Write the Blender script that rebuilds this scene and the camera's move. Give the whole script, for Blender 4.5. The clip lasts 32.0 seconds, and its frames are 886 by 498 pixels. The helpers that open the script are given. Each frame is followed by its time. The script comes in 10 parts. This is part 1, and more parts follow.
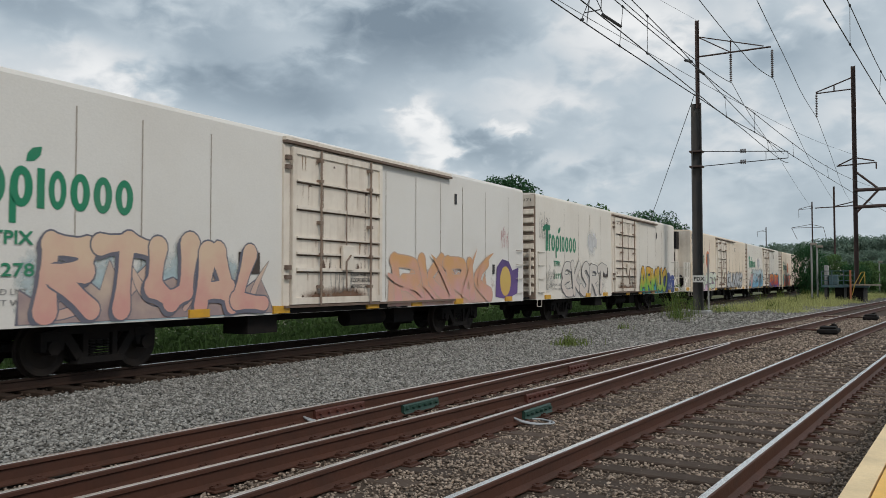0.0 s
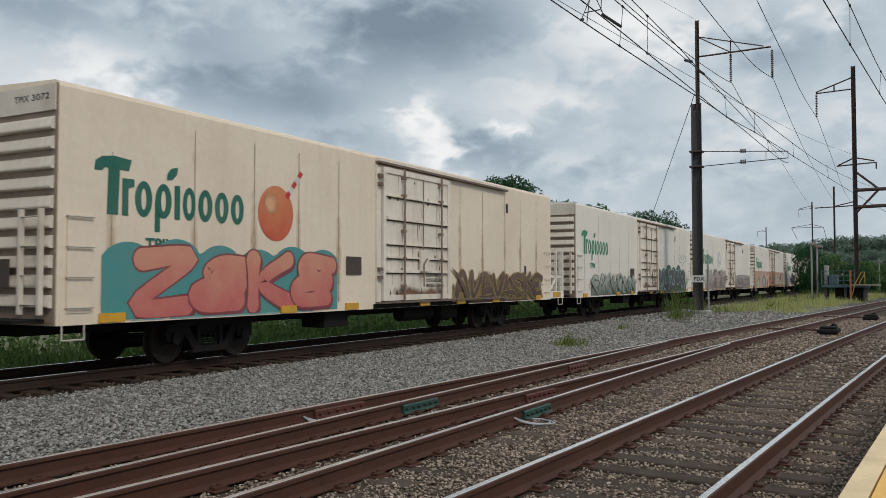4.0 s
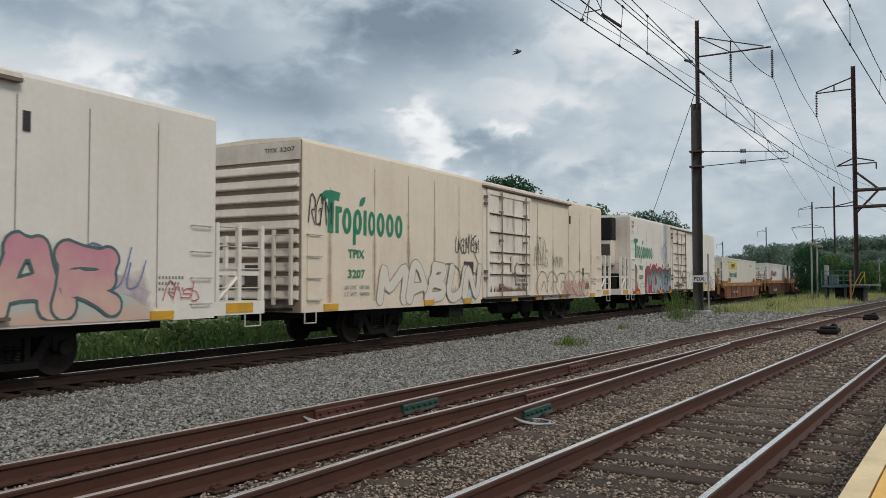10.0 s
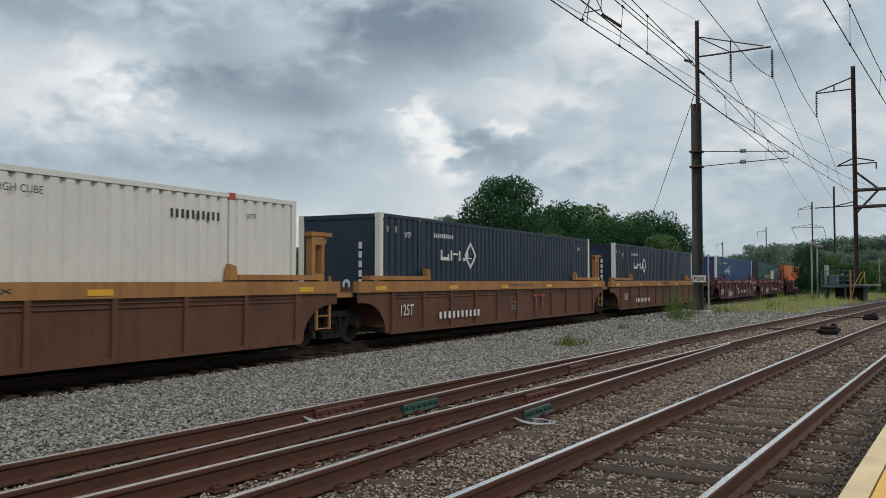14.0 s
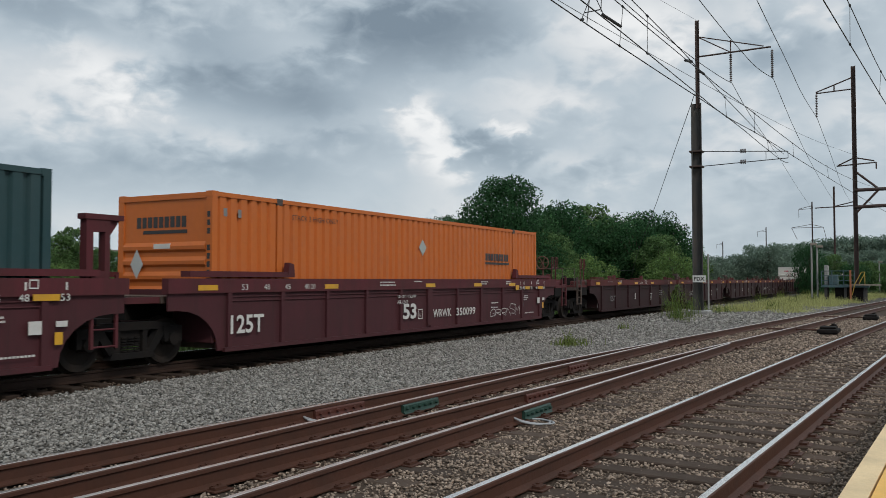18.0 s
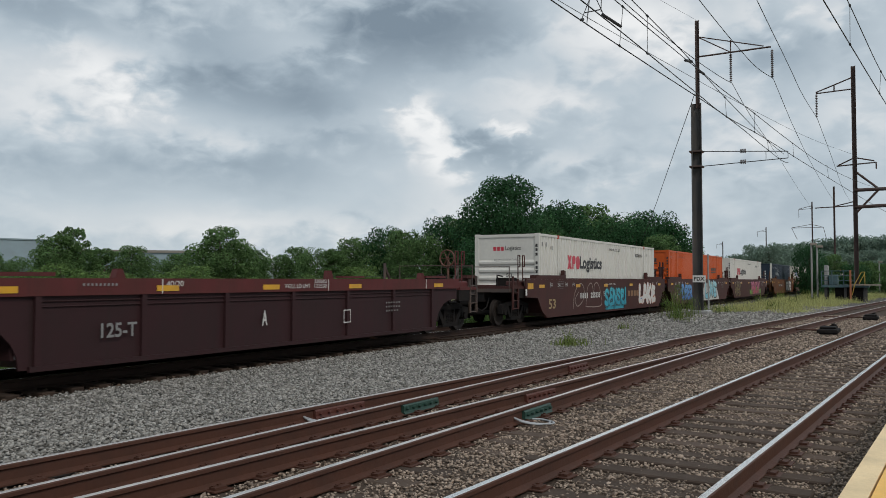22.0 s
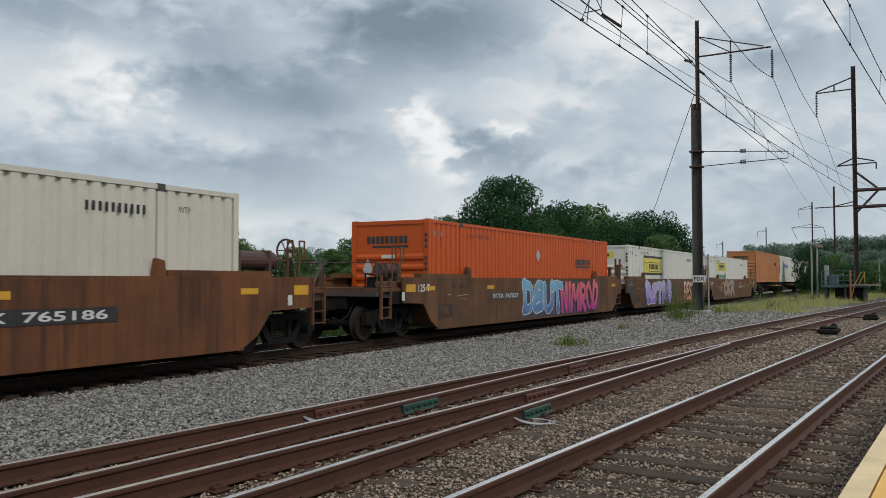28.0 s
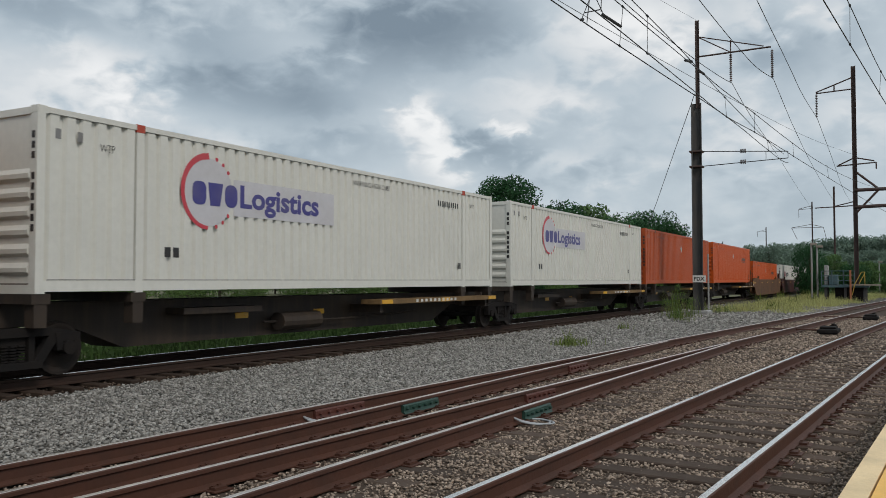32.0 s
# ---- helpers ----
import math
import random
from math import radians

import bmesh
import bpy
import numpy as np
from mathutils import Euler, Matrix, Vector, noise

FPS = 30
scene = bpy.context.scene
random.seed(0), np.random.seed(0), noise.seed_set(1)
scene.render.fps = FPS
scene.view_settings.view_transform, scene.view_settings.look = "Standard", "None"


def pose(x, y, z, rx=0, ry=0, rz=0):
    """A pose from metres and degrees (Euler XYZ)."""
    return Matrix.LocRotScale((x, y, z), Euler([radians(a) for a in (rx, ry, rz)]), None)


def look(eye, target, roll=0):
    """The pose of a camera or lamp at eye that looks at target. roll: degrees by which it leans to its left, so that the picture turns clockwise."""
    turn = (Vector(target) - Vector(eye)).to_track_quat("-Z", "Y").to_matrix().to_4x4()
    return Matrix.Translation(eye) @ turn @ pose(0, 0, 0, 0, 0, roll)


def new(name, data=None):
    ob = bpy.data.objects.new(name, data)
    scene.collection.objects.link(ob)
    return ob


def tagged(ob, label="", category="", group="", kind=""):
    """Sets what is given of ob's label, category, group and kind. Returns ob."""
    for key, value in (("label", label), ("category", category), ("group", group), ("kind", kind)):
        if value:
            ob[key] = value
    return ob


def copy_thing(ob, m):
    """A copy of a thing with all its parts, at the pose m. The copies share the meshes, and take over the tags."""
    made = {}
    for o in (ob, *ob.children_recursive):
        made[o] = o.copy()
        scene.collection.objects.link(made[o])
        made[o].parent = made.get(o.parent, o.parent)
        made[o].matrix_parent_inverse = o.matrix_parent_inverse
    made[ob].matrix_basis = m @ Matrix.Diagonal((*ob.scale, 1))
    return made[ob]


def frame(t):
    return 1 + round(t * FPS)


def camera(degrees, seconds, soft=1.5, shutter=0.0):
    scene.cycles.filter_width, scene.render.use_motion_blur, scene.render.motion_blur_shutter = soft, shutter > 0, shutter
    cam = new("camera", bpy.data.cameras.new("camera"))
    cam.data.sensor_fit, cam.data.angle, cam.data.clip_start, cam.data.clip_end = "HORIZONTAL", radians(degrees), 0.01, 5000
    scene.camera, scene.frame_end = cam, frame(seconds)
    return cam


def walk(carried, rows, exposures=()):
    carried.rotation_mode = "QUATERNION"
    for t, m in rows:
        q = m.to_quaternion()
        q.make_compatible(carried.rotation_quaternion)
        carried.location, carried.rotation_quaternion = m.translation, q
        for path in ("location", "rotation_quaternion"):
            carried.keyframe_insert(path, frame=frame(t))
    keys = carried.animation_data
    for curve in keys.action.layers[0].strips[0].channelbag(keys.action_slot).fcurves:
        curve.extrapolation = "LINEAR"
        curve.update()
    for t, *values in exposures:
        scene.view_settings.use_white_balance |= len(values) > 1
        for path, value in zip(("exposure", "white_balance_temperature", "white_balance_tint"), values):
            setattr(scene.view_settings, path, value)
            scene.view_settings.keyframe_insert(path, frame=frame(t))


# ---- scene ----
# A phone on a stand at a station platform: it never moves.
# World: x runs along the freight track (the train comes from +x), y away from the platform, z up, rail tops at z = 0.
cam = camera(55.82, 32.0, soft=0.5, shutter=0.04)
YAW, PITCH, EYE = 28.669, 2.133, 1.53
walk(cam, [(0.0, pose(0, 0, EYE, 90 + PITCH, 0, YAW - 90)), (32.0, pose(0, 0, EYE, 90 + PITCH, 0, YAW - 90))])

TRACK_Y = 12.788          # centre line of the freight track
SECONDS = 32.0


def travelled(t):
    """Metres that the train has rolled since the start."""
    q = t / 32.0
    return 709.64 * q + 3.712 * q * q


# ---------------------------------------------------------------- sky, sun
def sky():
    w = bpy.data.worlds.new("overcast_sky")
    scene.world = w
    w.use_nodes = True
    nt = w.node_tree
    nt.nodes.clear()
    N, K = nt.nodes.new, nt.links.new

    def math_node(op, a, b=None, c=None):
        n = N("ShaderNodeMath")
        n.operation = op
        for i, v in enumerate((a, b, c)):
            if v is None:
                continue
            if isinstance(v, (int, float)):
                n.inputs[i].default_value = v
            else:
                K(v, n.inputs[i])
        return n.outputs[0]

    def noise_node(vec, scale, detail=6.0, rough=0.55, distort=0.0):
        n = N("ShaderNodeTexNoise")
        n.inputs["Scale"].default_value, n.inputs["Detail"].default_value = scale, detail
        n.inputs["Roughness"].default_value, n.inputs["Distortion"].default_value = rough, distort
        K(vec, n.inputs["Vector"])
        return n.outputs[0]

    tc = N("ShaderNodeTexCoord")
    sep = N("ShaderNodeSeparateXYZ")
    K(tc.outputs["Generated"], sep.inputs[0])
    dx, dy, dz = sep.outputs
    az = math_node("MULTIPLY", math_node("ARCTAN2", dy, dx), 57.2958)
    el = math_node("MULTIPLY", math_node("ARCSINE", dz), 57.2958)
    # cloud space: stretched flat, as seen from below a layer
    flat = N("ShaderNodeCombineXYZ")
    K(math_node("MULTIPLY", az, 0.1), flat.inputs[0])
    K(math_node("MULTIPLY", el, 0.17), flat.inputs[1])
    soft = noise_node(flat.outputs[0], 0.75, 4, 0.45, 0.2)
    fine = noise_node(flat.outputs[0], 2.0, 5, 0.5, 0.3)
    wisp = noise_node(flat.outputs[0], 5.0, 5, 0.5, 0.4)
    warp = math_node("MULTIPLY", math_node("SUBTRACT", fine, 0.5), 6.5)
    warp2 = math_node("MULTIPLY", math_node("SUBTRACT", wisp, 0.5), 6.5)
    az2 = math_node("ADD", az, math_node("ADD", warp, warp2))
    el2 = math_node("ADD", el, math_node("MULTIPLY", math_node("ADD", warp2, warp), 0.45))
    level = math_node("ADD", math_node("MULTIPLY", soft, 0.26), math_node("ADD", math_node("MULTIPLY_ADD", fine, 0.26, 0.075), math_node("MULTIPLY", wisp, 0.20)))
    # the large banks of the day: azimuth, elevation, half widths, depth
    banks = ((54.5, 16.2, 3.5, 1.5, -0.16), (51.2, 12.8, 3.0, 2.0, 0.30), (55.5, 10.9, 2.9, 1.4, 0.14), (46.9, 9.4, 2.9, 1.1, 0.05), (45.9, 15.9, 5.0, 1.8, -0.20),
             (42.2, 12.6, 6.6, 1.7, -0.24), (37.3, 11.6, 3.1, 1.1, -0.1), (37.7, 15.5, 2.7, 0.9, 0.1), (32.0, 16.5, 5.6, 3.0, -0.32), (26.1, 17.3, 4.6, 2.4, -0.18),
             (30.0, 10.8, 1.3, 1.6, 0.30), (28.6, 8.4, 1.5, 1.5, 0.32), (24.6, 8.7, 3.1, 1.3, -0.2), (24.2, 10.3, 1.1, 0.6, 0.28), (21.8, 12.4, 3.4, 1.1, 0.14),
             (20.3, 7.9, 2.6, 0.9, 0.12), (18.0, 16.3, 4.1, 1.8, 0.18), (52.9, 6.9, 6.0, 2.0, -0.09), (41.4, 7.4, 6.0, 2.0, -0.17), (33.9, 9.4, 2.7, 1.0, -0.1),
             (33.9, 5.8, 3.5, 1.0, 0.02), (41.4, 3.8, 11.4, 1.1, 0.1), (28.0, 5.1, 3.5, 1.2, 0.1), (14.6, 16.5, 2.5, 1.8, 0.16), (6.2, 14.0, 2.9, 1.9, -0.14),
             (8.2, 16.9, 2.0, 1.4, 0.12), (3.9, 16.1, 1.3, 1.0, 0.14), (1.7, 13.9, 1.5, 2.0, -0.06), (11.1, 10.9, 3.4, 2.6, 0.12), (14.7, 6.6, 4.3, 1.5, -0.06),
             (5.3, 5.9, 3.8, 2.1, -0.08), (3.3, 10.7, 1.6, 2.1, 0.06), (18.8, 13.1, 1.5, 0.7, -0.08))
    v = level
    for a, e, ra, re, amp in banks:
        u = math_node("DIVIDE", math_node("SUBTRACT", az2, a), ra)
        w2 = math_node("DIVIDE", math_node("SUBTRACT", el2, e), re)
        r2 = math_node("ADD", math_node("MULTIPLY", u, u), math_node("MULTIPLY", w2, w2))
        g = math_node("MULTIPLY", math_node("EXPONENT", math_node("MULTIPLY", r2, -1.0)), amp)
        v = math_node("ADD", v, g)
    ramp = N("ShaderNodeValToRGB")
    cr = ramp.color_ramp
    cr.elements[0].position, cr.elements[0].color = 0.08, (0.210, 0.27, 0.330, 1)
    cr.elements[1].position, cr.elements[1].color = 0.82, (0.97, 0.97, 0.965, 1)
    for p, c in ((0.28, (0.365, 0.442, 0.508, 1)), (0.42, (0.515, 0.590, 0.648, 1)), (0.55, (0.715, 0.748, 0.772, 1)), (0.68, (0.875, 0.888, 0.893, 1))):
        e = cr.elements.new(p)
        e.color = c
    K(v, ramp.inputs[0])
    clear = N("ShaderNodeTexSky")
    clear.sky_type, clear.sun_disc = "NISHITA", False
    clear.sun_elevation, clear.sun_rotation = radians(43), radians(208)
    dim = N("ShaderNodeMixRGB")
    dim.blend_type, dim.inputs[0].default_value = "MULTIPLY", 1.0
    K(clear.outputs[0], dim.inputs[1])
    dim.inputs[2].default_value = (0.07, 0.07, 0.07, 1)
    mix = N("ShaderNodeMixRGB")
    mix.inputs[0].default_value = 0.94
    K(dim.outputs[0], mix.inputs[1])
    K(ramp.outputs[0], mix.inputs[2])
    bg, out = N("ShaderNodeBackground"), N("ShaderNodeOutputWorld")
    bg.inputs[1].default_value = 1.0
    K(mix.outputs[0], bg.inputs[0])
    K(bg.outputs[0], out.inputs[0])


sky()
sun = new("sun", bpy.data.lights.new("sun", "SUN"))
sun.data.energy, sun.data.angle, sun.data.color = 1.6, radians(14), (1.0, 0.93, 0.84)
sun.matrix_basis = look((-18, -34, 36), (0, 0, 0))
scene.view_settings.exposure = 0.0


# ---------------------------------------------------------------- materials
def nodes_of(name):
    m = bpy.data.materials.new(name)
    m.use_nodes = True
    return m, m.node_tree.nodes, m.node_tree.links.new, m.node_tree.nodes["Principled BSDF"]


def surface(name, col, rough=0.6, metal=0.0, dirt=(0.12, 0.085, 0.06), grime=0.3, scale=1.2, streak=0.0, bump=0.15, fine=30.0, vary=0.0, island=0.0, grime_low=0.42, gloss=0.5):
    """Paint, metal, wood or stone: base colour, blotches of dirt, vertical streaks, fine grain and relief."""
    m, nd, K, p = nodes_of(name)
    p.inputs["Roughness"].default_value, p.inputs["Metallic"].default_value = rough, metal
    p.inputs["Specular IOR Level"].default_value = gloss
    tc = nd.new("ShaderNodeTexCoord")

    def tex(sc, detail, stretch=None):
        n = nd.new("ShaderNodeTexNoise")
        n.inputs["Scale"].default_value, n.inputs["Detail"].default_value = sc, detail
        n.inputs["Roughness"].default_value = 0.6
        if stretch:
            mp = nd.new("ShaderNodeMapping")
            mp.inputs["Scale"].default_value = stretch
            K(tc.outputs["Object"], mp.inputs[0])
            K(mp.outputs[0], n.inputs["Vector"])
        else:
            K(tc.outputs["Object"], n.inputs["Vector"])
        return n.outputs[0]

    def ramped(v, lo, hi, a, b):
        n = nd.new("ShaderNodeMapRange")
        n.inputs["From Min"].default_value, n.inputs["From Max"].default_value = lo, hi
        n.inputs["To Min"].default_value, n.inputs["To Max"].default_value = a, b
        K(v, n.inputs[0])
        return n.outputs[0]

    def mixed(f, a, b, kind="MIX"):
        n = nd.new("ShaderNodeMixRGB")
        n.blend_type = kind
        for i, v in enumerate((f, a, b)):
            if isinstance(v, (int, float)):
                n.inputs[i].default_value = v
            elif isinstance(v, tuple):
                n.inputs[i].default_value = (*v, 1)
            else:
                K(v, n.inputs[i])
        return n.outputs[0]

    c = mixed(ramped(tex(fine, 4), 0.3, 0.7, 0.0, 0.30), tuple(col), tuple(x * 0.78 for x in col))
    if vary or island:
        src = nd.new("ShaderNodeNewGeometry").outputs["Random Per Island"] if island else nd.new("ShaderNodeObjectInfo").outputs["Random"]
        k = vary or island
        c = mixed(1.0, c, mixed(src, (1 - k,) * 3, (1 + k,) * 3), "MULTIPLY")
    if grime:
        c = mixed(ramped(tex(scale, 7), grime_low, 0.78, 0.0, grime), c, dirt)
    if streak:
        c = mixed(ramped(tex(1.0, 5, (5.0, 5.0, 0.35)), 0.48, 0.80, 0.0, streak), c, dirt)
    K(c, p.inputs["Base Color"])
    if bump:
        b = nd.new("ShaderNodeBump")
        b.inputs["Strength"].default_value, b.inputs["Distance"].default_value = bump, 0.02
        K(tex(fine * 0.7, 5), b.inputs["Height"])
        K(b.outputs[0], p.inputs["Normal"])
    return m


WHITE = surface("reefer_white", (0.745, 0.70, 0.632), 0.5, grime=0.20, dirt=(0.40, 0.31, 0.22), scale=0.45, streak=0.07, fine=9, bump=0.05)
CLEAN_WHITE = surface("reefer_clean_white", (0.715, 0.695, 0.66), 0.5, grime=0.20, dirt=(0.40, 0.33, 0.26), scale=0.4)
CREAM = surface("reefer_cream", (0.765, 0.655, 0.525), 0.55, grime=0.28, dirt=(0.38, 0.26, 0.16), scale=0.5, streak=0.10, fine=9, bump=0.05)
PEACH = surface("primer_peach", (0.50, 0.29, 0.205), 0.6, grime=0.40, dirt=(0.42, 0.36, 0.30), scale=0.8, streak=0.2, fine=9, bump=0.05)
STAINED = surface("door_rusty_white", (0.74, 0.675, 0.59), 0.6, grime=0.30, dirt=(0.26, 0.15, 0.09), scale=0.9, streak=0.38, fine=9, bump=0.08)
END_WHITE = surface("end_wall_dusty", (0.66, 0.60, 0.52), 0.65, grime=0.5, dirt=(0.28, 0.19, 0.13), scale=0.9, streak=0.25, grime_low=0.42, fine=9, bump=0.05)
# panel between the ribs: rust, with the ribs' shade in the colour
END_BROWN = surface("end_wall_rust_shade", (0.30, 0.225, 0.175), 0.7, grime=0.6, dirt=(0.13, 0.085, 0.062), scale=0.8, streak=0.4, grime_low=0.36, fine=9, bump=0.05)
DARK_STEEL = surface("greasy_black_steel", (0.013, 0.012, 0.012), 0.85, grime=0.5, dirt=(0.026, 0.019, 0.015), scale=3, bump=0.2, gloss=0.12)
WHEEL = surface("wheel_steel", (0.022, 0.018, 0.016), 0.7, 0.1, grime=0.5, dirt=(0.03, 0.02, 0.014), scale=5, gloss=0.15)
YELLOW = surface("reflector_yellow", (0.62, 0.33, 0.02), 0.45, grime=0.4, scale=3)
GREEN = surface("logo_green", (0.012, 0.21, 0.105), 0.5, grime=0.2, dirt=(0.2, 0.25, 0.2), scale=1.5)
TEAL = surface("logo_dark_green", (0.012, 0.12, 0.085), 0.5, grime=0.2, dirt=(0.2, 0.25, 0.2), scale=1.5)
INK = surface("ink_black", (0.022, 0.022, 0.024), 0.5, grime=0.2, scale=2)
GREY_INK = surface("faded_grey", (0.20, 0.20, 0.20), 0.6, grime=0.3, scale=2)
INK_WHITE = surface("lettering_white", (0.60, 0.60, 0.58), 0.5, grime=0.3, scale=2)
RAIL_RUST = surface("rail_rust", (0.074, 0.031, 0.020), 0.60, 0.0, grime=0.55, dirt=(0.034, 0.021, 0.017), scale=2.5, bump=0.2, gloss=0.3)
RAIL_HEAD = surface("rail_head_polished", (0.93, 0.90, 0.86), 0.24, 1.0, grime=0.10, dirt=(0.25, 0.2, 0.16), scale=6, bump=0.02)
# main track rail and tie: the train's shade is mixed into the colour
RAIL_SHADED = surface("rail_shaded", (0.034, 0.020, 0.015), 0.75, grime=0.5, dirt=(0.018, 0.013, 0.011), scale=2.5, bump=0.2, gloss=0.2)
TIE_DARK = surface("shaded_tie", (0.036, 0.024, 0.018), 0.9, grime=0.5, dirt=(0.06, 0.042, 0.032), scale=4, bump=0.6, fine=14, vary=0.4, gloss=0.2)
RAIL_DULL = surface("rail_head_dull", (0.80, 0.74, 0.69), 0.32, 1.0, grime=0.35, dirt=(0.14, 0.09, 0.06), scale=4, bump=0.05)
TIE = surface("creosoted_tie", (0.076, 0.055, 0.043), 0.9, grime=0.5, dirt=(0.095, 0.072, 0.058), scale=4, bump=0.6, fine=14, vary=0.4, gloss=0.2)
STONE_GREY = surface("ballast_grey", (0.255, 0.248, 0.232), 0.9, grime=0.3, dirt=(0.11, 0.10, 0.085), scale=9, island=0.55, bump=0.2, gloss=0.25)
STONE_BROWN = surface("ballast_brown", (0.294, 0.236, 0.190), 0.95, grime=0.5, dirt=(0.085, 0.050, 0.034), scale=6, island=0.62, bump=0.2, gloss=0.2)
# darker copy of the brown stone, carrying the shade under the cars
STONE_DARK = surface("ballast_shaded", (0.105, 0.078, 0.060), 0.95, grime=0.5, dirt=(0.05, 0.032, 0.024), scale=6, island=0.6, bump=0.2, gloss=0.2)
GROUND = surface("meadow_ground", (0.10, 0.105, 0.045), 0.95, grime=0.6, dirt=(0.10, 0.095, 0.055), scale=0.25, bump=0.5, fine=3)
BED_GREY = surface("ballast_bed_grey", (0.098, 0.093, 0.084), 0.95, grime=0.5, dirt=(0.06, 0.055, 0.048), scale=11, bump=1.0, fine=24, gloss=0.2)
BED_BROWN = surface("ballast_bed_brown", (0.070, 0.051, 0.039), 0.95, grime=0.5, dirt=(0.030, 0.022, 0.017), scale=7, bump=1.0, fine=24, gloss=0.2)
CONCRETE = surface("platform_concrete", (0.80, 0.62, 0.37), 0.85, grime=0.35, dirt=(0.22, 0.18, 0.13), scale=3, bump=0.3)
TACTILE = surface("tactile_yellow", (0.86, 0.50, 0.12), 0.6, grime=0.25, dirt=(0.35, 0.2, 0.08), scale=6)
ASPHALT = surface("platform_asphalt", (0.06, 0.058, 0.055), 0.9, grime=0.4, scale=5, bump=0.5)


# ---------------------------------------------------------------- mesh tools
def part(name, bm, mat, parent=None, label="", smooth=False):
    """Links a bmesh (or a ready mesh) as one mesh object under a thing or a part."""
    if isinstance(bm, bpy.types.Mesh):
        me = bm
    else:
        me = bpy.data.meshes.new(name)
        bm.to_mesh(me)
        bm.free()
        me.materials.append(mat)
        if smooth:
            me.polygons.foreach_set("use_smooth", [True] * len(me.polygons))
    ob = new(name, me)
    if parent is not None:
        ob.parent = parent
    if label:
        ob["label"] = label
    return ob


def thing(name, label, category, group="", kind="", at=(0, 0, 0)):
    ob = new(name)
    ob.empty_display_size = 0.2
    ob.location = at
    return tagged(ob, label, category, group, kind)


def box(bm, x0, x1, y0, y1, z0, z1):
    v = [bm.verts.new(p) for p in ((x0, y0, z0), (x1, y0, z0), (x1, y1, z0), (x0, y1, z0), (x0, y0, z1), (x1, y0, z1), (x1, y1, z1), (x0, y1, z1))]
    for f in ((0, 3, 2, 1), (4, 5, 6, 7), (0, 1, 5, 4), (1, 2, 6, 5), (2, 3, 7, 6), (3, 0, 4, 7)):
        bm.faces.new([v[i] for i in f])
    return bm


def boxes(*specs):
    bm = bmesh.new()
    for s in specs:
        box(bm, *s)
    return bm


def soft_box(x0, x1, y0, y1, z0, z1, r=0.02):
    bm = boxes((x0, x1, y0, y1, z0, z1))
    bmesh.ops.bevel(bm, geom=list(bm.edges), offset=r, segments=2, affect="EDGES", profile=0.5)
    return bm


def rod(bm, a, b, r, n=8, r2=None):
    """A round bar between two points."""
    a, b = Vector(a), Vector(b)
    q = (b - a).to_track_quat("Z", "Y")
    rings = []
    for p, rad in ((a, r), (b, r if r2 is None else r2)):
        rings.append([bm.verts.new(p + q @ Vector((rad * math.cos(i * math.tau / n), rad * math.sin(i * math.tau / n), 0))) for i in range(n)])
    for i in range(n):
        bm.faces.new((rings[0][i], rings[0][(i + 1) % n], rings[1][(i + 1) % n], rings[1][i]))
    bm.faces.new(rings[0][::-1])
    bm.faces.new(rings[1])
    return bm


def rods(specs, r, n=8):
    bm = bmesh.new()
    for a, b in specs:
        rod(bm, a, b, r, n)
    return bm


def prism(points, y0, y1, plane="xz"):
    """A polygon given in x and z, thick from y0 to y1 (or in y and z, along x; or x and y, up z)."""
    bm = bmesh.new()

    def at(p, d):
        if plane == "xz":
            return (p[0], d, p[1])
        if plane == "yz":
            return (d, p[0], p[1])
        return (p[0], p[1], d)

    lo = [bm.verts.new(at(p, y0)) for p in points]
    hi = [bm.verts.new(at(p, y1)) for p in points]
    n = len(points)
    for i in range(n):
        bm.faces.new((lo[i], lo[(i + 1) % n], hi[(i + 1) % n], hi[i]))
    bm.faces.new(lo[::-1])
    bm.faces.new(hi)
    bmesh.ops.recalc_face_normals(bm, faces=bm.faces[:])
    return bm


def sweep(profile, line, closed_ends=True):
    """A profile (sideways, up) carried along a list of points in plan."""
    bm = bmesh.new()
    rings = []
    for i, p in enumerate(line):
        a, b = Vector(line[max(i - 1, 0)]), Vector(line[min(i + 1, len(line) - 1)])
        d = (b - a).normalized()
        side = Vector((-d.y, d.x, 0))
        rings.append([bm.verts.new(Vector(p) + side * s + Vector((0, 0, h))) for s, h in profile])
    n = len(profile)
    for r0, r1 in zip(rings, rings[1:]):
        for i in range(n):
            bm.faces.new((r0[i], r1[i], r1[(i + 1) % n], r0[(i + 1) % n]))
    if closed_ends:
        bm.faces.new(rings[0])
        bm.faces.new(rings[-1][::-1])
    bmesh.ops.recalc_face_normals(bm, faces=bm.faces[:])
    return bm


# ---------------------------------------------------------------- plan of the tracks (sideways place of each rail over x)
GAUGE = 1.505             # between the middles of the two heads


def rail_far(x):          # outer rail of the turnout, next to the open ballast
    return 6.9017 - 0.072446 * x - 2.833e-4 * x * x + 1.97e-6 * x ** 3


def spread(x):            # how far the two routes of the turnout lie apart
    return 0.0475 * max(0.0, 23.0 - x)


def rail_in(x):           # the platform track's rail away from the platform
    return 3.1746 - 0.06634 * x - 1.8995e-4 * x * x - 2.45e-6 * x ** 3


def slant(f, x):
    return math.sqrt(1 + ((f(x + 0.1) - f(x - 0.1)) / 0.2) ** 2)


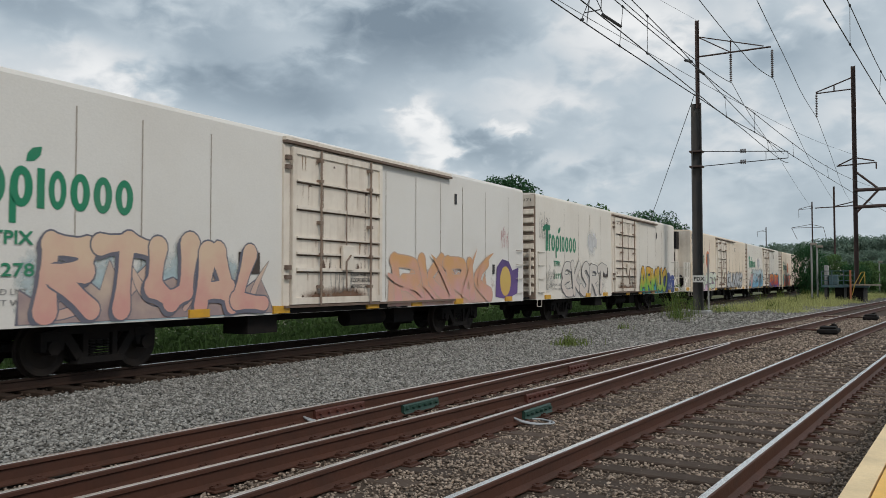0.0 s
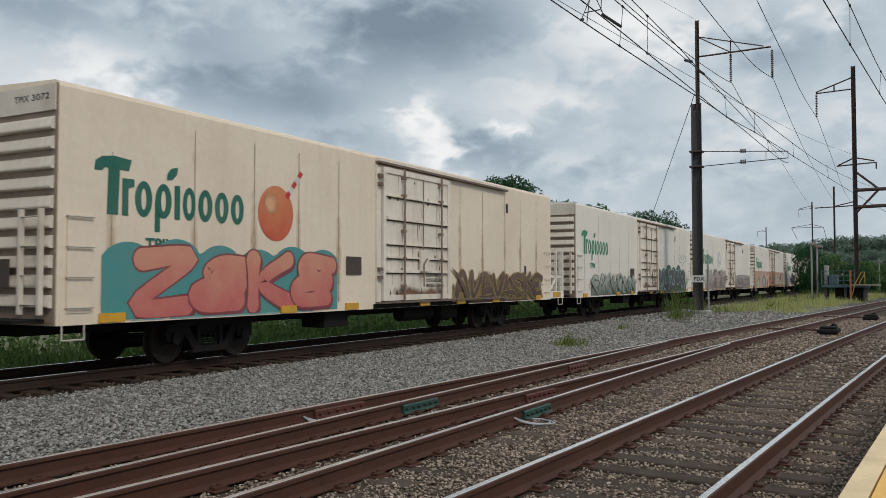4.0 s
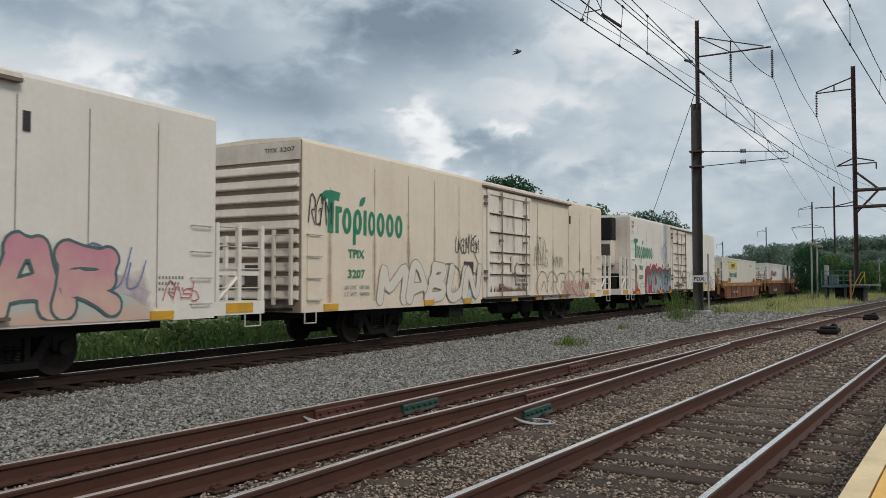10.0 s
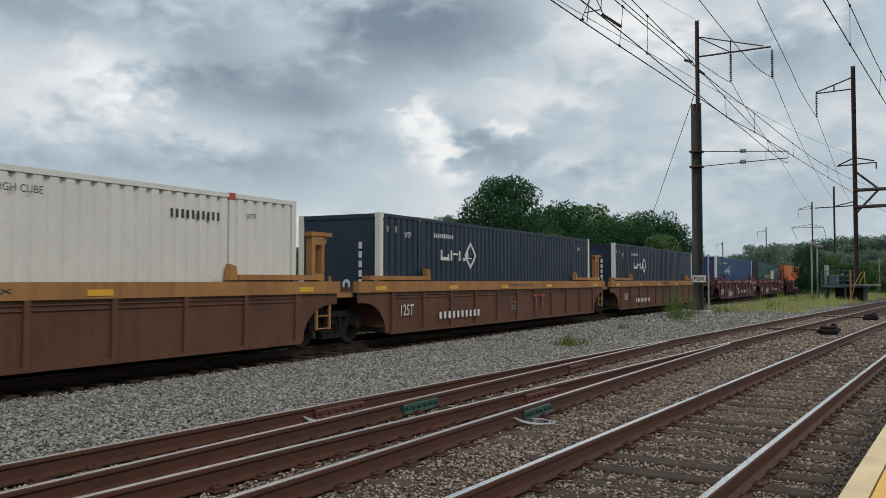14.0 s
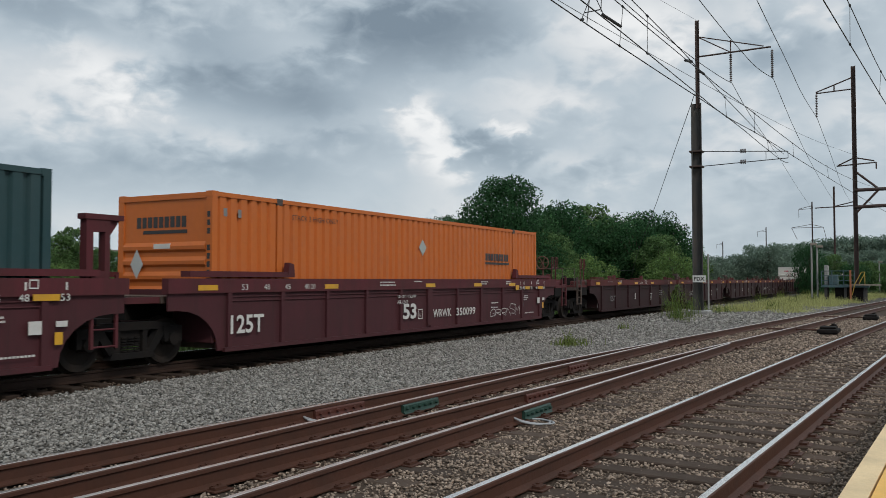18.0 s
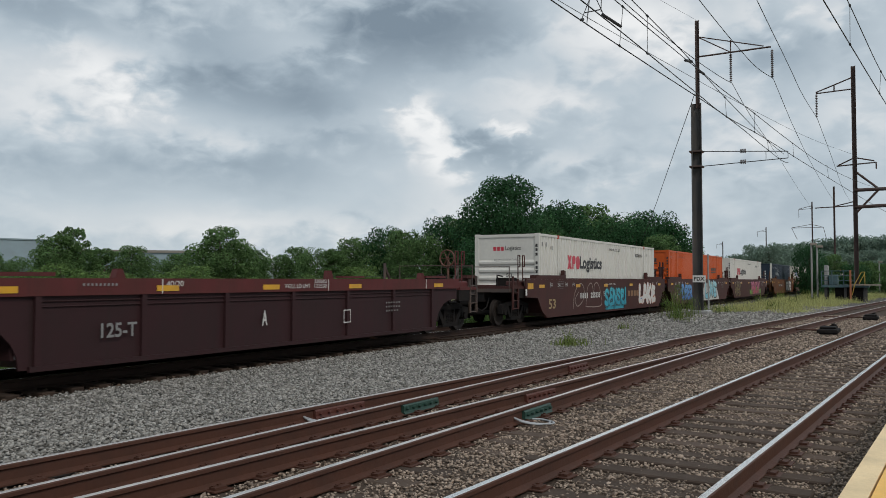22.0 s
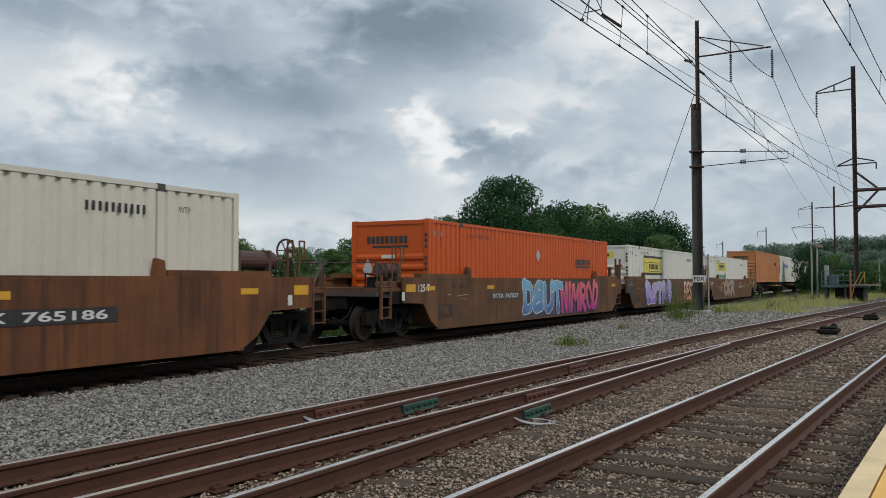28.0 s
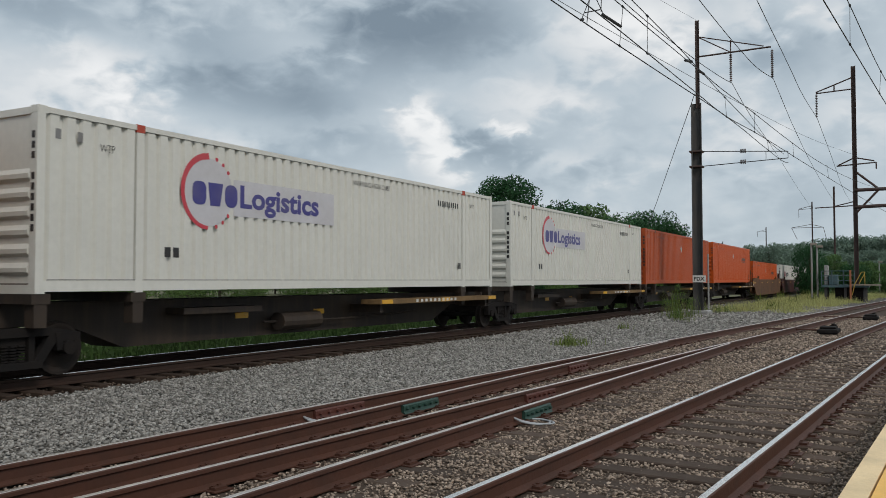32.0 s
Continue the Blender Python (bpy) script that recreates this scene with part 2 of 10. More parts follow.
def xs(a, b, step):
    return [a + (b - a) * i / max(1, round((b - a) / step)) for i in range(max(1, round((b - a) / step)) + 1)]


RAIL_PROFILE = [(-0.07, -0.172), (0.07, -0.172), (0.07, -0.160), (0.012, -0.135), (0.012, -0.05), (0.036, -0.036), (0.036, -0.008), (0.026, 0.0),
                (-0.026, 0.0), (-0.036, -0.008), (-0.036, -0.036), (-0.012, -0.05), (-0.012, -0.135), (-0.07, -0.160)]
HEAD_PROFILE = [(-0.027, -0.002), (0.027, -0.002), (0.023, 0.0035), (-0.023, 0.0035)]


def rail(owner, line, head_mat, label, web_mat=None):
    r = part("rail", sweep(RAIL_PROFILE, line), web_mat or RAIL_RUST, owner, label)
    part("running_surface", sweep(HEAD_PROFILE, line), head_mat, r)
    return r


def offset_line(f, d, a, b, step):
    return [(x, f(x) - d * slant(f, x), 0.0) for x in xs(a, b, step)]


freight_track = thing("track_1", "straight main track on grey crushed-stone ballast", "railway track", kind="structure")
for s in (-0.7525, 0.7525):
    rail(freight_track, [(-60, TRACK_Y + s, 0), (420, TRACK_Y + s, 0)], RAIL_HEAD, "rusty steel rail with a bright head", RAIL_SHADED)
turnout = thing("track_2", "railway turnout with four rusty rails converging", "railway track", kind="structure")
for d, both in ((0, 0), (GAUGE, 0), (0, 1), (GAUGE, 1)):
    if both == 0:
        line = offset_line(rail_far, d, -40, 130, 2.0)
    else:
        line = [(x, rail_far(x) - d * slant(rail_far, x) - spread(x) - 0.0, 0.0) for x in xs(-40, 21.2, 1.0)]
    rail(turnout, line, RAIL_DULL, "brown rusty turnout rail")
platform_track = thing("track_3", "platform track with polished rails on worn ties", "railway track", kind="structure")
for d in (0, GAUGE):
    rail(platform_track, offset_line(rail_in, d, -40, 90, 1.5), RAIL_HEAD, "rusty rail with a polished head")

# ---------------------------------------------------------------- ground and ballast beds
def sheet(name, rows, mat, label, category, rough=0.0, kind="structure"):
    """A grid from rows of points; rough lifts and drops the points by chance."""
    bm = bmesh.new()
    vs = []
    for row in rows:
        vs.append([bm.verts.new((p[0], p[1], p[2] + rough * noise.noise((p[0] * 1.7, p[1] * 1.7, 3.1)))) for p in row])
    for a, b in zip(vs, vs[1:]):
        for i in range(len(a) - 1):
            bm.faces.new((a[i], a[i + 1], b[i + 1], b[i]))
    bmesh.ops.recalc_face_normals(bm, faces=bm.faces[:])
    ob = part(name, bm, mat, None)
    return tagged(ob, label, category, kind=kind)


far = [-2200, -900, -300, -100, -40, -10, 10, 30, 60, 100, 160, 260, 420, 700, 1200, 2600]
wide = [-2200, -900, -300, -100, -40, -10, 5, 14, 17, 22, 35, 60, 110, 200, 420, 900, 2600]
sheet("ground", [[(x, y, -0.62 if -12 < y < 20 else -0.5) for y in wide] for x in far], GROUND, "flat green meadow and scrub ground", "ground")
X_BED = xs(-40, -7, 3.0) + xs(-6, 40, 0.5) + xs(41, 130, 2.0)


def bed_row(x, edges):
    return [(x, y, z) for y, z in edges]


grey_rows, brown_rows = [], []
for x in X_BED:
    y0 = rail_far(x) + 0.10
    ys = [(y0 - 0.35, -0.42), (y0, -0.215)] + [(y0 + (11.75 - y0) * i / 12, -0.25 - 0.035 * math.sin(math.pi * i / 12)) for i in range(1, 12)]
    ys += [(11.75, -0.27), (12.2, -0.25), (13.3, -0.25), (14.0, -0.21), (14.6, -0.30), (15.4, -0.60)]
    grey_rows.append(bed_row(x, ys))
    lo = rail_in(x) - GAUGE - 1.25
    n = 14
    brown_rows.append(bed_row(x, [(lo - 0.4, -0.5)] + [(lo + (y0 + 0.02 - lo) * i / n, -0.20) for i in range(n + 1)] + [(y0 + 0.12, -0.4)]))
sheet("ballast_bed_1", grey_rows, BED_GREY, "pale grey crushed-stone ballast", "ballast", 0.04)
sheet("ballast_bed_2", brown_rows, BED_BROWN, "dirty brown ballast among the rails", "ballast", 0.03)

# ---------------------------------------------------------------- station platform at the camera's feet
def edge_line(d, z):
    return [(x, rail_in(x) - GAUGE - 0.925 - d, z) for x in xs(-40, 60, 1.25)]


def strip(name, d0, d1, z0, z1, mat, label, category):
    a, b = edge_line(d0, 0), edge_line(d1, 0)
    bm = bmesh.new()
    rows = [[bm.verts.new((p[0], p[1], z0)), bm.verts.new((p[0], p[1], z1)), bm.verts.new((q[0], q[1], z1)), bm.verts.new((q[0], q[1], z0))] for p, q in zip(a, b)]
    for r0, r1 in zip(rows, rows[1:]):
        for i in range(4):
            bm.faces.new((r0[i], r1[i], r1[(i + 1) % 4], r0[(i + 1) % 4]))
    bm.faces.new(rows[0])
    bm.faces.new(rows[-1][::-1])
    bmesh.ops.recalc_face_normals(bm, faces=bm.faces[:])
    return tagged(part(name, bm, mat), label, category, kind="structure")


strip("platform_edge", 0.0, 0.155, -0.6, 0.20, CONCRETE, "worn tan concrete platform edge", "platform edge")
strip("platform_tactile_strip", 0.172, 0.78, -0.6, 0.205, TACTILE, "yellow tactile warning strip", "tactile strip")
strip("platform", 0.785, 4.5, -0.6, 0.195, ASPHALT, "dark asphalt station platform", "platform")


# ---------------------------------------------------------------- lettering and painted shapes
INKS = {}


def ink(col, rough=0.55):
    key = tuple(round(c, 3) for c in col)
    if key not in INKS:
        INKS[key] = surface("spray_paint" if rough > 0.5 else "sign_paint", key, rough, grime=0.25, dirt=(0.25, 0.22, 0.18), scale=1.6, fine=7, bump=0.0)
    return INKS[key]


GLYPHS = {}


def letters(text, bold=0.0):
    """The outline of a text in the built-in font: a mesh, its width and its height, lower left corner at the origin."""
    if (text, bold) not in GLYPHS:
        cu = bpy.data.curves.new("text", "FONT")
        cu.body, cu.offset, cu.resolution_u = text, bold, 3
        ob = bpy.data.objects.new("text", cu)
        me = bpy.data.meshes.new_from_object(ob)
        co = np.empty(len(me.vertices) * 3)
        me.vertices.foreach_get("co", co)
        co = co.reshape(-1, 3)
        faces = [tuple(p.vertices) for p in me.polygons]
        bpy.data.objects.remove(ob)
        bpy.data.curves.remove(cu)
        lo, hi = co.min(0), co.max(0)
        GLYPHS[text, bold] = (co - lo, faces, hi - lo)
    return GLYPHS[text, bold]


def face_point(plane, depth, a, b):
    """A point painted on a face: 'side' looks to the platform, 'end' to the train's front."""
    return (a, depth, b) if plane == "side" else (depth, -a, b)


def words(owner, text, x, z, width, height, mat, depth, plane="side", bold=0.012, lean=0.0, name="lettering"):
    co, faces, size = letters(text, bold)
    me = bpy.data.meshes.new(name)
    pts = [face_point(plane, depth, x + (p[0] + lean * p[1]) / size[0] * width, z + p[1] / size[1] * height) for p in co]
    me.from_pydata(pts, [], faces)
    me.materials.append(mat)
    return part(name, me, None, owner)


def shapes(owner, name, polys, mat, depth, plane="side", label="", fan=0.0):
    """Flat painted polygons; fan lays each one a hair in front of the last."""
    me = bpy.data.meshes.new(name)
    pts, faces = [], []
    for i, poly in enumerate(polys):
        faces.append(tuple(range(len(pts), len(pts) + len(poly))))
        pts += [face_point(plane, depth - fan * i, a, b) for a, b in poly]
    me.from_pydata(pts, [], faces)
    me.materials.append(mat)
    ob = part(name, me, None, owner, label)
    if name.endswith(("_lines", "_bars")):
        ob["kind"] = "stuff"
    return ob


def rect(x0, x1, z0, z1):
    return [(x0, z0), (x1, z0), (x1, z1), (x0, z1)]


def oval(x, z, rx, rz, n=20, a0=0.0, a1=math.tau):
    return [(x + rx * math.cos(a0 + (a1 - a0) * i / n), z + rz * math.sin(a0 + (a1 - a0) * i / n)) for i in range(n)]


def round_rect(x0, x1, z0, z1, r):
    out = []
    for cx, cz, a in ((x1 - r, z0 + r, -90), (x1 - r, z1 - r, 0), (x0 + r, z1 - r, 90), (x0 + r, z0 + r, 180)):
        out += [(cx + r * math.cos(radians(a + k * 30)), cz + r * math.sin(radians(a + k * 30))) for k in range(4)]
    return out


def frame_polys(x0, x1, z0, z1, w):
    return [rect(x0, x1, z0, z0 + w), rect(x0, x1, z1 - w, z1), rect(x0, x0 + w, z0 + w, z1 - w), rect(x1 - w, x1, z0 + w, z1 - w)]


def ring_block(x0, x1, z0, z1, w):
    """A rounded block with an open middle, as four bent bars."""
    m, h = (x0 + x1) / 2, (z0 + z1) / 2
    r = min(x1 - x0, z1 - z0) * 0.3
    return [[(x0, z0 + r), (x0 + r, z0), (m, z0), (m, z0 + w), (x0 + w, z0 + w + r * 0.4), (x0 + w, h), (x0, h)],
            [(m, z0), (x1 - r, z0), (x1, z0 + r), (x1, h), (x1 - w, h), (x1 - w, z0 + w + r * 0.4), (m, z0 + w)],
            [(x1, h), (x1, z1 - r), (x1 - r, z1), (m, z1), (m, z1 - w), (x1 - w, z1 - w - r * 0.4), (x1 - w, h)],
            [(m, z1), (x0 + r, z1), (x0, z1 - r), (x0, h), (x0 + w, h), (x0 + w, z1 - w - r * 0.4), (m, z1 - w)]]


def bars(x0, x1, z0, z1, n, gap=0.5):
    """Unreadable writing: a row of upright bars."""
    w = (x1 - x0) / n
    return [rect(x0 + i * w, x0 + (i + 1 - gap) * w, z0, z1) for i in range(n)]


def stroke(points, w0, w1=None):
    """A thick line as quads with blunt joints."""
    w1 = w0 if w1 is None else w1
    out = []
    n = len(points) - 1
    for i in range(n):
        a, b = Vector(points[i]), Vector(points[i + 1])
        d = (b - a)
        if d.length < 1e-6:
            continue
        d.normalize()
        s = Vector((-d.y, d.x))
        wa, wb = w0 + (w1 - w0) * i / n, w0 + (w1 - w0) * (i + 1) / n
        a2, b2 = a - d * wa * 0.45, b + d * wb * 0.45
        out.append([tuple(a2 - s * wa / 2), tuple(b2 - s * wb / 2), tuple(b2 + s * wb / 2), tuple(a2 + s * wa / 2)])
    return out


SKELETONS = (((0, 0), (0.12, 1), (0.85, 0.9), (0.8, 0.5), (0.2, 0.48), (0.95, 0)),
             ((0.1, 0), (0.05, 0.95), (0.5, 0.4), (0.95, 1.0), (0.9, 0)),
             ((0.9, 0.9), (0.2, 1.0), (0.05, 0.55), (0.9, 0.45), (0.85, 0.02), (0.02, 0.08)),
             ((0.05, 1), (0.15, 0.1), (0.8, 0.02), (0.95, 0.95)),
             ((0.05, 0), (0.45, 1.05), (0.95, 0)), ((0.1, 0), (0.08, 1), (0.9, 0.05), (0.92, 1)),
             ((0.95, 0.8), (0.5, 1.05), (0.05, 0.6), (0.2, 0.05), (0.9, 0.1), (0.85, 0.5), (0.5, 0.5)),
             ((0.1, 1.0), (0.15, 0), (0.95, 0.1), (0.6, 0.55), (0.15, 0.5)))


FADES = {}


def fade_ink(top, low, z0, z1):
    """Spray paint that changes from one colour to another over its height, unevenly."""
    key = (top, low, round(z0, 2), round(z1, 2))
    if key not in FADES:
        m, nd, K, p = nodes_of("spray_fade")
        p.inputs["Roughness"].default_value = 0.6
        tc, sp, nz = nd.new("ShaderNodeTexCoord"), nd.new("ShaderNodeSeparateXYZ"), nd.new("ShaderNodeTexNoise")
        nz.inputs["Scale"].default_value, nz.inputs["Detail"].default_value = 2.2, 5
        K(tc.outputs["Object"], sp.inputs[0])
        K(tc.outputs["Object"], nz.inputs["Vector"])
        mr, ad, mx = nd.new("ShaderNodeMapRange"), nd.new("ShaderNodeMath"), nd.new("ShaderNodeMixRGB")
        mr.inputs["From Min"].default_value, mr.inputs["From Max"].default_value = z0, z1
        mr.inputs["To Min"].default_value, mr.inputs["To Max"].default_value = -0.75, 0.25
        K(sp.outputs[2], mr.inputs[0])
        ad.operation, ad.use_clamp = "MULTIPLY_ADD", True
        K(nz.outputs[0], ad.inputs[0])
        ad.inputs[1].default_value = 1.5
        K(mr.outputs[0], ad.inputs[2])
        K(ad.outputs[0], mx.inputs[0])
        mx.inputs[1].default_value, mx.inputs[2].default_value = (*low, 1), (*top, 1)
        K(mx.outputs[0], p.inputs["Base Color"])
        FADES[key] = m
    return FADES[key]


def mist(owner, x0, x1, z0, z1, col, depth, thick=1.0, oval_shape=False):
    """A thin airbrushed haze of paint with ragged, fading edges."""
    key = ("mist", col, thick, oval_shape)
    if key not in FADES:
        m, nd, K, p = nodes_of("spray_mist")
        p.inputs["Base Color"].default_value, p.inputs["Roughness"].default_value = (*col, 1), 0.7
        tc, sp = nd.new("ShaderNodeTexCoord"), nd.new("ShaderNodeSeparateXYZ")
        K(tc.outputs["Generated"], sp.inputs[0])

        def calc(op, a, b, clamp=False):
            n = nd.new("ShaderNodeMath")
            n.operation, n.use_clamp = op, clamp
            for i, v in enumerate((a, b)):
                if isinstance(v, (int, float)):
                    n.inputs[i].default_value = v
                else:
                    K(v, n.inputs[i])
            return n.outputs[0]

        ex = calc("MULTIPLY", calc("MULTIPLY", sp.outputs[0], calc("SUBTRACT", 1.0, sp.outputs[0])), 4.0)
        ez = calc("MULTIPLY", calc("SUBTRACT", 1.0, sp.outputs[2]), 1.6, True)
        if oval_shape:
            ez = calc("POWER", calc("MULTIPLY", calc("MULTIPLY", sp.outputs[2], calc("SUBTRACT", 1.0, sp.outputs[2])), 4.0), 0.8)
            ex = calc("POWER", ex, 1.6)
        nz = nd.new("ShaderNodeTexNoise")
        nz.inputs["Scale"].default_value, nz.inputs["Detail"].default_value = 1.5, 4
        K(tc.outputs["Object"], nz.inputs["Vector"])
        edge = calc("MULTIPLY", calc("POWER", ex, 0.5), ez)
        f = calc("MULTIPLY", calc("SUBTRACT", calc("ADD", calc("MULTIPLY", nz.outputs[0], 1.5), edge), 1.25), 2.2 * thick, True)
        tr, mx, out = nd.new("ShaderNodeBsdfTransparent"), nd.new("ShaderNodeMixShader"), nd["Material Output"]
        K(f, mx.inputs[0])
        K(tr.outputs[0], mx.inputs[1])
        K(p.outputs[0], mx.inputs[2])
        K(mx.outputs[0], out.inputs["Surface"])
        FADES[key] = m
    return shapes(owner, "spray_mist", [rect(x0, x1, z0, z1)], FADES[key], depth)


# the bones of sprayed capitals, in a unit square
BONES = {
    "A": [[(0.02, 0), (0.36, 1), (0.66, 1), (0.98, 0)], [(0.22, 0.30), (0.80, 0.34)]],
    "B": [[(0.15, 0), (0.12, 1)], [(0.12, 1), (0.72, 0.95), (0.74, 0.62), (0.22, 0.52)], [(0.22, 0.52), (0.90, 0.44), (0.88, 0.06), (0.15, 0.0)]],
    "C": [[(0.92, 0.82), (0.55, 1), (0.12, 0.75), (0.10, 0.25), (0.5, 0), (0.95, 0.16)]],
    "D": [[(0.15, 0), (0.12, 1)], [(0.08, 1), (0.70, 0.93), (0.94, 0.5), (0.70, 0.05), (0.12, 0)]],
    "E": [[(0.95, 0.92), (0.35, 1), (0.12, 0.76), (0.42, 0.54), (0.78, 0.54)], [(0.42, 0.54), (0.06, 0.28), (0.35, 0), (0.97, 0.08)]],
    "F": [[(0.15, 0), (0.18, 0.95), (0.95, 1)], [(0.18, 0.52), (0.72, 0.55)]],
    "G": [[(0.92, 0.84), (0.5, 1), (0.10, 0.7), (0.12, 0.2), (0.5, 0), (0.9, 0.12), (0.88, 0.46), (0.52, 0.46)]],
    "H": [[(0.12, 0), (0.15, 1)], [(0.85, 0), (0.88, 1)], [(0.15, 0.5), (0.85, 0.55)]],
    "I": [[(0.5, 0), (0.46, 1)]],
    "K": [[(0.15, 0), (0.12, 1)], [(0.92, 1), (0.25, 0.5), (0.98, 0)]],
    "L": [[(0.25, 1), (0.15, 0.08), (0.95, 0.05)]],
    "M": [[(0.06, 0), (0.14, 1), (0.50, 0.35), (0.86, 1), (0.95, 0)]],
    "N": [[(0.10, 0), (0.12, 1), (0.86, 0.02), (0.90, 1)]],
    "O": [[(0.5, 1), (0.10, 0.72), (0.12, 0.22), (0.5, 0), (0.90, 0.25), (0.88, 0.75), (0.5, 1)]],
    "P": [[(0.15, 0), (0.12, 1)], [(0.12, 1), (0.85, 0.95), (0.85, 0.5), (0.2, 0.44)]],
    "R": [[(0.12, 0), (0.12, 1)], [(0.10, 1), (0.84, 0.95), (0.82, 0.56), (0.24, 0.48)], [(0.30, 0.48), (0.98, 0.0)]],
    "S": [[(0.92, 0.86), (0.45, 1), (0.12, 0.74), (0.80, 0.34), (0.60, 0.0), (0.06, 0.10)]],
    "T": [[(0.5, 0), (0.48, 0.95)], [(-0.02, 0.93), (0.5, 1), (1.04, 0.95)]],
    "U": [[(0.10, 1), (0.12, 0.25), (0.5, 0), (0.88, 0.25), (0.92, 1)]],
    "V": [[(0.04, 1), (0.48, 0), (0.96, 1)]],
    "W": [[(0.02, 1), (0.22, 0), (0.5, 0.62), (0.78, 0), (0.98, 1)]],
    "Y": [[(0.04, 1), (0.46, 0.48), (0.44, 0)], [(0.46, 0.48), (0.96, 1)]],
    "Z": [[(0.06, 0.94), (0.92, 1), (0.10, 0.05), (0.96, 0)]],
}


def curved(pts, step=5):
    """A smooth line through the points."""
    fine = []
    for k in range(len(pts) - 1):
        p0, p1, p2, p3 = (Vector(pts[max(0, min(len(pts) - 1, k + j))]) for j in (-1, 0, 1, 2))
        for i in range(step):
            t = i / step
            fine.append(0.5 * (2 * p1 + (p2 - p0) * t + (2 * p0 - 5 * p1 + 4 * p2 - p3) * t * t + (3 * p1 - p0 - 3 * p2 + p3) * t ** 3))
    return fine + [Vector(pts[-1])]


def ribbon(line, width, blunt=0.5):
    """A brush stroke along a line with rounded ends, as a row of quads; width is a function of the way along it."""
    n = len(line) - 1
    rows = []
    for i, p in enumerate(line):
        d = (line[min(i + 1, n)] - line[max(i - 1, 0)])
        d = d.normalized() if d.length > 1e-6 else Vector((1, 0))
        rows.append((p, d, width(i / n)))
    out = []
    p, d, w = rows[0]
    head = [(p - d * w * blunt * math.sin(a), d, w * math.cos(a)) for a in (1.35, 0.9, 0.45)]
    p, d, w = rows[-1]
    tail = [(p + d * w * blunt * math.sin(a), d, w * math.cos(a)) for a in (0.45, 0.9, 1.35)]
    sides = []
    for p, d, w in head + rows + tail:
        q = Vector((-d.y, d.x)) * w * 0.5
        sides.append((p + q, p - q))
    for (a, b), (c, e) in zip(sides, sides[1:]):
        out.append([tuple(a), tuple(b), tuple(e), tuple(c)])
    return out


def throw_up(owner, text, x0, x1, z0, z1, top, low, line, seed, depth, edge=0.05, fat=0.05, glow=None, sway=0.07, drop=0.0, thick=0.34, bent=True):
    """Sprayed fat letters: brush strokes with an outline, swelling, leaning, swaying and overlapping the next."""
    rnd = random.Random(seed)
    h = z1 - z0
    shares = [0.5 if ch == "I" else 1.25 if ch in "MW" else 1.0 for ch in text]
    unit, start = (x1 - x0) / sum(shares), x0
    edge = max(edge, 0.03)
    for i, ch in enumerate(text):
        w = unit * shares[i]
        body = min(0.82 * thick * unit, 0.27 * h) * rnd.uniform(0.92, 1.1)
        tall, lean = h * rnd.uniform(0.90, 1.0), rnd.uniform(-0.12, 0.16)
        ph, base = rnd.uniform(0, 6), z0 + (h - tall) * rnd.random()
        d = depth - 0.0052 * i
        bones = []
        for bone in BONES[ch]:
            pts = []
            for a, b in bone:
                a += lean * (b - 0.5) + rnd.uniform(-0.05, 0.05) + sway * math.sin(3.2 * b + ph)
                b += rnd.uniform(-0.05, 0.05)
                pts.append((start - 0.10 * w + body * 0.5 + (w * 1.20 - body) * a, base + body * 0.5 + (tall - body) * min(max(b, 0.0), 1.05)))
            if bent:
                bones.append(curved(pts, 6))
            else:
                bones += [[Vector(p) + (Vector(q) - Vector(p)) * t for t in (0.0, 0.34, 0.67, 1.0)] for p, q in zip(pts, pts[1:])]
        swell = [rnd.uniform(-0.45, 0.5) for _ in bones]

        def lay(name, grow, mat, back, host, dx=0.0, dz=0.0):
            faces, pts = [], []
            for k, bone in enumerate(bones):
                for j, quad in enumerate(ribbon(bone, lambda t: body * (0.94 + swell[k] * (t - 0.4) + 0.26 * (2 * t - 1) ** 2) + 2 * grow)):
                    faces.append(tuple(range(len(pts), len(pts) + 4)))
                    pts += [(q[0] + dx, back - 0.0007 * k - 0.00002 * j, min(max(q[1] + dz, z0 - 0.02), z1 + 0.15)) for q in quad]
            me = bpy.data.meshes.new(name)
            me.from_pydata(pts, [], faces)
            me.materials.append(mat)
            return part(name, me, None, host)

        letter = lay("spray_letter", edge, ink(line), d, owner)
        if drop:
            lay("spray_shadow", edge * 0.8, ink(line), d + 0.0024, letter, drop, -abs(drop))
        lay("spray_fill", 0.0, fade_ink(top, low, z0, z1), d - 0.0022, letter)
        mark = []
        for k, bone in enumerate(bones):
            inner = [p + Vector((-0.24, 0.24)) * body for p in bone[len(bone) // 6: len(bone) // 2]]
            if len(inner) > 2:
                mark += ribbon(inner, lambda t: body * 0.10 * (1 - 0.6 * t))
        if glow and mark:
            shapes(letter, "spray_shine", mark, ink(glow), d - 0.0046)
        start += w


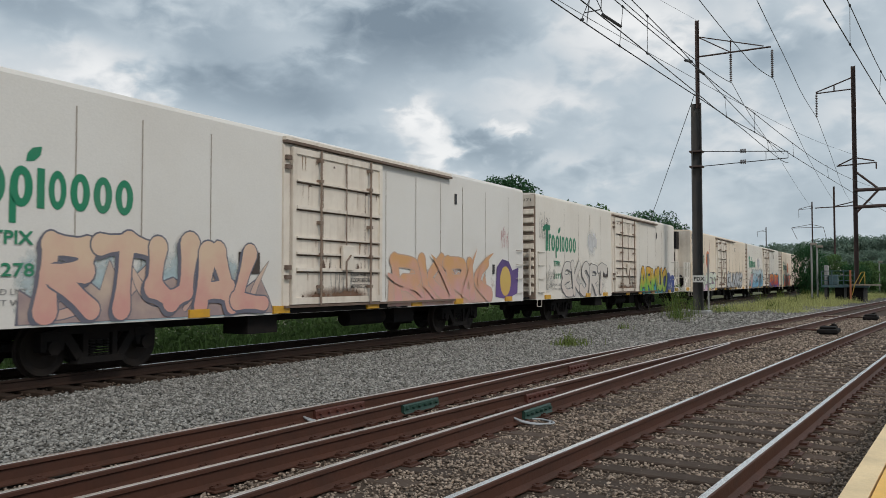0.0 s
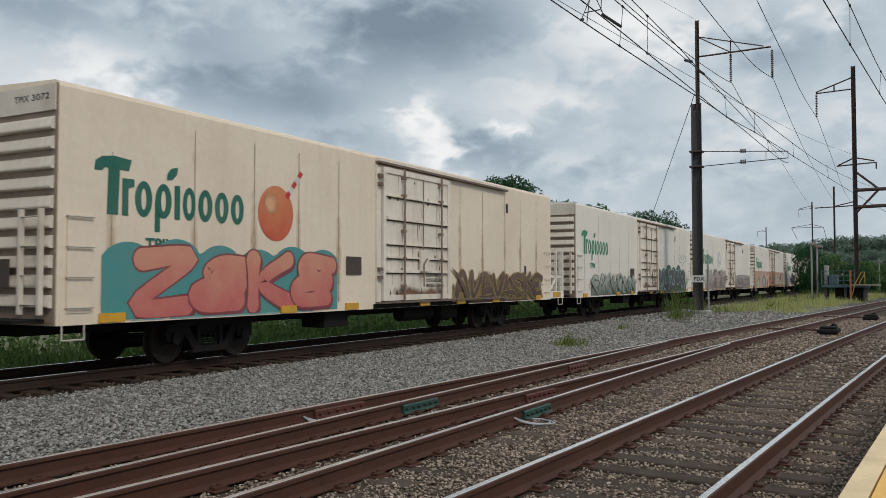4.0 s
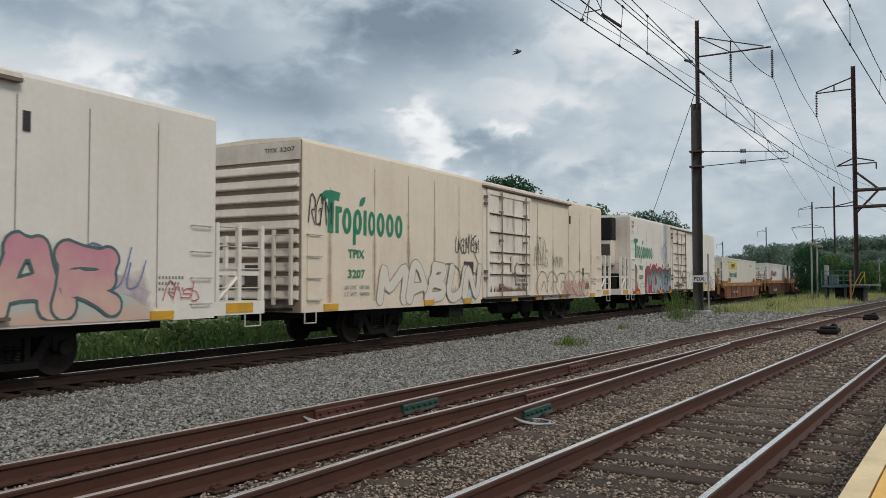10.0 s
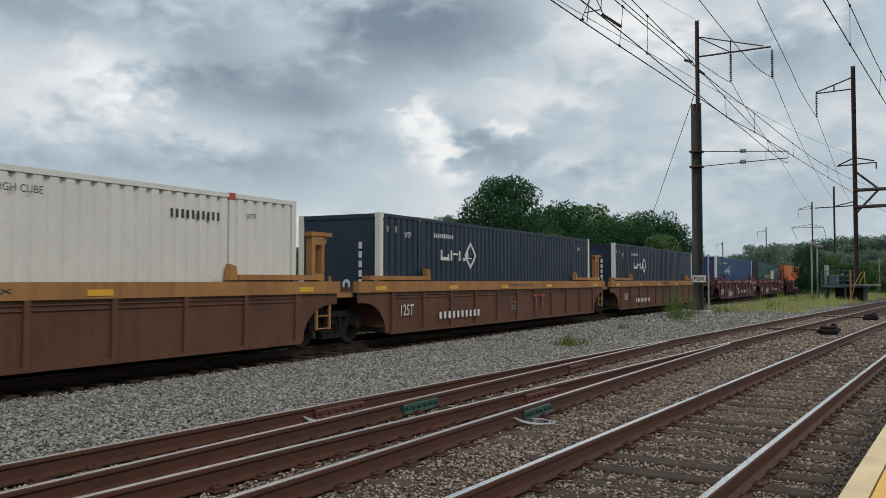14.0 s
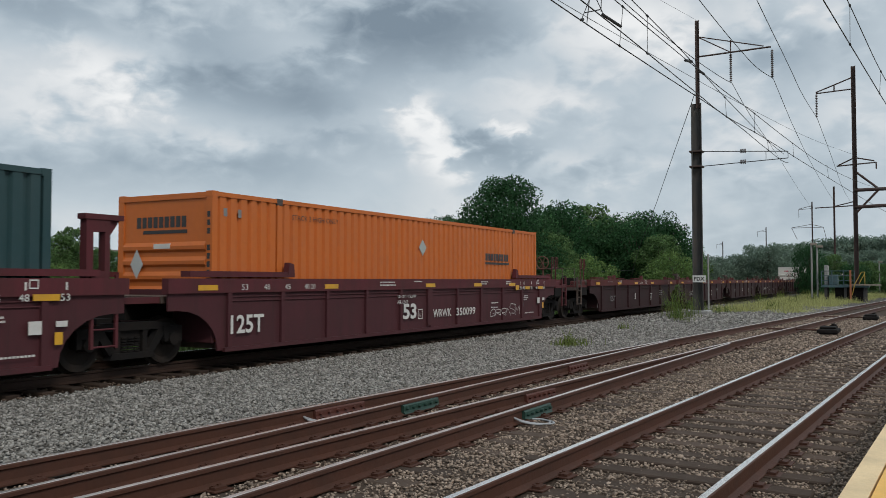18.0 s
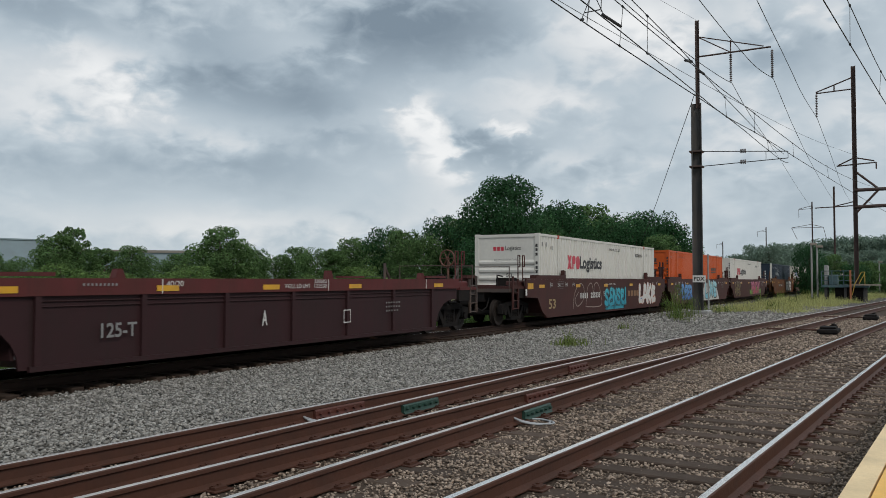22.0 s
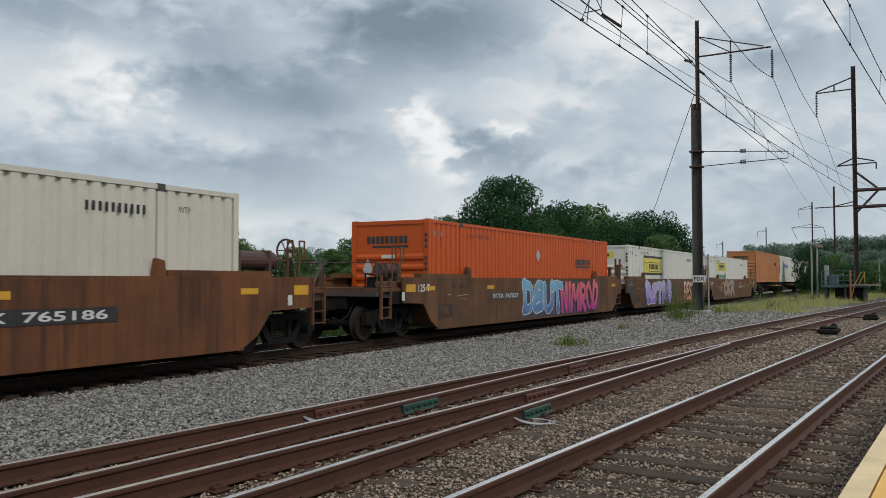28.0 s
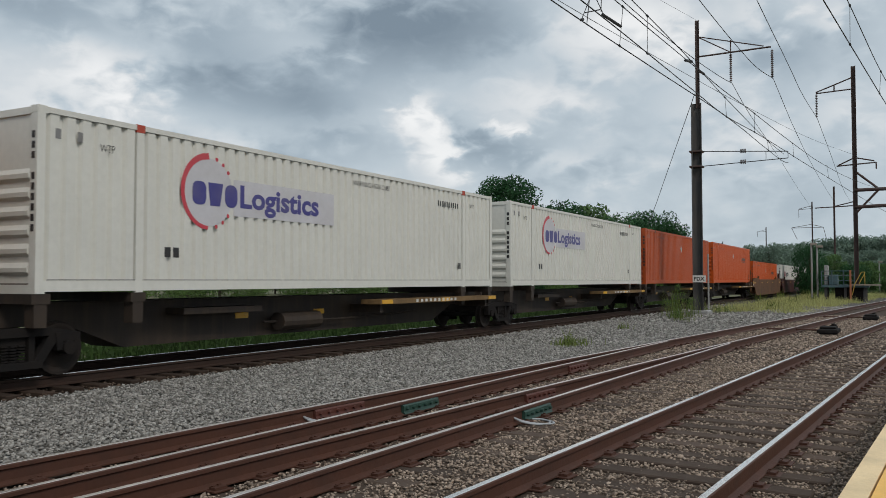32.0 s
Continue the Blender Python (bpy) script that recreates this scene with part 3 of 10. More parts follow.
def scallops(owner, x0, x1, z0, z1, n, mat, depth, seed=0):
    """A sprayed backdrop whose top edge is a row of uneven bubbles."""
    rnd = random.Random(seed)
    w, rings = (x1 - x0) / n, []
    for k in range(n):
        r = w * rnd.uniform(0.54, 0.66)
        rings.append((x0 + (k + 0.5) * w, z1 - r * 0.75 + rnd.uniform(-0.16, 0.04) * (z1 - z0), r))
    edge = []
    for i in range(12 * n + 1):
        a = x0 + (x1 - x0) * i / (12 * n)
        edge.append((a, max([z0 + 0.3 * (z1 - z0)] + [c + 0.75 * math.sqrt(max(0.0, r * r - (a - b) ** 2)) for b, c, r in rings if abs(a - b) < r])))
    return shapes(owner, "spray_cloud", [[(x0, z0), (x1, z0)] + edge[::-1]], mat, depth)


def wildstyle(owner, x0, x1, z0, z1, top, low, line, seed, depth, n=22, fat=0.20, edge=0.035, bend=0.6, letters_too=True, back=False):
    """A tangle: a mass with a jagged crest, angular letters over it, and pointed curved blades, each one outlined."""
    rnd = random.Random(seed)
    h, span = z1 - z0, x1 - x0
    crest, k = [], 0
    x = x0
    while x < x1:
        crest.append((x, z0 + h * (rnd.uniform(0.34, 0.54) if k % 2 else rnd.uniform(0.58, 0.92)) * (0.6 + 0.4 * min(1.0, 4 * (x - x0) / span, 4 * (x1 - x) / span))))
        x += span * rnd.uniform(0.025, 0.075)
        k += 1
    dark = tuple(0.45 * a + 0.55 * b for a, b in zip(low, line))
    mass = shapes(owner, "spray_mass", [[(x0 - 0.05, z0 - 0.01), (x1 + 0.05, z0 - 0.01)] + [(a, b + edge) for a, b in crest[::-1]]], ink(line), depth + 0.0012)
    shapes(mass, "spray_fill", [[(x0, z0), (x1, z0)] + crest[::-1]], fade_ink(top, dark, z0, z1), depth + 0.0004)
    if letters_too:
        word = "".join(rnd.choice("NAVEKMRSZX".replace("X", "K")) for _ in range(max(4, round(span / h / 0.95))))
        throw_up(owner, word, x0 + 0.03 * span, x1 - 0.03 * span, z0, z0 + 0.92 * h, top, low, line, seed, depth, edge * 0.8, sway=0.16, thick=0.27)
    for k in range(n // 2):
        cx = x0 + span * (0.05 + 0.90 * (2 * k + rnd.uniform(-0.6, 0.6) + 1) / n)
        up = rnd.random() < 0.6
        reach = span / n * rnd.uniform(1.2, 3.0) * rnd.choice((-1, 1))
        a = Vector((cx, z0 + h * rnd.uniform(0.05, 0.4)))
        b = Vector((cx + reach, z0 + h * (rnd.uniform(0.75, 1.08) if up else rnd.uniform(0.1, 0.6))))
        m = (a + b) / 2 + Vector((rnd.uniform(-bend, bend) * h, rnd.uniform(-bend, bend) * h * 0.6))
        wd = h * min(fat, 0.26) * rnd.uniform(0.5, 1.0)
        path = [a * (1 - t) ** 2 + m * 2 * t * (1 - t) + b * t * t for t in (i / 8 for i in range(9))]
        blade = []
        for grow in (edge * 0.8, 0.0):
            row = ribbon(path, lambda t: wd * (0.55 + 0.9 * t - 1.42 * t * t) + 2 * grow * (1 - 0.55 * t), 0.2)
            blade.append([[(min(max(q[0], x0 - 0.1), x1 + 0.1), max(q[1], z0 - 0.02)) for q in quad] for quad in row])
        lift = depth - 0.0008 * k - (0.0 if back else 0.034)
        st = shapes(owner, "spray_stroke", blade[0], ink(line), lift, fan=0.00002)
        shapes(st, "spray_fill", blade[1], fade_ink(top, low, z0, z1), lift - 0.0004, fan=0.00002)


def scrawl(owner, x0, x1, z0, z1, n, mat, seed, depth, w=0.022):
    """A thin marker tag that spells nothing."""
    rnd = random.Random(seed)
    out = []
    n = round(n * 1.5)
    for i in range(n):
        sk = SKELETONS[rnd.randrange(len(SKELETONS))]
        cw = (x1 - x0) / n
        lean, tall = rnd.uniform(-0.1, 0.5), rnd.uniform(0.6, 1.1)
        pts = [(x0 + (i + 1.15 * a + lean * b + rnd.uniform(-0.12, 0.12)) * cw, z0 + (z1 - z0) * tall * (b + rnd.uniform(-0.12, 0.12))) for a, b in sk]
        out += ribbon(curved(pts, 4), lambda t: w * 0.75 * (1.0 - 0.3 * t))
    return shapes(owner, "marker_tag", out, mat, depth, fan=0.00002)


# ---------------------------------------------------------------- shared meshes
MESHES = {}


def shared(key, build, mat, smooth=False):
    """One mesh for all alike pieces of one colour."""
    if (key, mat.name) not in MESHES:
        for (k, _), me in list(MESHES.items()):
            if k == key:
                me = me.copy()
                me.materials[0] = mat
                break
        else:
            bm = build()
            me = bpy.data.meshes.new(key)
            bm.to_mesh(me)
            bm.free()
            me.materials.append(mat)
            if smooth:
                me.polygons.foreach_set("use_smooth", [True] * len(me.polygons))
        MESHES[key, mat.name] = me
    return MESHES[key, mat.name]


def piece(name, key, build, mat, owner, at=(0, 0, 0), label="", smooth=False, turn=0.0):
    ob = part(name, shared(key, build, mat, smooth), None, owner, label)
    ob.location = at
    if turn:
        ob.rotation_euler = (0, 0, turn)
    return ob


# ---------------------------------------------------------------- running gear
def wheel_mesh():
    """A freight wheel turned about y, with tread, flange, dished plate and hub; the outer face looks to -y."""
    prof = [(0.0, -0.10), (0.09, -0.10), (0.10, -0.06), (0.30, -0.03), (0.37, -0.055), (0.415, -0.06), (0.422, 0.04), (0.455, 0.06), (0.455, 0.085), (0.40, 0.085), (0.36, 0.05), (0.28, 0.03), (0.09, 0.06), (0.0, 0.06)]
    bm = bmesh.new()
    n = 28
    rings = [[bm.verts.new((r * math.cos(i * math.tau / n), y, r * math.sin(i * math.tau / n))) for i in range(n)] if r > 0 else [bm.verts.new((0, y, 0))] for r, y in prof]
    for a, b in zip(rings, rings[1:]):
        for i in range(n):
            if len(a) == 1:
                bm.faces.new((a[0], b[i], b[(i + 1) % n]))
            elif len(b) == 1:
                bm.faces.new((a[i], b[0], a[(i + 1) % n]))
            else:
                bm.faces.new((a[i], b[i], b[(i + 1) % n], a[(i + 1) % n]))
    bmesh.ops.recalc_face_normals(bm, faces=bm.faces[:])
    return bm


def side_frame_mesh():
    """Cast truck side: arched top, two sloping legs, spring pocket and bearing jaws, in x and z about the truck's middle."""
    bm = bmesh.new()

    def add(points, y0=-0.07, y1=0.07):
        b2 = prism(points, y0, y1)
        me = bpy.data.meshes.new("scratch")
        b2.to_mesh(me)
        b2.free()
        bm.from_mesh(me)
        bpy.data.meshes.remove(me)

    add([(-1.12, 0.60), (-0.62, 0.66), (0.62, 0.66), (1.12, 0.60), (1.12, 0.70), (0.55, 0.80), (-0.55, 0.80), (-1.12, 0.70)])
    for s in (-1, 1):
        add([(s * 0.78, 0.66), (s * 0.58, 0.66), (s * 0.30, 0.26), (s * 0.44, 0.20)])
        add([(s * 0.34, 0.20), (s * 0.24, 0.22), (s * 0.24, 0.66), (s * 0.34, 0.66)], -0.055, 0.055)
        add([(s * 1.13, 0.70), (s * 0.68, 0.70), (s * 0.72, 0.42), (s * 0.80, 0.42), (s * 0.82, 0.56), (s * 1.02, 0.56), (s * 1.04, 0.40), (s * 1.13, 0.40)], -0.085, 0.085)
    add([(-0.48, 0.17), (0.48, 0.17), (0.44, 0.28), (-0.44, 0.28)], -0.09, 0.09)
    return bm


def spring_mesh():
    bm = bmesh.new()
    for k in range(3):
        x = -0.14 + 0.14 * k
        for j in range(6):
            z = 0.29 + j * 0.045
            rod(bm, (x, 0, z), (x, 0, z + 0.026), 0.062, 10)
    return bm


def truck(owner, x, name="truck"):
    """A two-axle truck under a car: bolster with two side frames, springs, four wheels, axles and bearing caps."""
    t = piece(name, "bolster", lambda: boxes((-0.22, 0.22, -1.0, 1.0, 0.50, 0.74), (-0.16, 0.16, -0.35, 0.35, 0.70, 0.84)), DARK_STEEL, owner, (x, 0, 0), "greasy black cast-steel truck")
    for s in (-1, 1):
        piece("side_frame", "side_frame", side_frame_mesh, DARK_STEEL, t, (0, s * 1.0, 0))
        piece("spring_nest", "spring_nest", spring_mesh, DARK_STEEL, t, (0, s * 1.0, 0), smooth=False)
        for k in (-0.915, 0.915):
            piece("wheel", "wheel", wheel_mesh, WHEEL, t, (k, s * 0.80, 0.425), smooth=False, turn=0.0 if s < 0 else math.pi)
            piece("bearing_cap", "bearing_cap", lambda: rod(bmesh.new(), (0, -0.11, 0.0), (0, 0.11, 0.0), 0.115, 12), DARK_STEEL, t, (k, s * 1.02, 0.46))
    for k in (-0.915, 0.915):
        piece("axle", "axle", lambda: rod(bmesh.new(), (0, -0.80, 0), (0, 0.80, 0), 0.085, 10), DARK_STEEL, t, (k, 0, 0.425))
    return t


def coupler(owner, x0, x1):
    """Drawbar and knuckle between two cars."""
    s = 1 if x1 > x0 else -1
    return part("coupler", boxes((min(x0, x1), max(x0, x1), -0.09, 0.09, 0.78, 0.96), (min(x1 - s * 0.22, x1), max(x1 - s * 0.22, x1), -0.17, 0.17, 0.72, 1.02)), DARK_STEEL, owner)


TRAIN = []                # (thing, its place along the train in metres)


def on_rails(ob, u):
    ob.location = (u, TRACK_Y, 0)
    TRAIN.append((ob, u))
    return ob


# ---------------------------------------------------------------- refrigerator cars
R_LEN, R_HALF, R_LOW, R_TOP = 20.45, 1.54, 0.83, 4.62


def reefer_body():
    """The insulated box: upright sides, rounded eaves, a slightly crowned roof."""
    prof = [(-R_HALF, R_LOW), (R_HALF, R_LOW), (R_HALF, R_TOP - 0.10), (R_HALF - 0.03, R_TOP - 0.03), (R_HALF - 0.10, R_TOP), (0, R_TOP + 0.06), (-R_HALF + 0.10, R_TOP), (-R_HALF + 0.03, R_TOP - 0.03), (-R_HALF, R_TOP - 0.10)]
    return prism(prof, 0.0, R_LEN, "yz")


def rib_mesh():
    """A pressed rib across an end wall, rounded, standing out to -x."""
    return prism([(0.0, 0.0), (-0.065, 0.010), (-0.078, 0.025), (-0.078, 0.05), (-0.035, 0.165), (0.0, 0.205)], -1.47, 1.47, "xz")


def ladder(owner, name, x0, x1, y, z0, z1, n, across="x", r=0.014):
    """Grab irons: uprights and rungs, across x (on a side) or across y (on an end)."""
    def at(a, z, o=0.0):
        return (a, y - o, z) if across == "x" else (y - o, a, z)

    for k in range(n):
        z = z0 + (z1 - z0) * k / (n - 1)
        bm = rod(bmesh.new(), at(x0, z, 0.07), at(x1, z, 0.07), r, 6)
        for a in (x0 + 0.012, x1 - 0.012):
            rod(bm, at(a, z, 0.0), at(a, z, 0.07), r, 6)
        part(name, bm, INK_RUNG, owner)


INK_RUNG = surface("rung_white", (0.48, 0.45, 0.40), 0.6, grime=0.5, dirt=(0.2, 0.12, 0.07), scale=6)
VENT_DARK = surface("vent_mesh", (0.06, 0.045, 0.04), 0.8, grime=0.4, scale=9, bump=0.5, fine=60)
SEAM = surface("rusty_seam", (0.20, 0.155, 0.115), 0.8, grime=0.5, dirt=(0.36, 0.31, 0.25), scale=1.4)
UNIT_BLACK = surface("cooling_unit_black", (0.014, 0.014, 0.016), 0.5, grime=0.1, gloss=0.2)


def fruit_logo(owner, mat, depth, x=0.72, z=2.60):
    """The fleet's green word mark as plain blocks: a wedge, rounded blocks and a leaf."""
    s = [[(x - 0.08, z + 0.70), (x + 0.06, z + 0.70), (x + 0.13, z + 0.76), (x + 0.60, z + 0.745), (x + 0.66, z + 0.93), (x + 0.30, z + 0.965), (x + 0.06, z + 0.93), (x - 0.06, z + 0.85)],
         [(x + 0.19, z + 0.755), (x + 0.42, z + 0.75), (x + 0.39, z), (x + 0.17, z)]]
    cur = x + 0.47

    def eye(a, b, low, top, gap):
        """A rounded block with a narrow open middle, in two halves."""
        m, h = (a + b) / 2, (low + top) / 2
        for k in (-1, 1):
            arc = [(m + k * (b - a) / 2 * math.cos(t), h + (top - low) / 2 * math.sin(t)) for t in (radians(-90 + 18 * i) for i in range(11))]
            inn = [(m + k * gap * math.cos(t), h + (top - low) * 0.30 * math.sin(t)) for t in (radians(90 - 18 * i) for i in range(11))]
            s.append(arc + inn)

    for w, kind in ((0.20, "stem"), (0.37, "ring"), (0.37, "tail"), (0.13, "stem"), (0.31, "ring"), (0.36, "ring"), (0.36, "ring"), (0.36, "ring")):
        top = z + 0.62 - (cur - x) * 0.012
        if kind == "stem":
            s.append(rect(cur, cur + (0.13 if w > 0.15 else w), z, top))
            if w > 0.15:
                s.append([(cur + 0.131, top - 0.16), (cur + 0.25, top - 0.12), (cur + 0.25, top), (cur + 0.131, top)])
        else:
            eye(cur, cur + w, z, top, 0.055)
        if kind == "tail":
            s.append([(cur - 0.005, z + 0.30), (cur - 0.005, z - 0.24), (cur + 0.11, z - 0.24), (cur + 0.11, z + 0.02), (cur + 0.02, z + 0.18)])
        cur += w + 0.065
    s.append([(x + 1.42, z + 0.68), (x + 1.56, z + 0.70), (x + 1.66, z + 0.80), (x + 1.68, z + 0.93), (x + 1.52, z + 0.89), (x + 1.44, z + 0.80)])
    return shapes(owner, "logo", s, mat, depth, label="green word mark")


def plug_door(car, mat, x0=8.78):
    """The sliding plug door: frame, panel, bars across, lock rods and its rails."""
    y = -R_HALF
    x1, o = x0 + 3.72, x0 - 8.78
    door = part("door", boxes((x0 + 0.22, x1 - 0.05, y - 0.075, y - 0.001, 1.02, 4.34)), mat, car, "rust-stained white plug door")
    for a, b, c, d in ((x0 + 0.22, x1 - 0.05, 4.20, 4.34), (x0 + 0.22, x1 - 0.05, 1.02, 1.16), (x0 + 0.22, x0 + 0.34, 1.161, 4.199), (x1 - 0.17, x1 - 0.05, 1.161, 4.199)):
        part("door_stile", boxes((a, b, y - 0.11, y - 0.076, c, d)), mat, door)
    for z, w in ((3.62, 0.035), (3.04, 0.075), (2.42, 0.035), (2.08, 0.05), (1.72, 0.075)):
        part("door_bar", boxes((x0 + 0.345, x1 - 0.175, y - 0.145, y - 0.076, z, z + w)), mat, door)
        # dark line below the bar: its shadow and rust painted together
        shapes(door, "rust_line", [rect(x0 + 0.36, x1 - 0.19, z - 0.034, z - 0.004)], DOOR_GAP, y - 0.078)
    for k, x in enumerate((9.90 + o, 11.85 + o)):
        bm = rod(bmesh.new(), (x, y - 0.175, 1.0), (x, y - 0.175, 4.36), 0.026, 8)
        for z in (1.35, 2.05, 2.75, 3.65, 4.1):
            box(bm, x - 0.05, x + 0.05, y - 0.205, y - 0.077, z, z + 0.07)
        part("lock_rod", bm, RUST_ROD, door)
    part("lock_rod", rods((((10.9 + o, y - 0.14, 1.6), (10.9 + o, y - 0.14, 4.2)),), 0.016), RUST_ROD, door)
    for x in (x0 + 1.30, x0 + 2.95):
        shapes(door, "panel_joint", [rect(x, x + 0.022, 1.17, 3.59)], DOOR_GAP, y - 0.0782)
    rnd = random.Random(int(car.location.x * 10))
    for k in range(18):
        a, b = rnd.uniform(x0 + 0.36, x1 - 0.25), rnd.choice((1.17, 1.17, 1.80, 2.06, 3.0, 3.55, 4.05))
        w, h = rnd.uniform(0.03, 0.16), rnd.uniform(0.05, 0.22)
        shapes(door, "rust_spot", [[(a, b), (a + w * 0.4, b - h * 0.12), (a + w, b + 0.01), (a + w * 0.8, b + h * 0.5), (a + w * 0.45, b + h), (a + w * 0.2, b + h * 0.4)]], DOOR_GAP, y - 0.0786 - 0.0002 * k)
    mist(door, x0 + 0.25, x1 - 0.1, 1.0, 1.55, (0.16, 0.085, 0.05), y - 0.0835, 0.9)
    part("lock_box", soft_box(10.70 + o, 11.12 + o, y - 0.20, y - 0.116, 1.75, 2.32, 0.02), mat, door)
    part("lock_handle", rods((((10.78 + o, y - 0.23, 1.35), (10.78 + o, y - 0.23, 1.95)), ((10.78 + o, y - 0.23, 1.95), (10.95 + o, y - 0.23, 2.1))), 0.02), RUST_ROD, door)
    for a, b, c, d in ((x0 + 0.175, x0 + 0.218, 1.0, 4.34), (x1 - 0.048, x1 - 0.008, 1.0, 4.34), (x0 + 0.22, x1 - 0.05, 0.975, 1.018)):
        part("door_gasket", boxes((a, b, y - 0.03, y - 0.009, c, d)), TRACK_RUST, car)
    part("door_track", boxes((x0, (16.42 if o == 0 else 16.08) + o, y - 0.13, y - 0.002, 4.40, 4.455)), TRACK_RUST, car, "rusty top door track")
    part("track_lip", boxes((x0, (16.42 if o == 0 else 16.08) + o, y - 0.10, y - 0.002, 4.456, 4.53)), mat, car)
    part("door_track", boxes((x0, 16.3 + o, y - 0.12, y - 0.0125, 0.95, 1.0)), TRACK_RUST, car)
    part("sill_guard", boxes((x0 - 0.1, x1 + 1.3, y - 0.018, y - 0.0128, 0.835, 0.949)), DARK_STEEL, car, "sooty black sill under the door")
    part("door_post", boxes((x0, x0 + 0.19, y - 0.05, y - 0.002, 1.0, 4.36)), mat, car)
    for z in (1.55, 1.75, 3.85, 4.05):
        part("door_hinge", boxes((x0 + 0.02, x0 + 0.17, y - 0.13, y - 0.051, z, z + 0.09)), TRACK_RUST, car)
    for k in range(17):
        a, b, h = rnd.uniform(x0 + 0.4, x1 - 0.25), rnd.choice((4.18, 3.60, 3.02, 2.40, 2.06, 1.70)), rnd.uniform(0.12, 0.5)
        w = rnd.uniform(0.015, 0.05)
        shapes(door, "rust_drip", [[(a, b), (a + w * 0.4, b - h), (a + w * 0.6, b - h * 0.9), (a + w, b)]], RUST_DRIP, y - 0.0826 - 0.00005 * k)
    words(door, "CLOSE AND LOCK", 11.16 + o, 1.62, 0.95, 0.10, GREEN if mat is not STAINED else INK, y - 0.0848, bold=0.01)
    words(door, "DOORS BEFORE", 11.16 + o, 1.48, 0.82, 0.10, GREEN if mat is not STAINED else INK, y - 0.0848, bold=0.01)
    words(door, "MOVING CAR", 11.16 + o, 1.34, 0.7, 0.10, GREEN if mat is not STAINED else INK, y - 0.0848, bold=0.01)
    return door


def two_tone(name, top_mat, col, z):
    """A copy of a paint whose lower part, under the height z, has another colour."""
    m = top_mat.copy()
    m.name = name
    nd, K = m.node_tree.nodes, m.node_tree.links.new
    p = nd["Principled BSDF"]
    src = p.inputs["Base Color"].links[0].from_socket
    tc, sp, st, mx = nd.new("ShaderNodeTexCoord"), nd.new("ShaderNodeSeparateXYZ"), nd.new("ShaderNodeMath"), nd.new("ShaderNodeMixRGB")
    nz, mul = nd.new("ShaderNodeTexNoise"), nd.new("ShaderNodeMixRGB")
    nz.inputs["Scale"].default_value, nz.inputs["Detail"].default_value = 1.4, 6
    K(tc.outputs["Object"], nz.inputs["Vector"])
    K(tc.outputs["Object"], sp.inputs[0])
    st.operation = "LESS_THAN"
    K(sp.outputs[2], st.inputs[0])
    st.inputs[1].default_value = z
    K(nz.outputs[0], mul.inputs[0])
    mul.inputs[1].default_value, mul.inputs[2].default_value = (*col, 1), (*[c * 0.72 for c in col], 1)
    K(st.outputs[0], mx.inputs[0])
    K(src, mx.inputs[1])
    K(mul.outputs[0], mx.inputs[2])
    K(mx.outputs[0], p.inputs["Base Color"])
    return m


DOOR_PEACH = two_tone("door_two_tone", STAINED, (0.50, 0.27, 0.185), 2.36)
RUST_ROD = surface("rusty_white_rod", (0.24, 0.18, 0.14), 0.65, grime=0.6, dirt=(0.13, 0.06, 0.03), scale=4)
RUST_DRIP = surface("rust_drip", (0.27, 0.17, 0.11), 0.8, grime=0.5, dirt=(0.58, 0.50, 0.42), scale=4)
DOOR_GAP = surface("door_joint_rust_shade", (0.10, 0.062, 0.045), 0.8, grime=0.5, dirt=(0.28, 0.20, 0.15), scale=3)
TRACK_RUST = surface("rusty_track", (0.16, 0.115, 0.09), 0.75, grime=0.6, dirt=(0.07, 0.035, 0.02), scale=4)


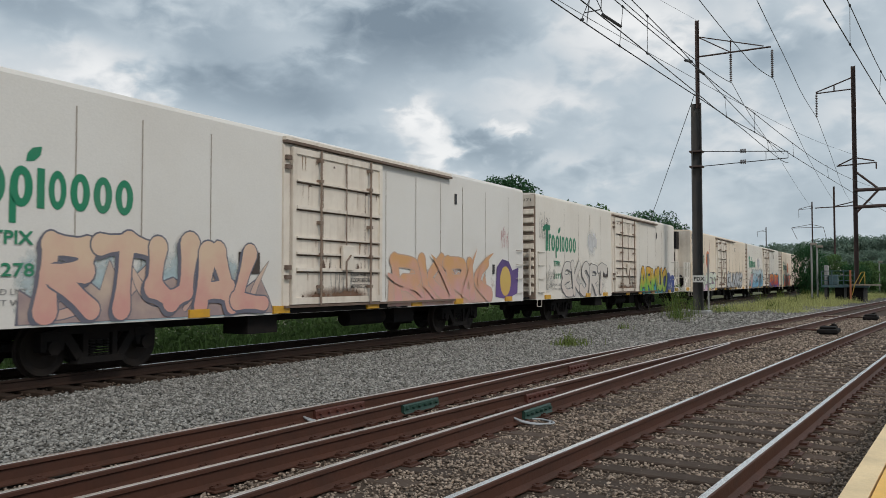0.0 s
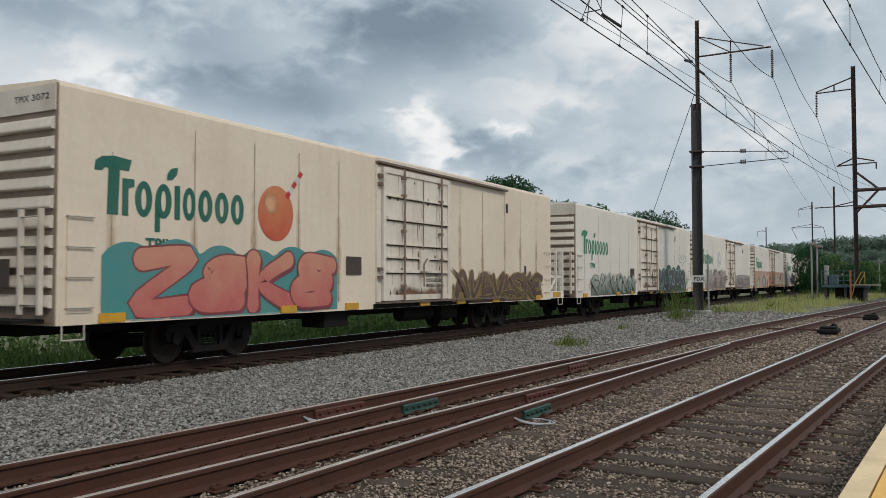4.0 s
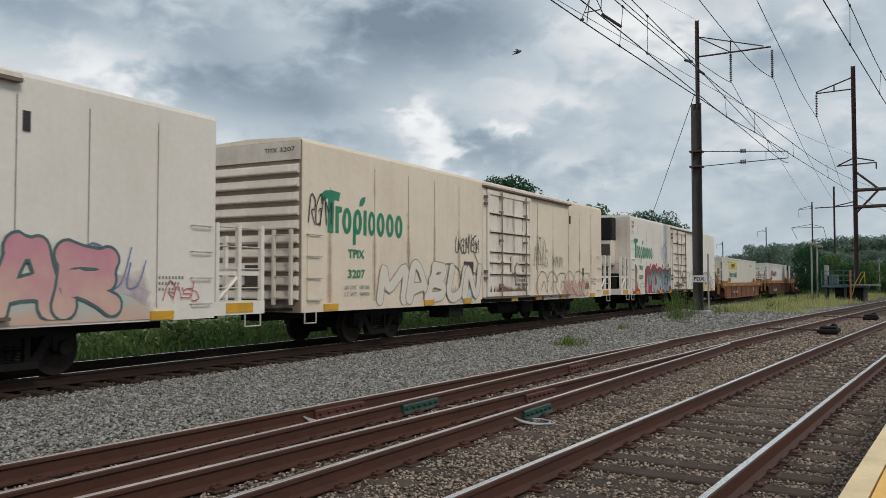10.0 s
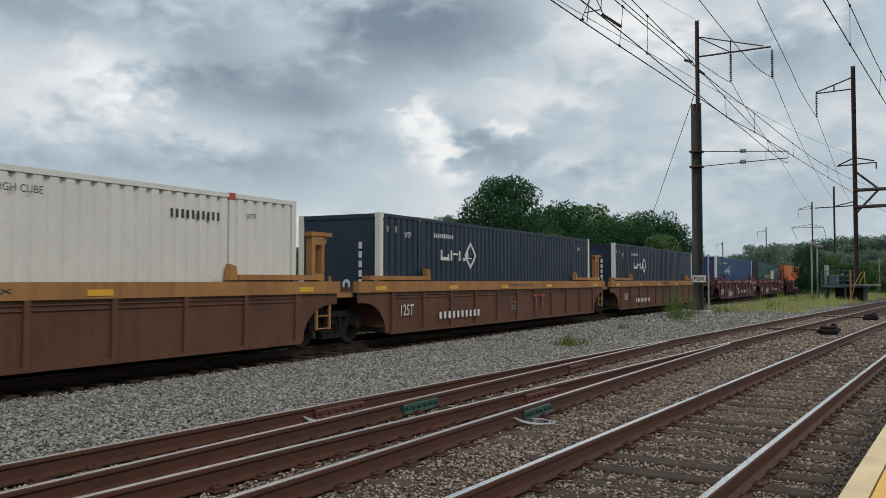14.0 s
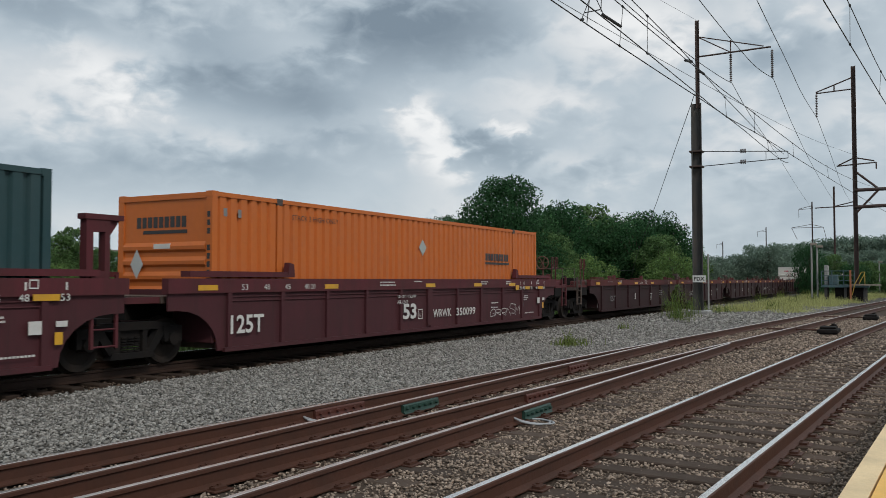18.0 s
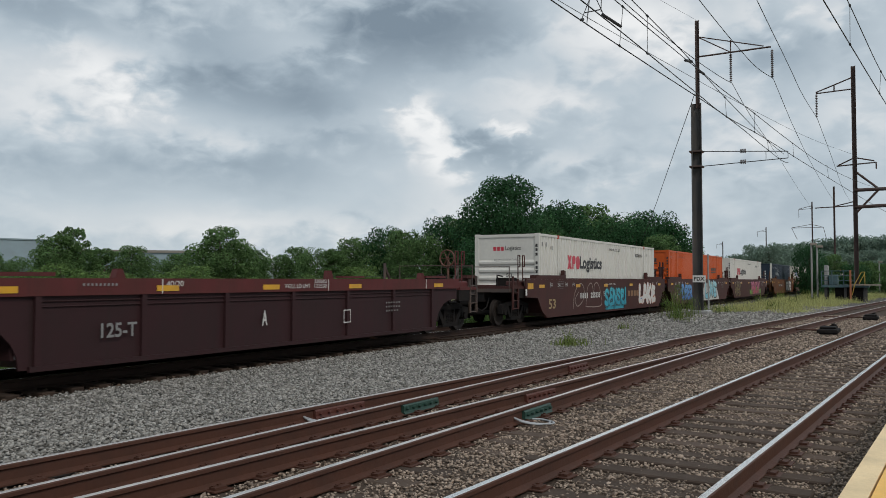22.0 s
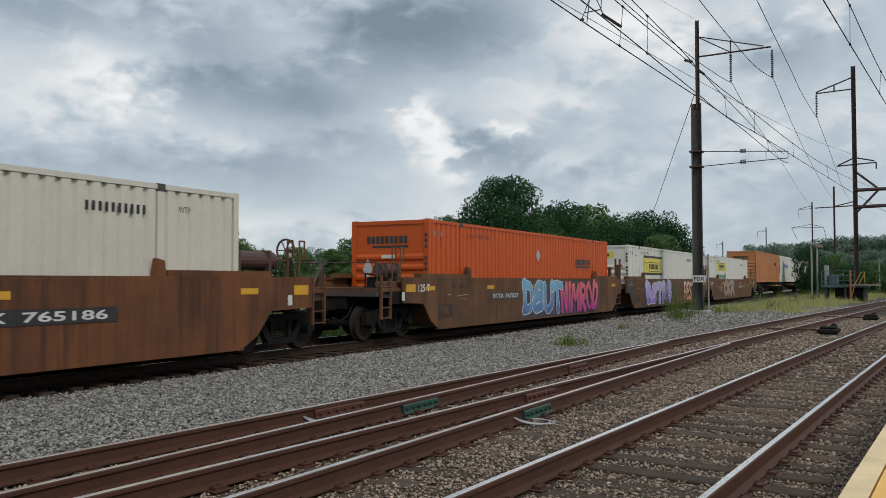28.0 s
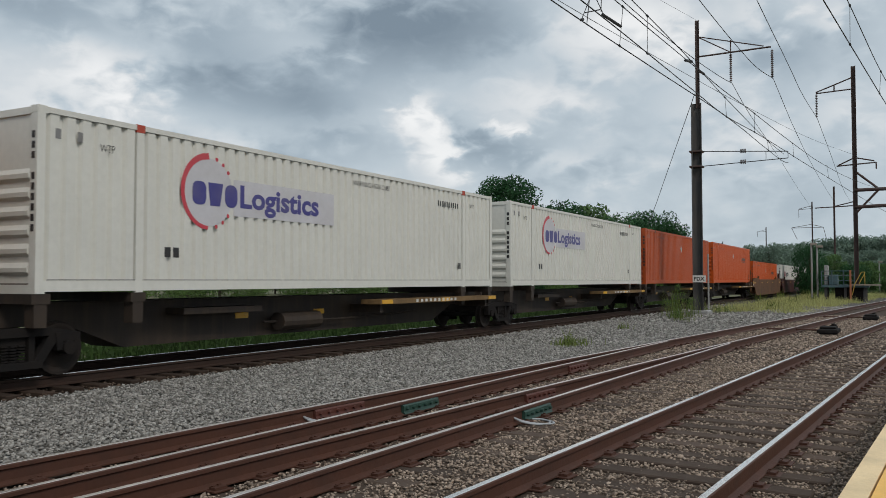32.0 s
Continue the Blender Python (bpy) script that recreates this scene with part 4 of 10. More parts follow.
def end_platform(car, x0, s, unit=False):
    """The white crossover platform at an end: deck, posts, rails, a brace and a brake wheel. s: which way it stands out."""
    reach = 1.45
    a, b = (x0, x0 + reach) if s > 0 else (x0 - reach, x0)
    part("platform_deck", boxes((a + 0.002, b, -1.5, 1.5, 0.86, 1.12)), WHITE, car)
    part("platform_reflector", boxes((a + 0.35, b - 0.35, -1.512, -1.5, 0.9, 1.09)), YELLOW, car, "yellow reflector")
    for x in (a + 0.12 if s > 0 else b - 0.12, (a + b) / 2, b - 0.06 if s > 0 else a + 0.06):
        part("platform_post", boxes((x - 0.045, x + 0.045, -1.5, -1.41, 1.121, 2.62)), WHITE, car)
        part("platform_post", boxes((x - 0.045, x + 0.045, 1.41, 1.5, 1.121, 2.62)), WHITE, car)
    for z in (1.38, 1.75, 2.18, 2.55):
        part("platform_rail", rods((((a + 0.12, -1.46, z), (b - 0.06, -1.46, z)),), 0.017, 6), INK_RUNG, car)
    part("platform_panel", boxes((a + 0.1, b - 0.1, -1.44, -1.42, 1.62, 1.72)), WHITE, car)
    part("platform_brace", rods((((a + 0.15, -1.45, 1.14), ((a + b) / 2, -1.45, 1.60)),), 0.04, 6), WHITE, car)
    e = b - 0.06 if s > 0 else a + 0.06
    for y in (-0.5, 0.4):
        part("platform_post", boxes((e - 0.04, e + 0.04, y - 0.04, y + 0.04, 1.121, 2.45)), WHITE, car)
    for z in (1.7, 2.3):
        part("platform_rail", rods((((e, -1.46, z), (e, 1.46, z)),), 0.017, 6), INK_RUNG, car)
    bm = rods((((b - 0.55, -1.48, 0.62), (b - 0.1, -1.48, 0.62)), ((b - 0.55, -1.48, 0.62), (b - 0.55, -1.48, 0.86)), ((b - 0.1, -1.48, 0.62), (b - 0.1, -1.48, 0.86))), 0.016, 6)
    part("step_iron", bm, INK_RUNG, car)
    part("brake_box", soft_box(x0 + s * 0.25 - 0.15, x0 + s * 0.25 + 0.15, -1.15, -0.75, 1.2, 1.75, 0.02), DARK_STEEL, car)


def reefer(u, body=WHITE, unit=False, logo=GREEN, number="", low=None, fruit=False, door=None):
    """One refrigerator car, left end at its origin."""
    label = "white insulated refrigerator boxcar with green word mark and graffiti" if low is None else "white refrigerator boxcar with peach-primed lower half and graffiti"
    car = on_rails(thing("refrigerator_car", label, "refrigerator car", "refrigerator cars of the freight train"), u)
    piece("body", "reefer_body", reefer_body, body, car)
    y = -R_HALF
    if low is not None:
        part("primer_band", boxes((0.0, R_LEN, y - 0.006, y - 0.002, R_LOW, 2.36)), low, car, "peach primer band")
        part("primer_band", boxes((-0.006, -0.002, y, -y, R_LOW, 2.2)), low, car)
    sill = part("side_sill", boxes((0.05, R_LEN - 0.05, y - 0.012, y - 0.0065, R_LOW, 1.02)), low or body, car)
    for x in (0.75, 5.2, 7.5, 10.9, 13.0, 15.4, 18.9):
        part("reflector", boxes((x, x + 0.50, y - 0.062, y - 0.013, 0.85, 1.0)), YELLOW, sill, "yellow reflector")
    for x in (0.98, 2.80, 4.40, 5.80, 7.25, 13.25, 14.75, 16.40, 17.65, 19.05) if not unit else (1.25, 2.83, 4.13, 5.74, 11.78, 13.25, 14.6, 15.95, 17.48, 19.2):
        top = 3.62 if x == 0.98 else 4.25
        shapes(car, "seam", [rect(x, x + 0.018, 1.05, top)], SEAM, y - 0.0075)
        if body is CREAM:
            mist(car, x - 0.12, x + 0.13, 1.02, top + 0.3, (0.58, 0.42, 0.29), y - 0.0068, 0.35)
    off = -1.05 if unit else 0.0
    part("vent_slot", boxes((16.50 + off, 16.62 + off, y - 0.025, y - 0.008, 3.72, 4.02)), INK, car, "black vent slot")
    part("vent_slot", boxes((18.0, 18.12, y - 0.025, y - 0.008, 1.72, 2.02)), INK, car)
    part("vent_screen", boxes((7.55 + off, 8.15 + off, y - 0.03, y - 0.0165, 1.66, 2.08)), VENT_DARK, car, "brown mesh vent")
    part("data_panel", boxes((18.3, 18.75, y - 0.014, y - 0.008, 1.18, 1.42)), INK, car, "black stencil panel")
    plug_door(car, door or STAINED, 7.80 if unit else 8.78)
    ladder(car, "grab_iron", 0.14, 0.62, y, 1.10, 2.52, 4)
    part("ladder_panel", boxes((0.16, 0.60, y - 0.03, y - 0.008, 1.02, 2.34 if low else 2.56)), low or body, car)
    part("step_iron", rods((((0.1, y, 0.60), (0.5, y, 0.60)), ((0.1, y, 0.60), (0.1, y, 0.84)), ((0.5, y, 0.60), (0.5, y, 0.84))), 0.016, 6), INK_RUNG, car)
    ladder(car, "grab_iron", R_LEN - 0.62, R_LEN - 0.14, y, 1.10, 2.52, 4)
    # underframe, brake gear, trucks
    part("centre_sill", boxes((0.2, R_LEN - 0.2, -0.35, 0.35, 0.62, 0.829)), DARK_STEEL, car)
    part("air_tank", rod(bmesh.new(), (11.0, -0.85, 0.60), (12.6, -0.85, 0.60), 0.19, 12), DARK_STEEL, car)
    part("brake_cylinder", boxes((12.9, 13.9, -1.1, -0.5, 0.42, 0.80)), DARK_STEEL, car)
    part("battery_box", boxes((7.0, 7.9, -1.35, -0.7, 0.45, 0.81)), DARK_STEEL, car)
    truck(car, 3.75)
    truck(car, R_LEN - 3.75)
    coupler(car, 0.2, -1.35 if unit is False else -1.9)
    coupler(car, R_LEN - 0.2, R_LEN + (1.5 if unit is False else 0.6))
    # ends
    end = part("end_wall", boxes((-0.02, -0.001, -1.52, 1.52, 0.86, 4.56)), END_BROWN if not unit else END_WHITE, car, "ribbed dusty white end wall")
    if not unit:
        for i in range(10):
            piece("rib", "end_rib", rib_mesh, END_WHITE, end, (-0.02, 0, 1.10 + i * 0.305))
        part("end_header", boxes((-0.05, -0.0205, -1.50, 1.50, 4.14, 4.55)), END_WHITE, end)
        for ya in (-1.37, -0.90):
            part("ladder_upright", boxes((-0.20, -0.125, ya - 0.03, ya + 0.03, 1.0, 2.62)), END_WHITE, end)
        ladder(end, "grab_iron", -1.35, -0.92, -0.11, 1.15, 2.5, 4, across="y")
        part("access_panel", boxes((-0.13, -0.10, -0.55, -0.05, 1.42, 1.86)), VENT_DARK, end)
        part("tread_plate", boxes((-0.55, -0.022, -1.3, 1.3, 0.88, 0.93)), DARK_STEEL, car)
        end_platform(car, R_LEN, 1)
    else:
        cool = part("cooling_unit", soft_box(-0.62, -0.021, -0.80, 1.30, 2.25, 3.45, 0.05), END_WHITE, car, "white cooling unit housing")
        part("radiator", boxes((-0.66, -0.03, -0.83, 1.33, 3.46, 4.50)), UNIT_BLACK, cool, "black cooling grille")
        for i in range(9):
            part("louvre", boxes((-0.69, -0.661, -0.78, 1.28, 3.52 + i * 0.105, 3.57 + i * 0.105)), UNIT_BLACK, cool)
        part("vent_screen", boxes((-0.645, -0.621, -0.72, -0.30, 2.7, 3.25)), VENT_DARK, cool)
        part("fuel_box", soft_box(-1.2, -0.03, -1.0, 1.0, 1.13, 1.85, 0.03), DARK_STEEL, car)
        end_platform(car, -0.002, -1)
    # marks
    d = y - 0.009
    fruit_logo(car, logo, d, 0.57 if unit else 0.72)
    words(car, "TPIX", 1.45 if unit else 1.68, 2.05, 0.68, 0.20, logo, y - 0.0192, bold=0.025, name="reporting_mark")
    if number:
        words(car, number, 1.45 if unit else 1.68, 1.58, 0.70, 0.20, logo, y - 0.0192, bold=0.02)
        if unit:
            words(car, number, 0.16, 4.05, 0.42, 0.12, INK, d, bold=0.01)
            words(car, "TPIX", 0.16, 4.24, 0.42, 0.12, INK, d, bold=0.01, name="reporting_mark")
            shapes(car, "stencil_lines", bars(0.12, 0.62, 3.85, 3.88, 9) + bars(0.12, 0.55, 3.76, 3.79, 8) + bars(0.12, 0.62, 3.40, 3.43, 9) + bars(0.12, 0.5, 3.30, 3.33, 7) + bars(0.12, 0.62, 3.0, 3.03, 9), GREY_INK, d)
        if not unit:
            words(end, "TPIX", 0.52, 4.32, 0.36, 0.10, INK, -0.054, "end", bold=0.01, name="reporting_mark")
            words(end, number, 0.95, 4.32, 0.42, 0.10, INK, -0.054, "end", bold=0.01)
    for k, t in enumerate(("LD LMT  187100", "LT WT  98900")):
        words(car, t, 1.55, 1.32 - 0.16 * k, 1.02, 0.085, GREY_INK, y - 0.0192, bold=0.0, name="weight_lettering")
    shapes(car, "stencil_lines", bars(19.1, 19.7, 1.55, 1.6, 8) + bars(19.1, 19.6, 1.45, 1.5, 7) + bars(19.1, 19.7, 1.35, 1.4, 8), GREY_INK, d)
    if fruit:
        orange = shapes(car, "painted_orange", [oval(5.07, 2.90, 0.55, 0.57, 32)], fade_ink((0.58, 0.21, 0.09), (0.50, 0.085, 0.045), 2.2, 3.5), d, label="painted red-orange fruit")
        mist(orange, 4.62, 5.2, 2.80, 3.42, (0.66, 0.36, 0.20), d - 0.002, 0.8, True)
        for k in range(5):
            a, b = k / 5, (k + 1) / 5
            q = [(5.34 + 0.50 * a, 3.28 + 0.58 * a), (5.44 + 0.50 * a, 3.22 + 0.58 * a), (5.44 + 0.50 * b, 3.22 + 0.58 * b), (5.34 + 0.50 * b, 3.28 + 0.58 * b)]
            shapes(orange, "painted_straw", [q], ink((0.5, 0.03, 0.03)) if k % 2 == 0 else INK_WHITE, d - 0.002)
    return car


def loops(owner, paths, w, mat, depth):
    """Hand-drawn spray lines, each path bent smoothly."""
    for pts in paths:
        fine = []
        for k in range(len(pts) - 1):
            p0, p1, p2, p3 = (Vector(pts[max(0, min(len(pts) - 1, k + j))]) for j in (-1, 0, 1, 2))
            for t in (0.0, 0.2, 0.4, 0.6, 0.8):
                fine.append(tuple(0.5 * (2 * p1 + (p2 - p0) * t + (2 * p0 - 5 * p1 + 4 * p2 - p3) * t * t + (3 * p1 - p0 - 3 * p2 + p3) * t ** 3)))
        shapes(owner, "spray_line", stroke(fine + [pts[-1]], w), mat, depth, fan=0.00003)


def scribble(owner, x0, x1, z0, z1, n, seed, w, mat, depth):
    """A row of big looping outlines that spell nothing."""
    rnd = random.Random(seed)
    cw, h = (x1 - x0) / n, z1 - z0
    for i in range(n):
        a, q = x0 + (i + 0.5) * cw, rnd.uniform(0.8, 1.1)
        ring = [(a + cw * q * 0.62 * math.cos(t) + rnd.uniform(-0.1, 0.1) * cw, z0 + h * (0.5 + 0.5 * math.sin(t)) + rnd.uniform(-0.06, 0.06)) for t in (k * 0.85 + rnd.uniform(0, 0.3) for k in range(7))]
        tail = [(a - 0.1 * cw, z0 + 0.3 * h), (a + 0.15 * cw, z0 + 0.62 * h), (a + 0.4 * cw, z0 + rnd.uniform(0.2, 0.8) * h)]
        loops(owner, [ring, tail], w * rnd.uniform(0.7, 1.3), mat, depth - 0.001 * i)


PD = -R_HALF - 0.0215     # depth at which paint lies on the sides
SILVER, BLACK, RED = (0.50, 0.50, 0.49), (0.015, 0.015, 0.018), (0.42, 0.03, 0.04)
PALE, MISTY = (0.60, 0.56, 0.51), PD + 0.004

c = reefer(5.8, CLEAN_WHITE, unit=True, number="3278")
mist(c, 1.6, 7.4, 0.85, 2.6, (0.40, 0.52, 0.56), MISTY)
wildstyle(c, 1.9, 7.5, 0.88, 2.05, (0.60, 0.47, 0.36), (0.52, 0.34, 0.29), (0.13, 0.13, 0.17), 16, PD, 16, 0.34, 0.03, 0.4, False, True)
throw_up(c, "RTUAL", 2.2, 7.4, 0.88, 2.3, (0.64, 0.47, 0.34), (0.58, 0.30, 0.26), (0.13, 0.13, 0.17), 11, PD - 0.009, 0.03, 0.06, (0.50, 0.60, 0.64), 0.06, -0.05, 0.36, False)
mist(c, 11.6, 18.3, 0.85, 2.3, (0.60, 0.40, 0.36), MISTY)
wildstyle(c, 11.9, 17.9, 0.88, 2.35, (0.60, 0.33, 0.14), (0.58, 0.32, 0.30), (0.52, 0.36, 0.28), 12, PD, 13, 0.42, 0.015, 0.35)
face = shapes(c, "spray_patch", [[(18.2, 1.0), (19.1, 0.92), (19.9, 1.1), (20.0, 1.95), (19.5, 1.85), (19.2, 2.15), (18.7, 2.2), (18.3, 1.95)]], fade_ink((0.08, 0.05, 0.16), (0.13, 0.07, 0.24), 0.9, 2.2), PD)
shapes(face, "spray_fill", [oval(18.95, 1.5, 0.42, 0.48, 18)], fade_ink((0.60, 0.44, 0.12), (0.55, 0.36, 0.10), 1.0, 2.0), PD - 0.002)
scrawl(c, 18.6, 19.2, 2.6, 3.2, 3, ink((0.4, 0.05, 0.08)), 14, PD, 0.018)
scrawl(c, 9.4, 10.3, 1.25, 1.95, 4, GREY_INK, 15, PD - 0.07, 0.018)

c = reefer(27.4, WHITE, number="3171")
throw_up(c, "EKSRT", 2.6, 7.7, 0.88, 2.25, PALE, (0.60, 0.52, 0.47), (0.12, 0.12, 0.13), 21, PD, 0.020, 0.075, sway=0.12, drop=-0.03)
mist(c, 2.2, 8.2, 0.85, 2.4, (0.60, 0.57, 0.54), MISTY, 0.6)
mist(c, 13.0, 18.6, 0.85, 2.0, (0.05, 0.30, 0.34), MISTY, 1.6)
scallops(c, 17.7, 20.38, 0.86, 2.0, 3, ink((0.022, 0.05, 0.24)), PD + 0.0015, 3)
scrawl(c, 19.0, 19.8, 1.0, 1.5, 4, INK_WHITE, 27, PD, 0.03)
throw_up(c, "ARMUO", 13.4, 18.6, 0.88, 2.2, (0.62, 0.30, 0.03), (0.13, 0.42, 0.06), (0.012, 0.018, 0.05), 22, PD, 0.04, 0.05, (0.60, 0.56, 0.30), 0.10, 0.05, 0.38)

scrawl(c, 0.25, 1.2, 3.0, 3.9, 4, INK, 25, PD, 0.02)
scrawl(c, 0.9, 1.7, 1.2, 2.0, 4, INK, 26, PD, 0.022)
mist(c, 5.2, 6.8, 2.2, 4.0, (0.58, 0.60, 0.64), MISTY, 0.6, True)

c = reefer(52.2, CREAM, unit=True, logo=TEAL, number="3010", fruit=True)
mist(c, 1.9, 8.2, 0.85, 2.25, (0.50, 0.34, 0.44), MISTY, 1.2)
throw_up(c, "CMES", 2.1, 7.7, 0.9, 2.05, (0.60, 0.62, 0.52), (0.50, 0.58, 0.48), (0.13, 0.12, 0.15), 31, PD, 0.035, 0.05, (0.66, 0.66, 0.62), 0.12, 0.05, 0.28)
throw_up(c, "GUNKO", 12.0, 18.6, 0.92, 2.15, (0.47, 0.47, 0.48), (0.40, 0.41, 0.43), BLACK, 32, PD, 0.05, 0.06, None, 0.02, -0.12, 0.36, False)
scrawl(c, 0.3, 1.3, 0.95, 1.75, 4, ink((0.22, 0.16, 0.26)), 33, PD, 0.05)
scrawl(c, 1.15, 1.75, 1.5, 1.85, 3, INK, 35, PD, 0.03)
scrawl(c, 0.68, 1.1, 3.55, 3.85, 3, INK, 34, PD, 0.016)
scrawl(c, 0.70, 1.1, 2.15, 2.5, 2, INK, 36, PD, 0.016)

c = reefer(73.78, WHITE, number="3122")
mist(c, 0.5, 8.7, 0.85, 2.75, (0.56, 0.34, 0.33), MISTY, 1.5)
wildstyle(c, 2.2, 8.5, 0.88, 2.1, (0.52, 0.44, 0.44), (0.12, 0.34, 0.50), (0.06, 0.09, 0.11), 45, PD, 18, 0.42, 0.03, 0.5, False, True)
throw_up(c, "BESTG", 2.55, 8.4, 0.88, 2.50, (0.50, 0.56, 0.55), (0.10, 0.33, 0.52), (0.04, 0.05, 0.07), 41, PD - 0.010, 0.035, 0.06, (0.60, 0.40, 0.44), 0.14, 0.05, 0.36)
wildstyle(c, 0.75, 1.62, 0.88, 1.75, (0.44, 0.58, 0.60), (0.12, 0.32, 0.50), (0.05, 0.06, 0.08), 44, PD, 8, 0.5, 0.03, 0.4, False)
mist(c, 12.3, 20.3, 0.85, 2.35, (0.03, 0.16, 0.26), MISTY, 2.5)
scallops(c, 12.5, 20.3, 0.86, 2.32, 7, fade_ink((0.012, 0.15, 0.25), (0.02, 0.17, 0.27), 0.9, 2.3), PD + 0.002, 42)
shapes(c, "spray_patch", [[(12.5, 0.86), (20.35, 0.86), (20.3, 1.45), (19.6, 1.2), (17.5, 1.12), (15.0, 1.05), (13.0, 1.2)]], fade_ink((0.11, 0.06, 0.26), (0.13, 0.07, 0.28), 0.86, 1.4), PD + 0.001)
throw_up(c, "ABUES", 13.3, 19.6, 1.02, 2.12, (0.66, 0.25, 0.05), (0.40, 0.025, 0.05), (0.16, 0.03, 0.13), 42, PD, 0.03, 0.05, None, 0.12, 0.0, 0.36)
scrawl(c, 19.6, 20.1, 2.1, 2.9, 2, INK, 43, PD)
mist(c, 5.0, 7.0, 2.2, 3.9, (0.58, 0.59, 0.65), MISTY, 0.6, True)

c = reefer(97.1, CREAM, logo=TEAL, number="3072", fruit=True)
mist(c, 0.6, 7.4, 0.85, 2.4, (0.20, 0.36, 0.38), MISTY, 1.4)
scallops(c, 0.8, 7.2, 0.88, 2.25, 6, ink((0.06, 0.26, 0.26)), PD + 0.002, 51)
throw_up(c, "ZEKE", 1.4, 6.9, 0.9, 2.1, (0.56, 0.25, 0.17), (0.48, 0.12, 0.11), (0.20, 0.04, 0.05), 51, PD, 0.035, 0.05, None, 0.12, 0.05, 0.36)
mist(c, 12.4, 19.9, 0.85, 2.1, (0.10, 0.06, 0.05), MISTY, 2.0)
wildstyle(c, 12.8, 19.6, 0.92, 1.85, (0.14, 0.08, 0.06), (0.06, 0.035, 0.03), (0.30, 0.22, 0.06), 52, PD, 14, 0.36, 0.02, 0.4)

c = reefer(120.3, WHITE)
wildstyle(c, 1.8, 8.3, 0.9, 1.85, (0.40, 0.42, 0.38), (0.14, 0.17, 0.14), (0.06, 0.08, 0.06), 61, PD, 18, 0.24, 0.03, 0.5)
mist(c, 12.2, 20.2, 0.85, 2.4, (0.03, 0.12, 0.08), MISTY, 1.8)
scallops(c, 12.2, 19.0, 0.86, 2.35, 6, fade_ink((0.03, 0.10, 0.07), (0.05, 0.12, 0.09), 0.9, 2.3), PD + 0.002, 62)
throw_up(c, "MUZEM", 12.4, 18.9, 0.87, 2.1, (0.06, 0.066, 0.07), (0.035, 0.04, 0.046), (0.44, 0.46, 0.46), 62, PD, 0.035, 0.05, (0.20, 0.21, 0.22), 0.05, 0.0, 0.36, False)
loops(c, [[(17.3, 2.75), (17.7, 2.98), (18.05, 2.72), (18.2, 2.95), (18.35, 2.95), (18.5, 2.72), (18.85, 2.98), (19.3, 2.72), (18.9, 2.62), (18.5, 2.5), (18.3, 2.38), (18.05, 2.55), (17.7, 2.55), (17.3, 2.75)]], 0.03, ink((0.02, 0.16, 0.12)), PD)

scrawl(c, 19.0, 20.0, 1.5, 2.0, 3, GREY_INK, 64, PD)

c = reefer(143.6, WHITE, number="3170")
mist(c, 5.4, 7.2, 2.1, 3.9, (0.60, 0.61, 0.65), MISTY, 0.6, True)
mist(c, 1.2, 9.0, 0.85, 2.7, (0.36, 0.48, 0.47), MISTY, 1.2)
wildstyle(c, 1.6, 8.7, 0.88, 2.35, (0.42, 0.36, 0.34), (0.24, 0.18, 0.16), (0.06, 0.05, 0.05), 71, PD, 26, 0.32, 0.035, 0.6)
wildstyle(c, 2.6, 8.5, 0.9, 1.9, (0.33, 0.26, 0.24), (0.20, 0.15, 0.14), (0.50, 0.46, 0.43), 75, PD - 0.02, 14, 0.16, 0.015, 0.7)
mist(c, 12.6, 20.3, 0.85, 2.3, (0.36, 0.46, 0.46), MISTY, 1.2)
wildstyle(c, 12.9, 20.1, 0.9, 2.0, (0.44, 0.40, 0.38), (0.30, 0.23, 0.22), (0.07, 0.06, 0.06), 72, PD, 22, 0.32, 0.035, 0.5)
scrawl(c, 0.25, 0.85, 3.3, 4.0, 3, INK, 73, PD, 0.025)
scrawl(c, 0.9, 1.5, 1.3, 1.75, 2, INK, 74, PD, 0.03)

c = reefer(166.7, WHITE, number="3366", low=PEACH, door=DOOR_PEACH)
mist(c, 3.0, 8.4, 0.85, 2.45, (0.28, 0.24, 0.24), MISTY, 0.9)
throw_up(c, "IVY", 3.4, 7.9, 0.92, 2.22, (0.48, 0.40, 0.34), (0.48, 0.37, 0.30), (0.22, 0.16, 0.14), 81, PD, 0.03, 0.075, None, 0.0, -0.07, 0.30, False)
throw_up(c, "LEAGUE", 12.8, 19.0, 1.0, 2.2, (0.47, 0.41, 0.37), (0.44, 0.36, 0.31), (0.20, 0.14, 0.12), 82, PD, 0.03, 0.065, (0.54, 0.50, 0.46), 0.0, -0.06, 0.28, False)
mist(c, 0.4, 3.2, 0.85, 2.2, (0.36, 0.44, 0.38), MISTY, 0.8)
scrawl(c, 8.0, 8.7, 2.0, 2.3, 3, ink((0.3, 0.16, 0.22)), 83, PD, 0.02)
scrawl(c, 18.9, 19.7, 1.7, 2.1, 2, ink((0.25, 0.15, 0.3)), 84, PD, 0.03)

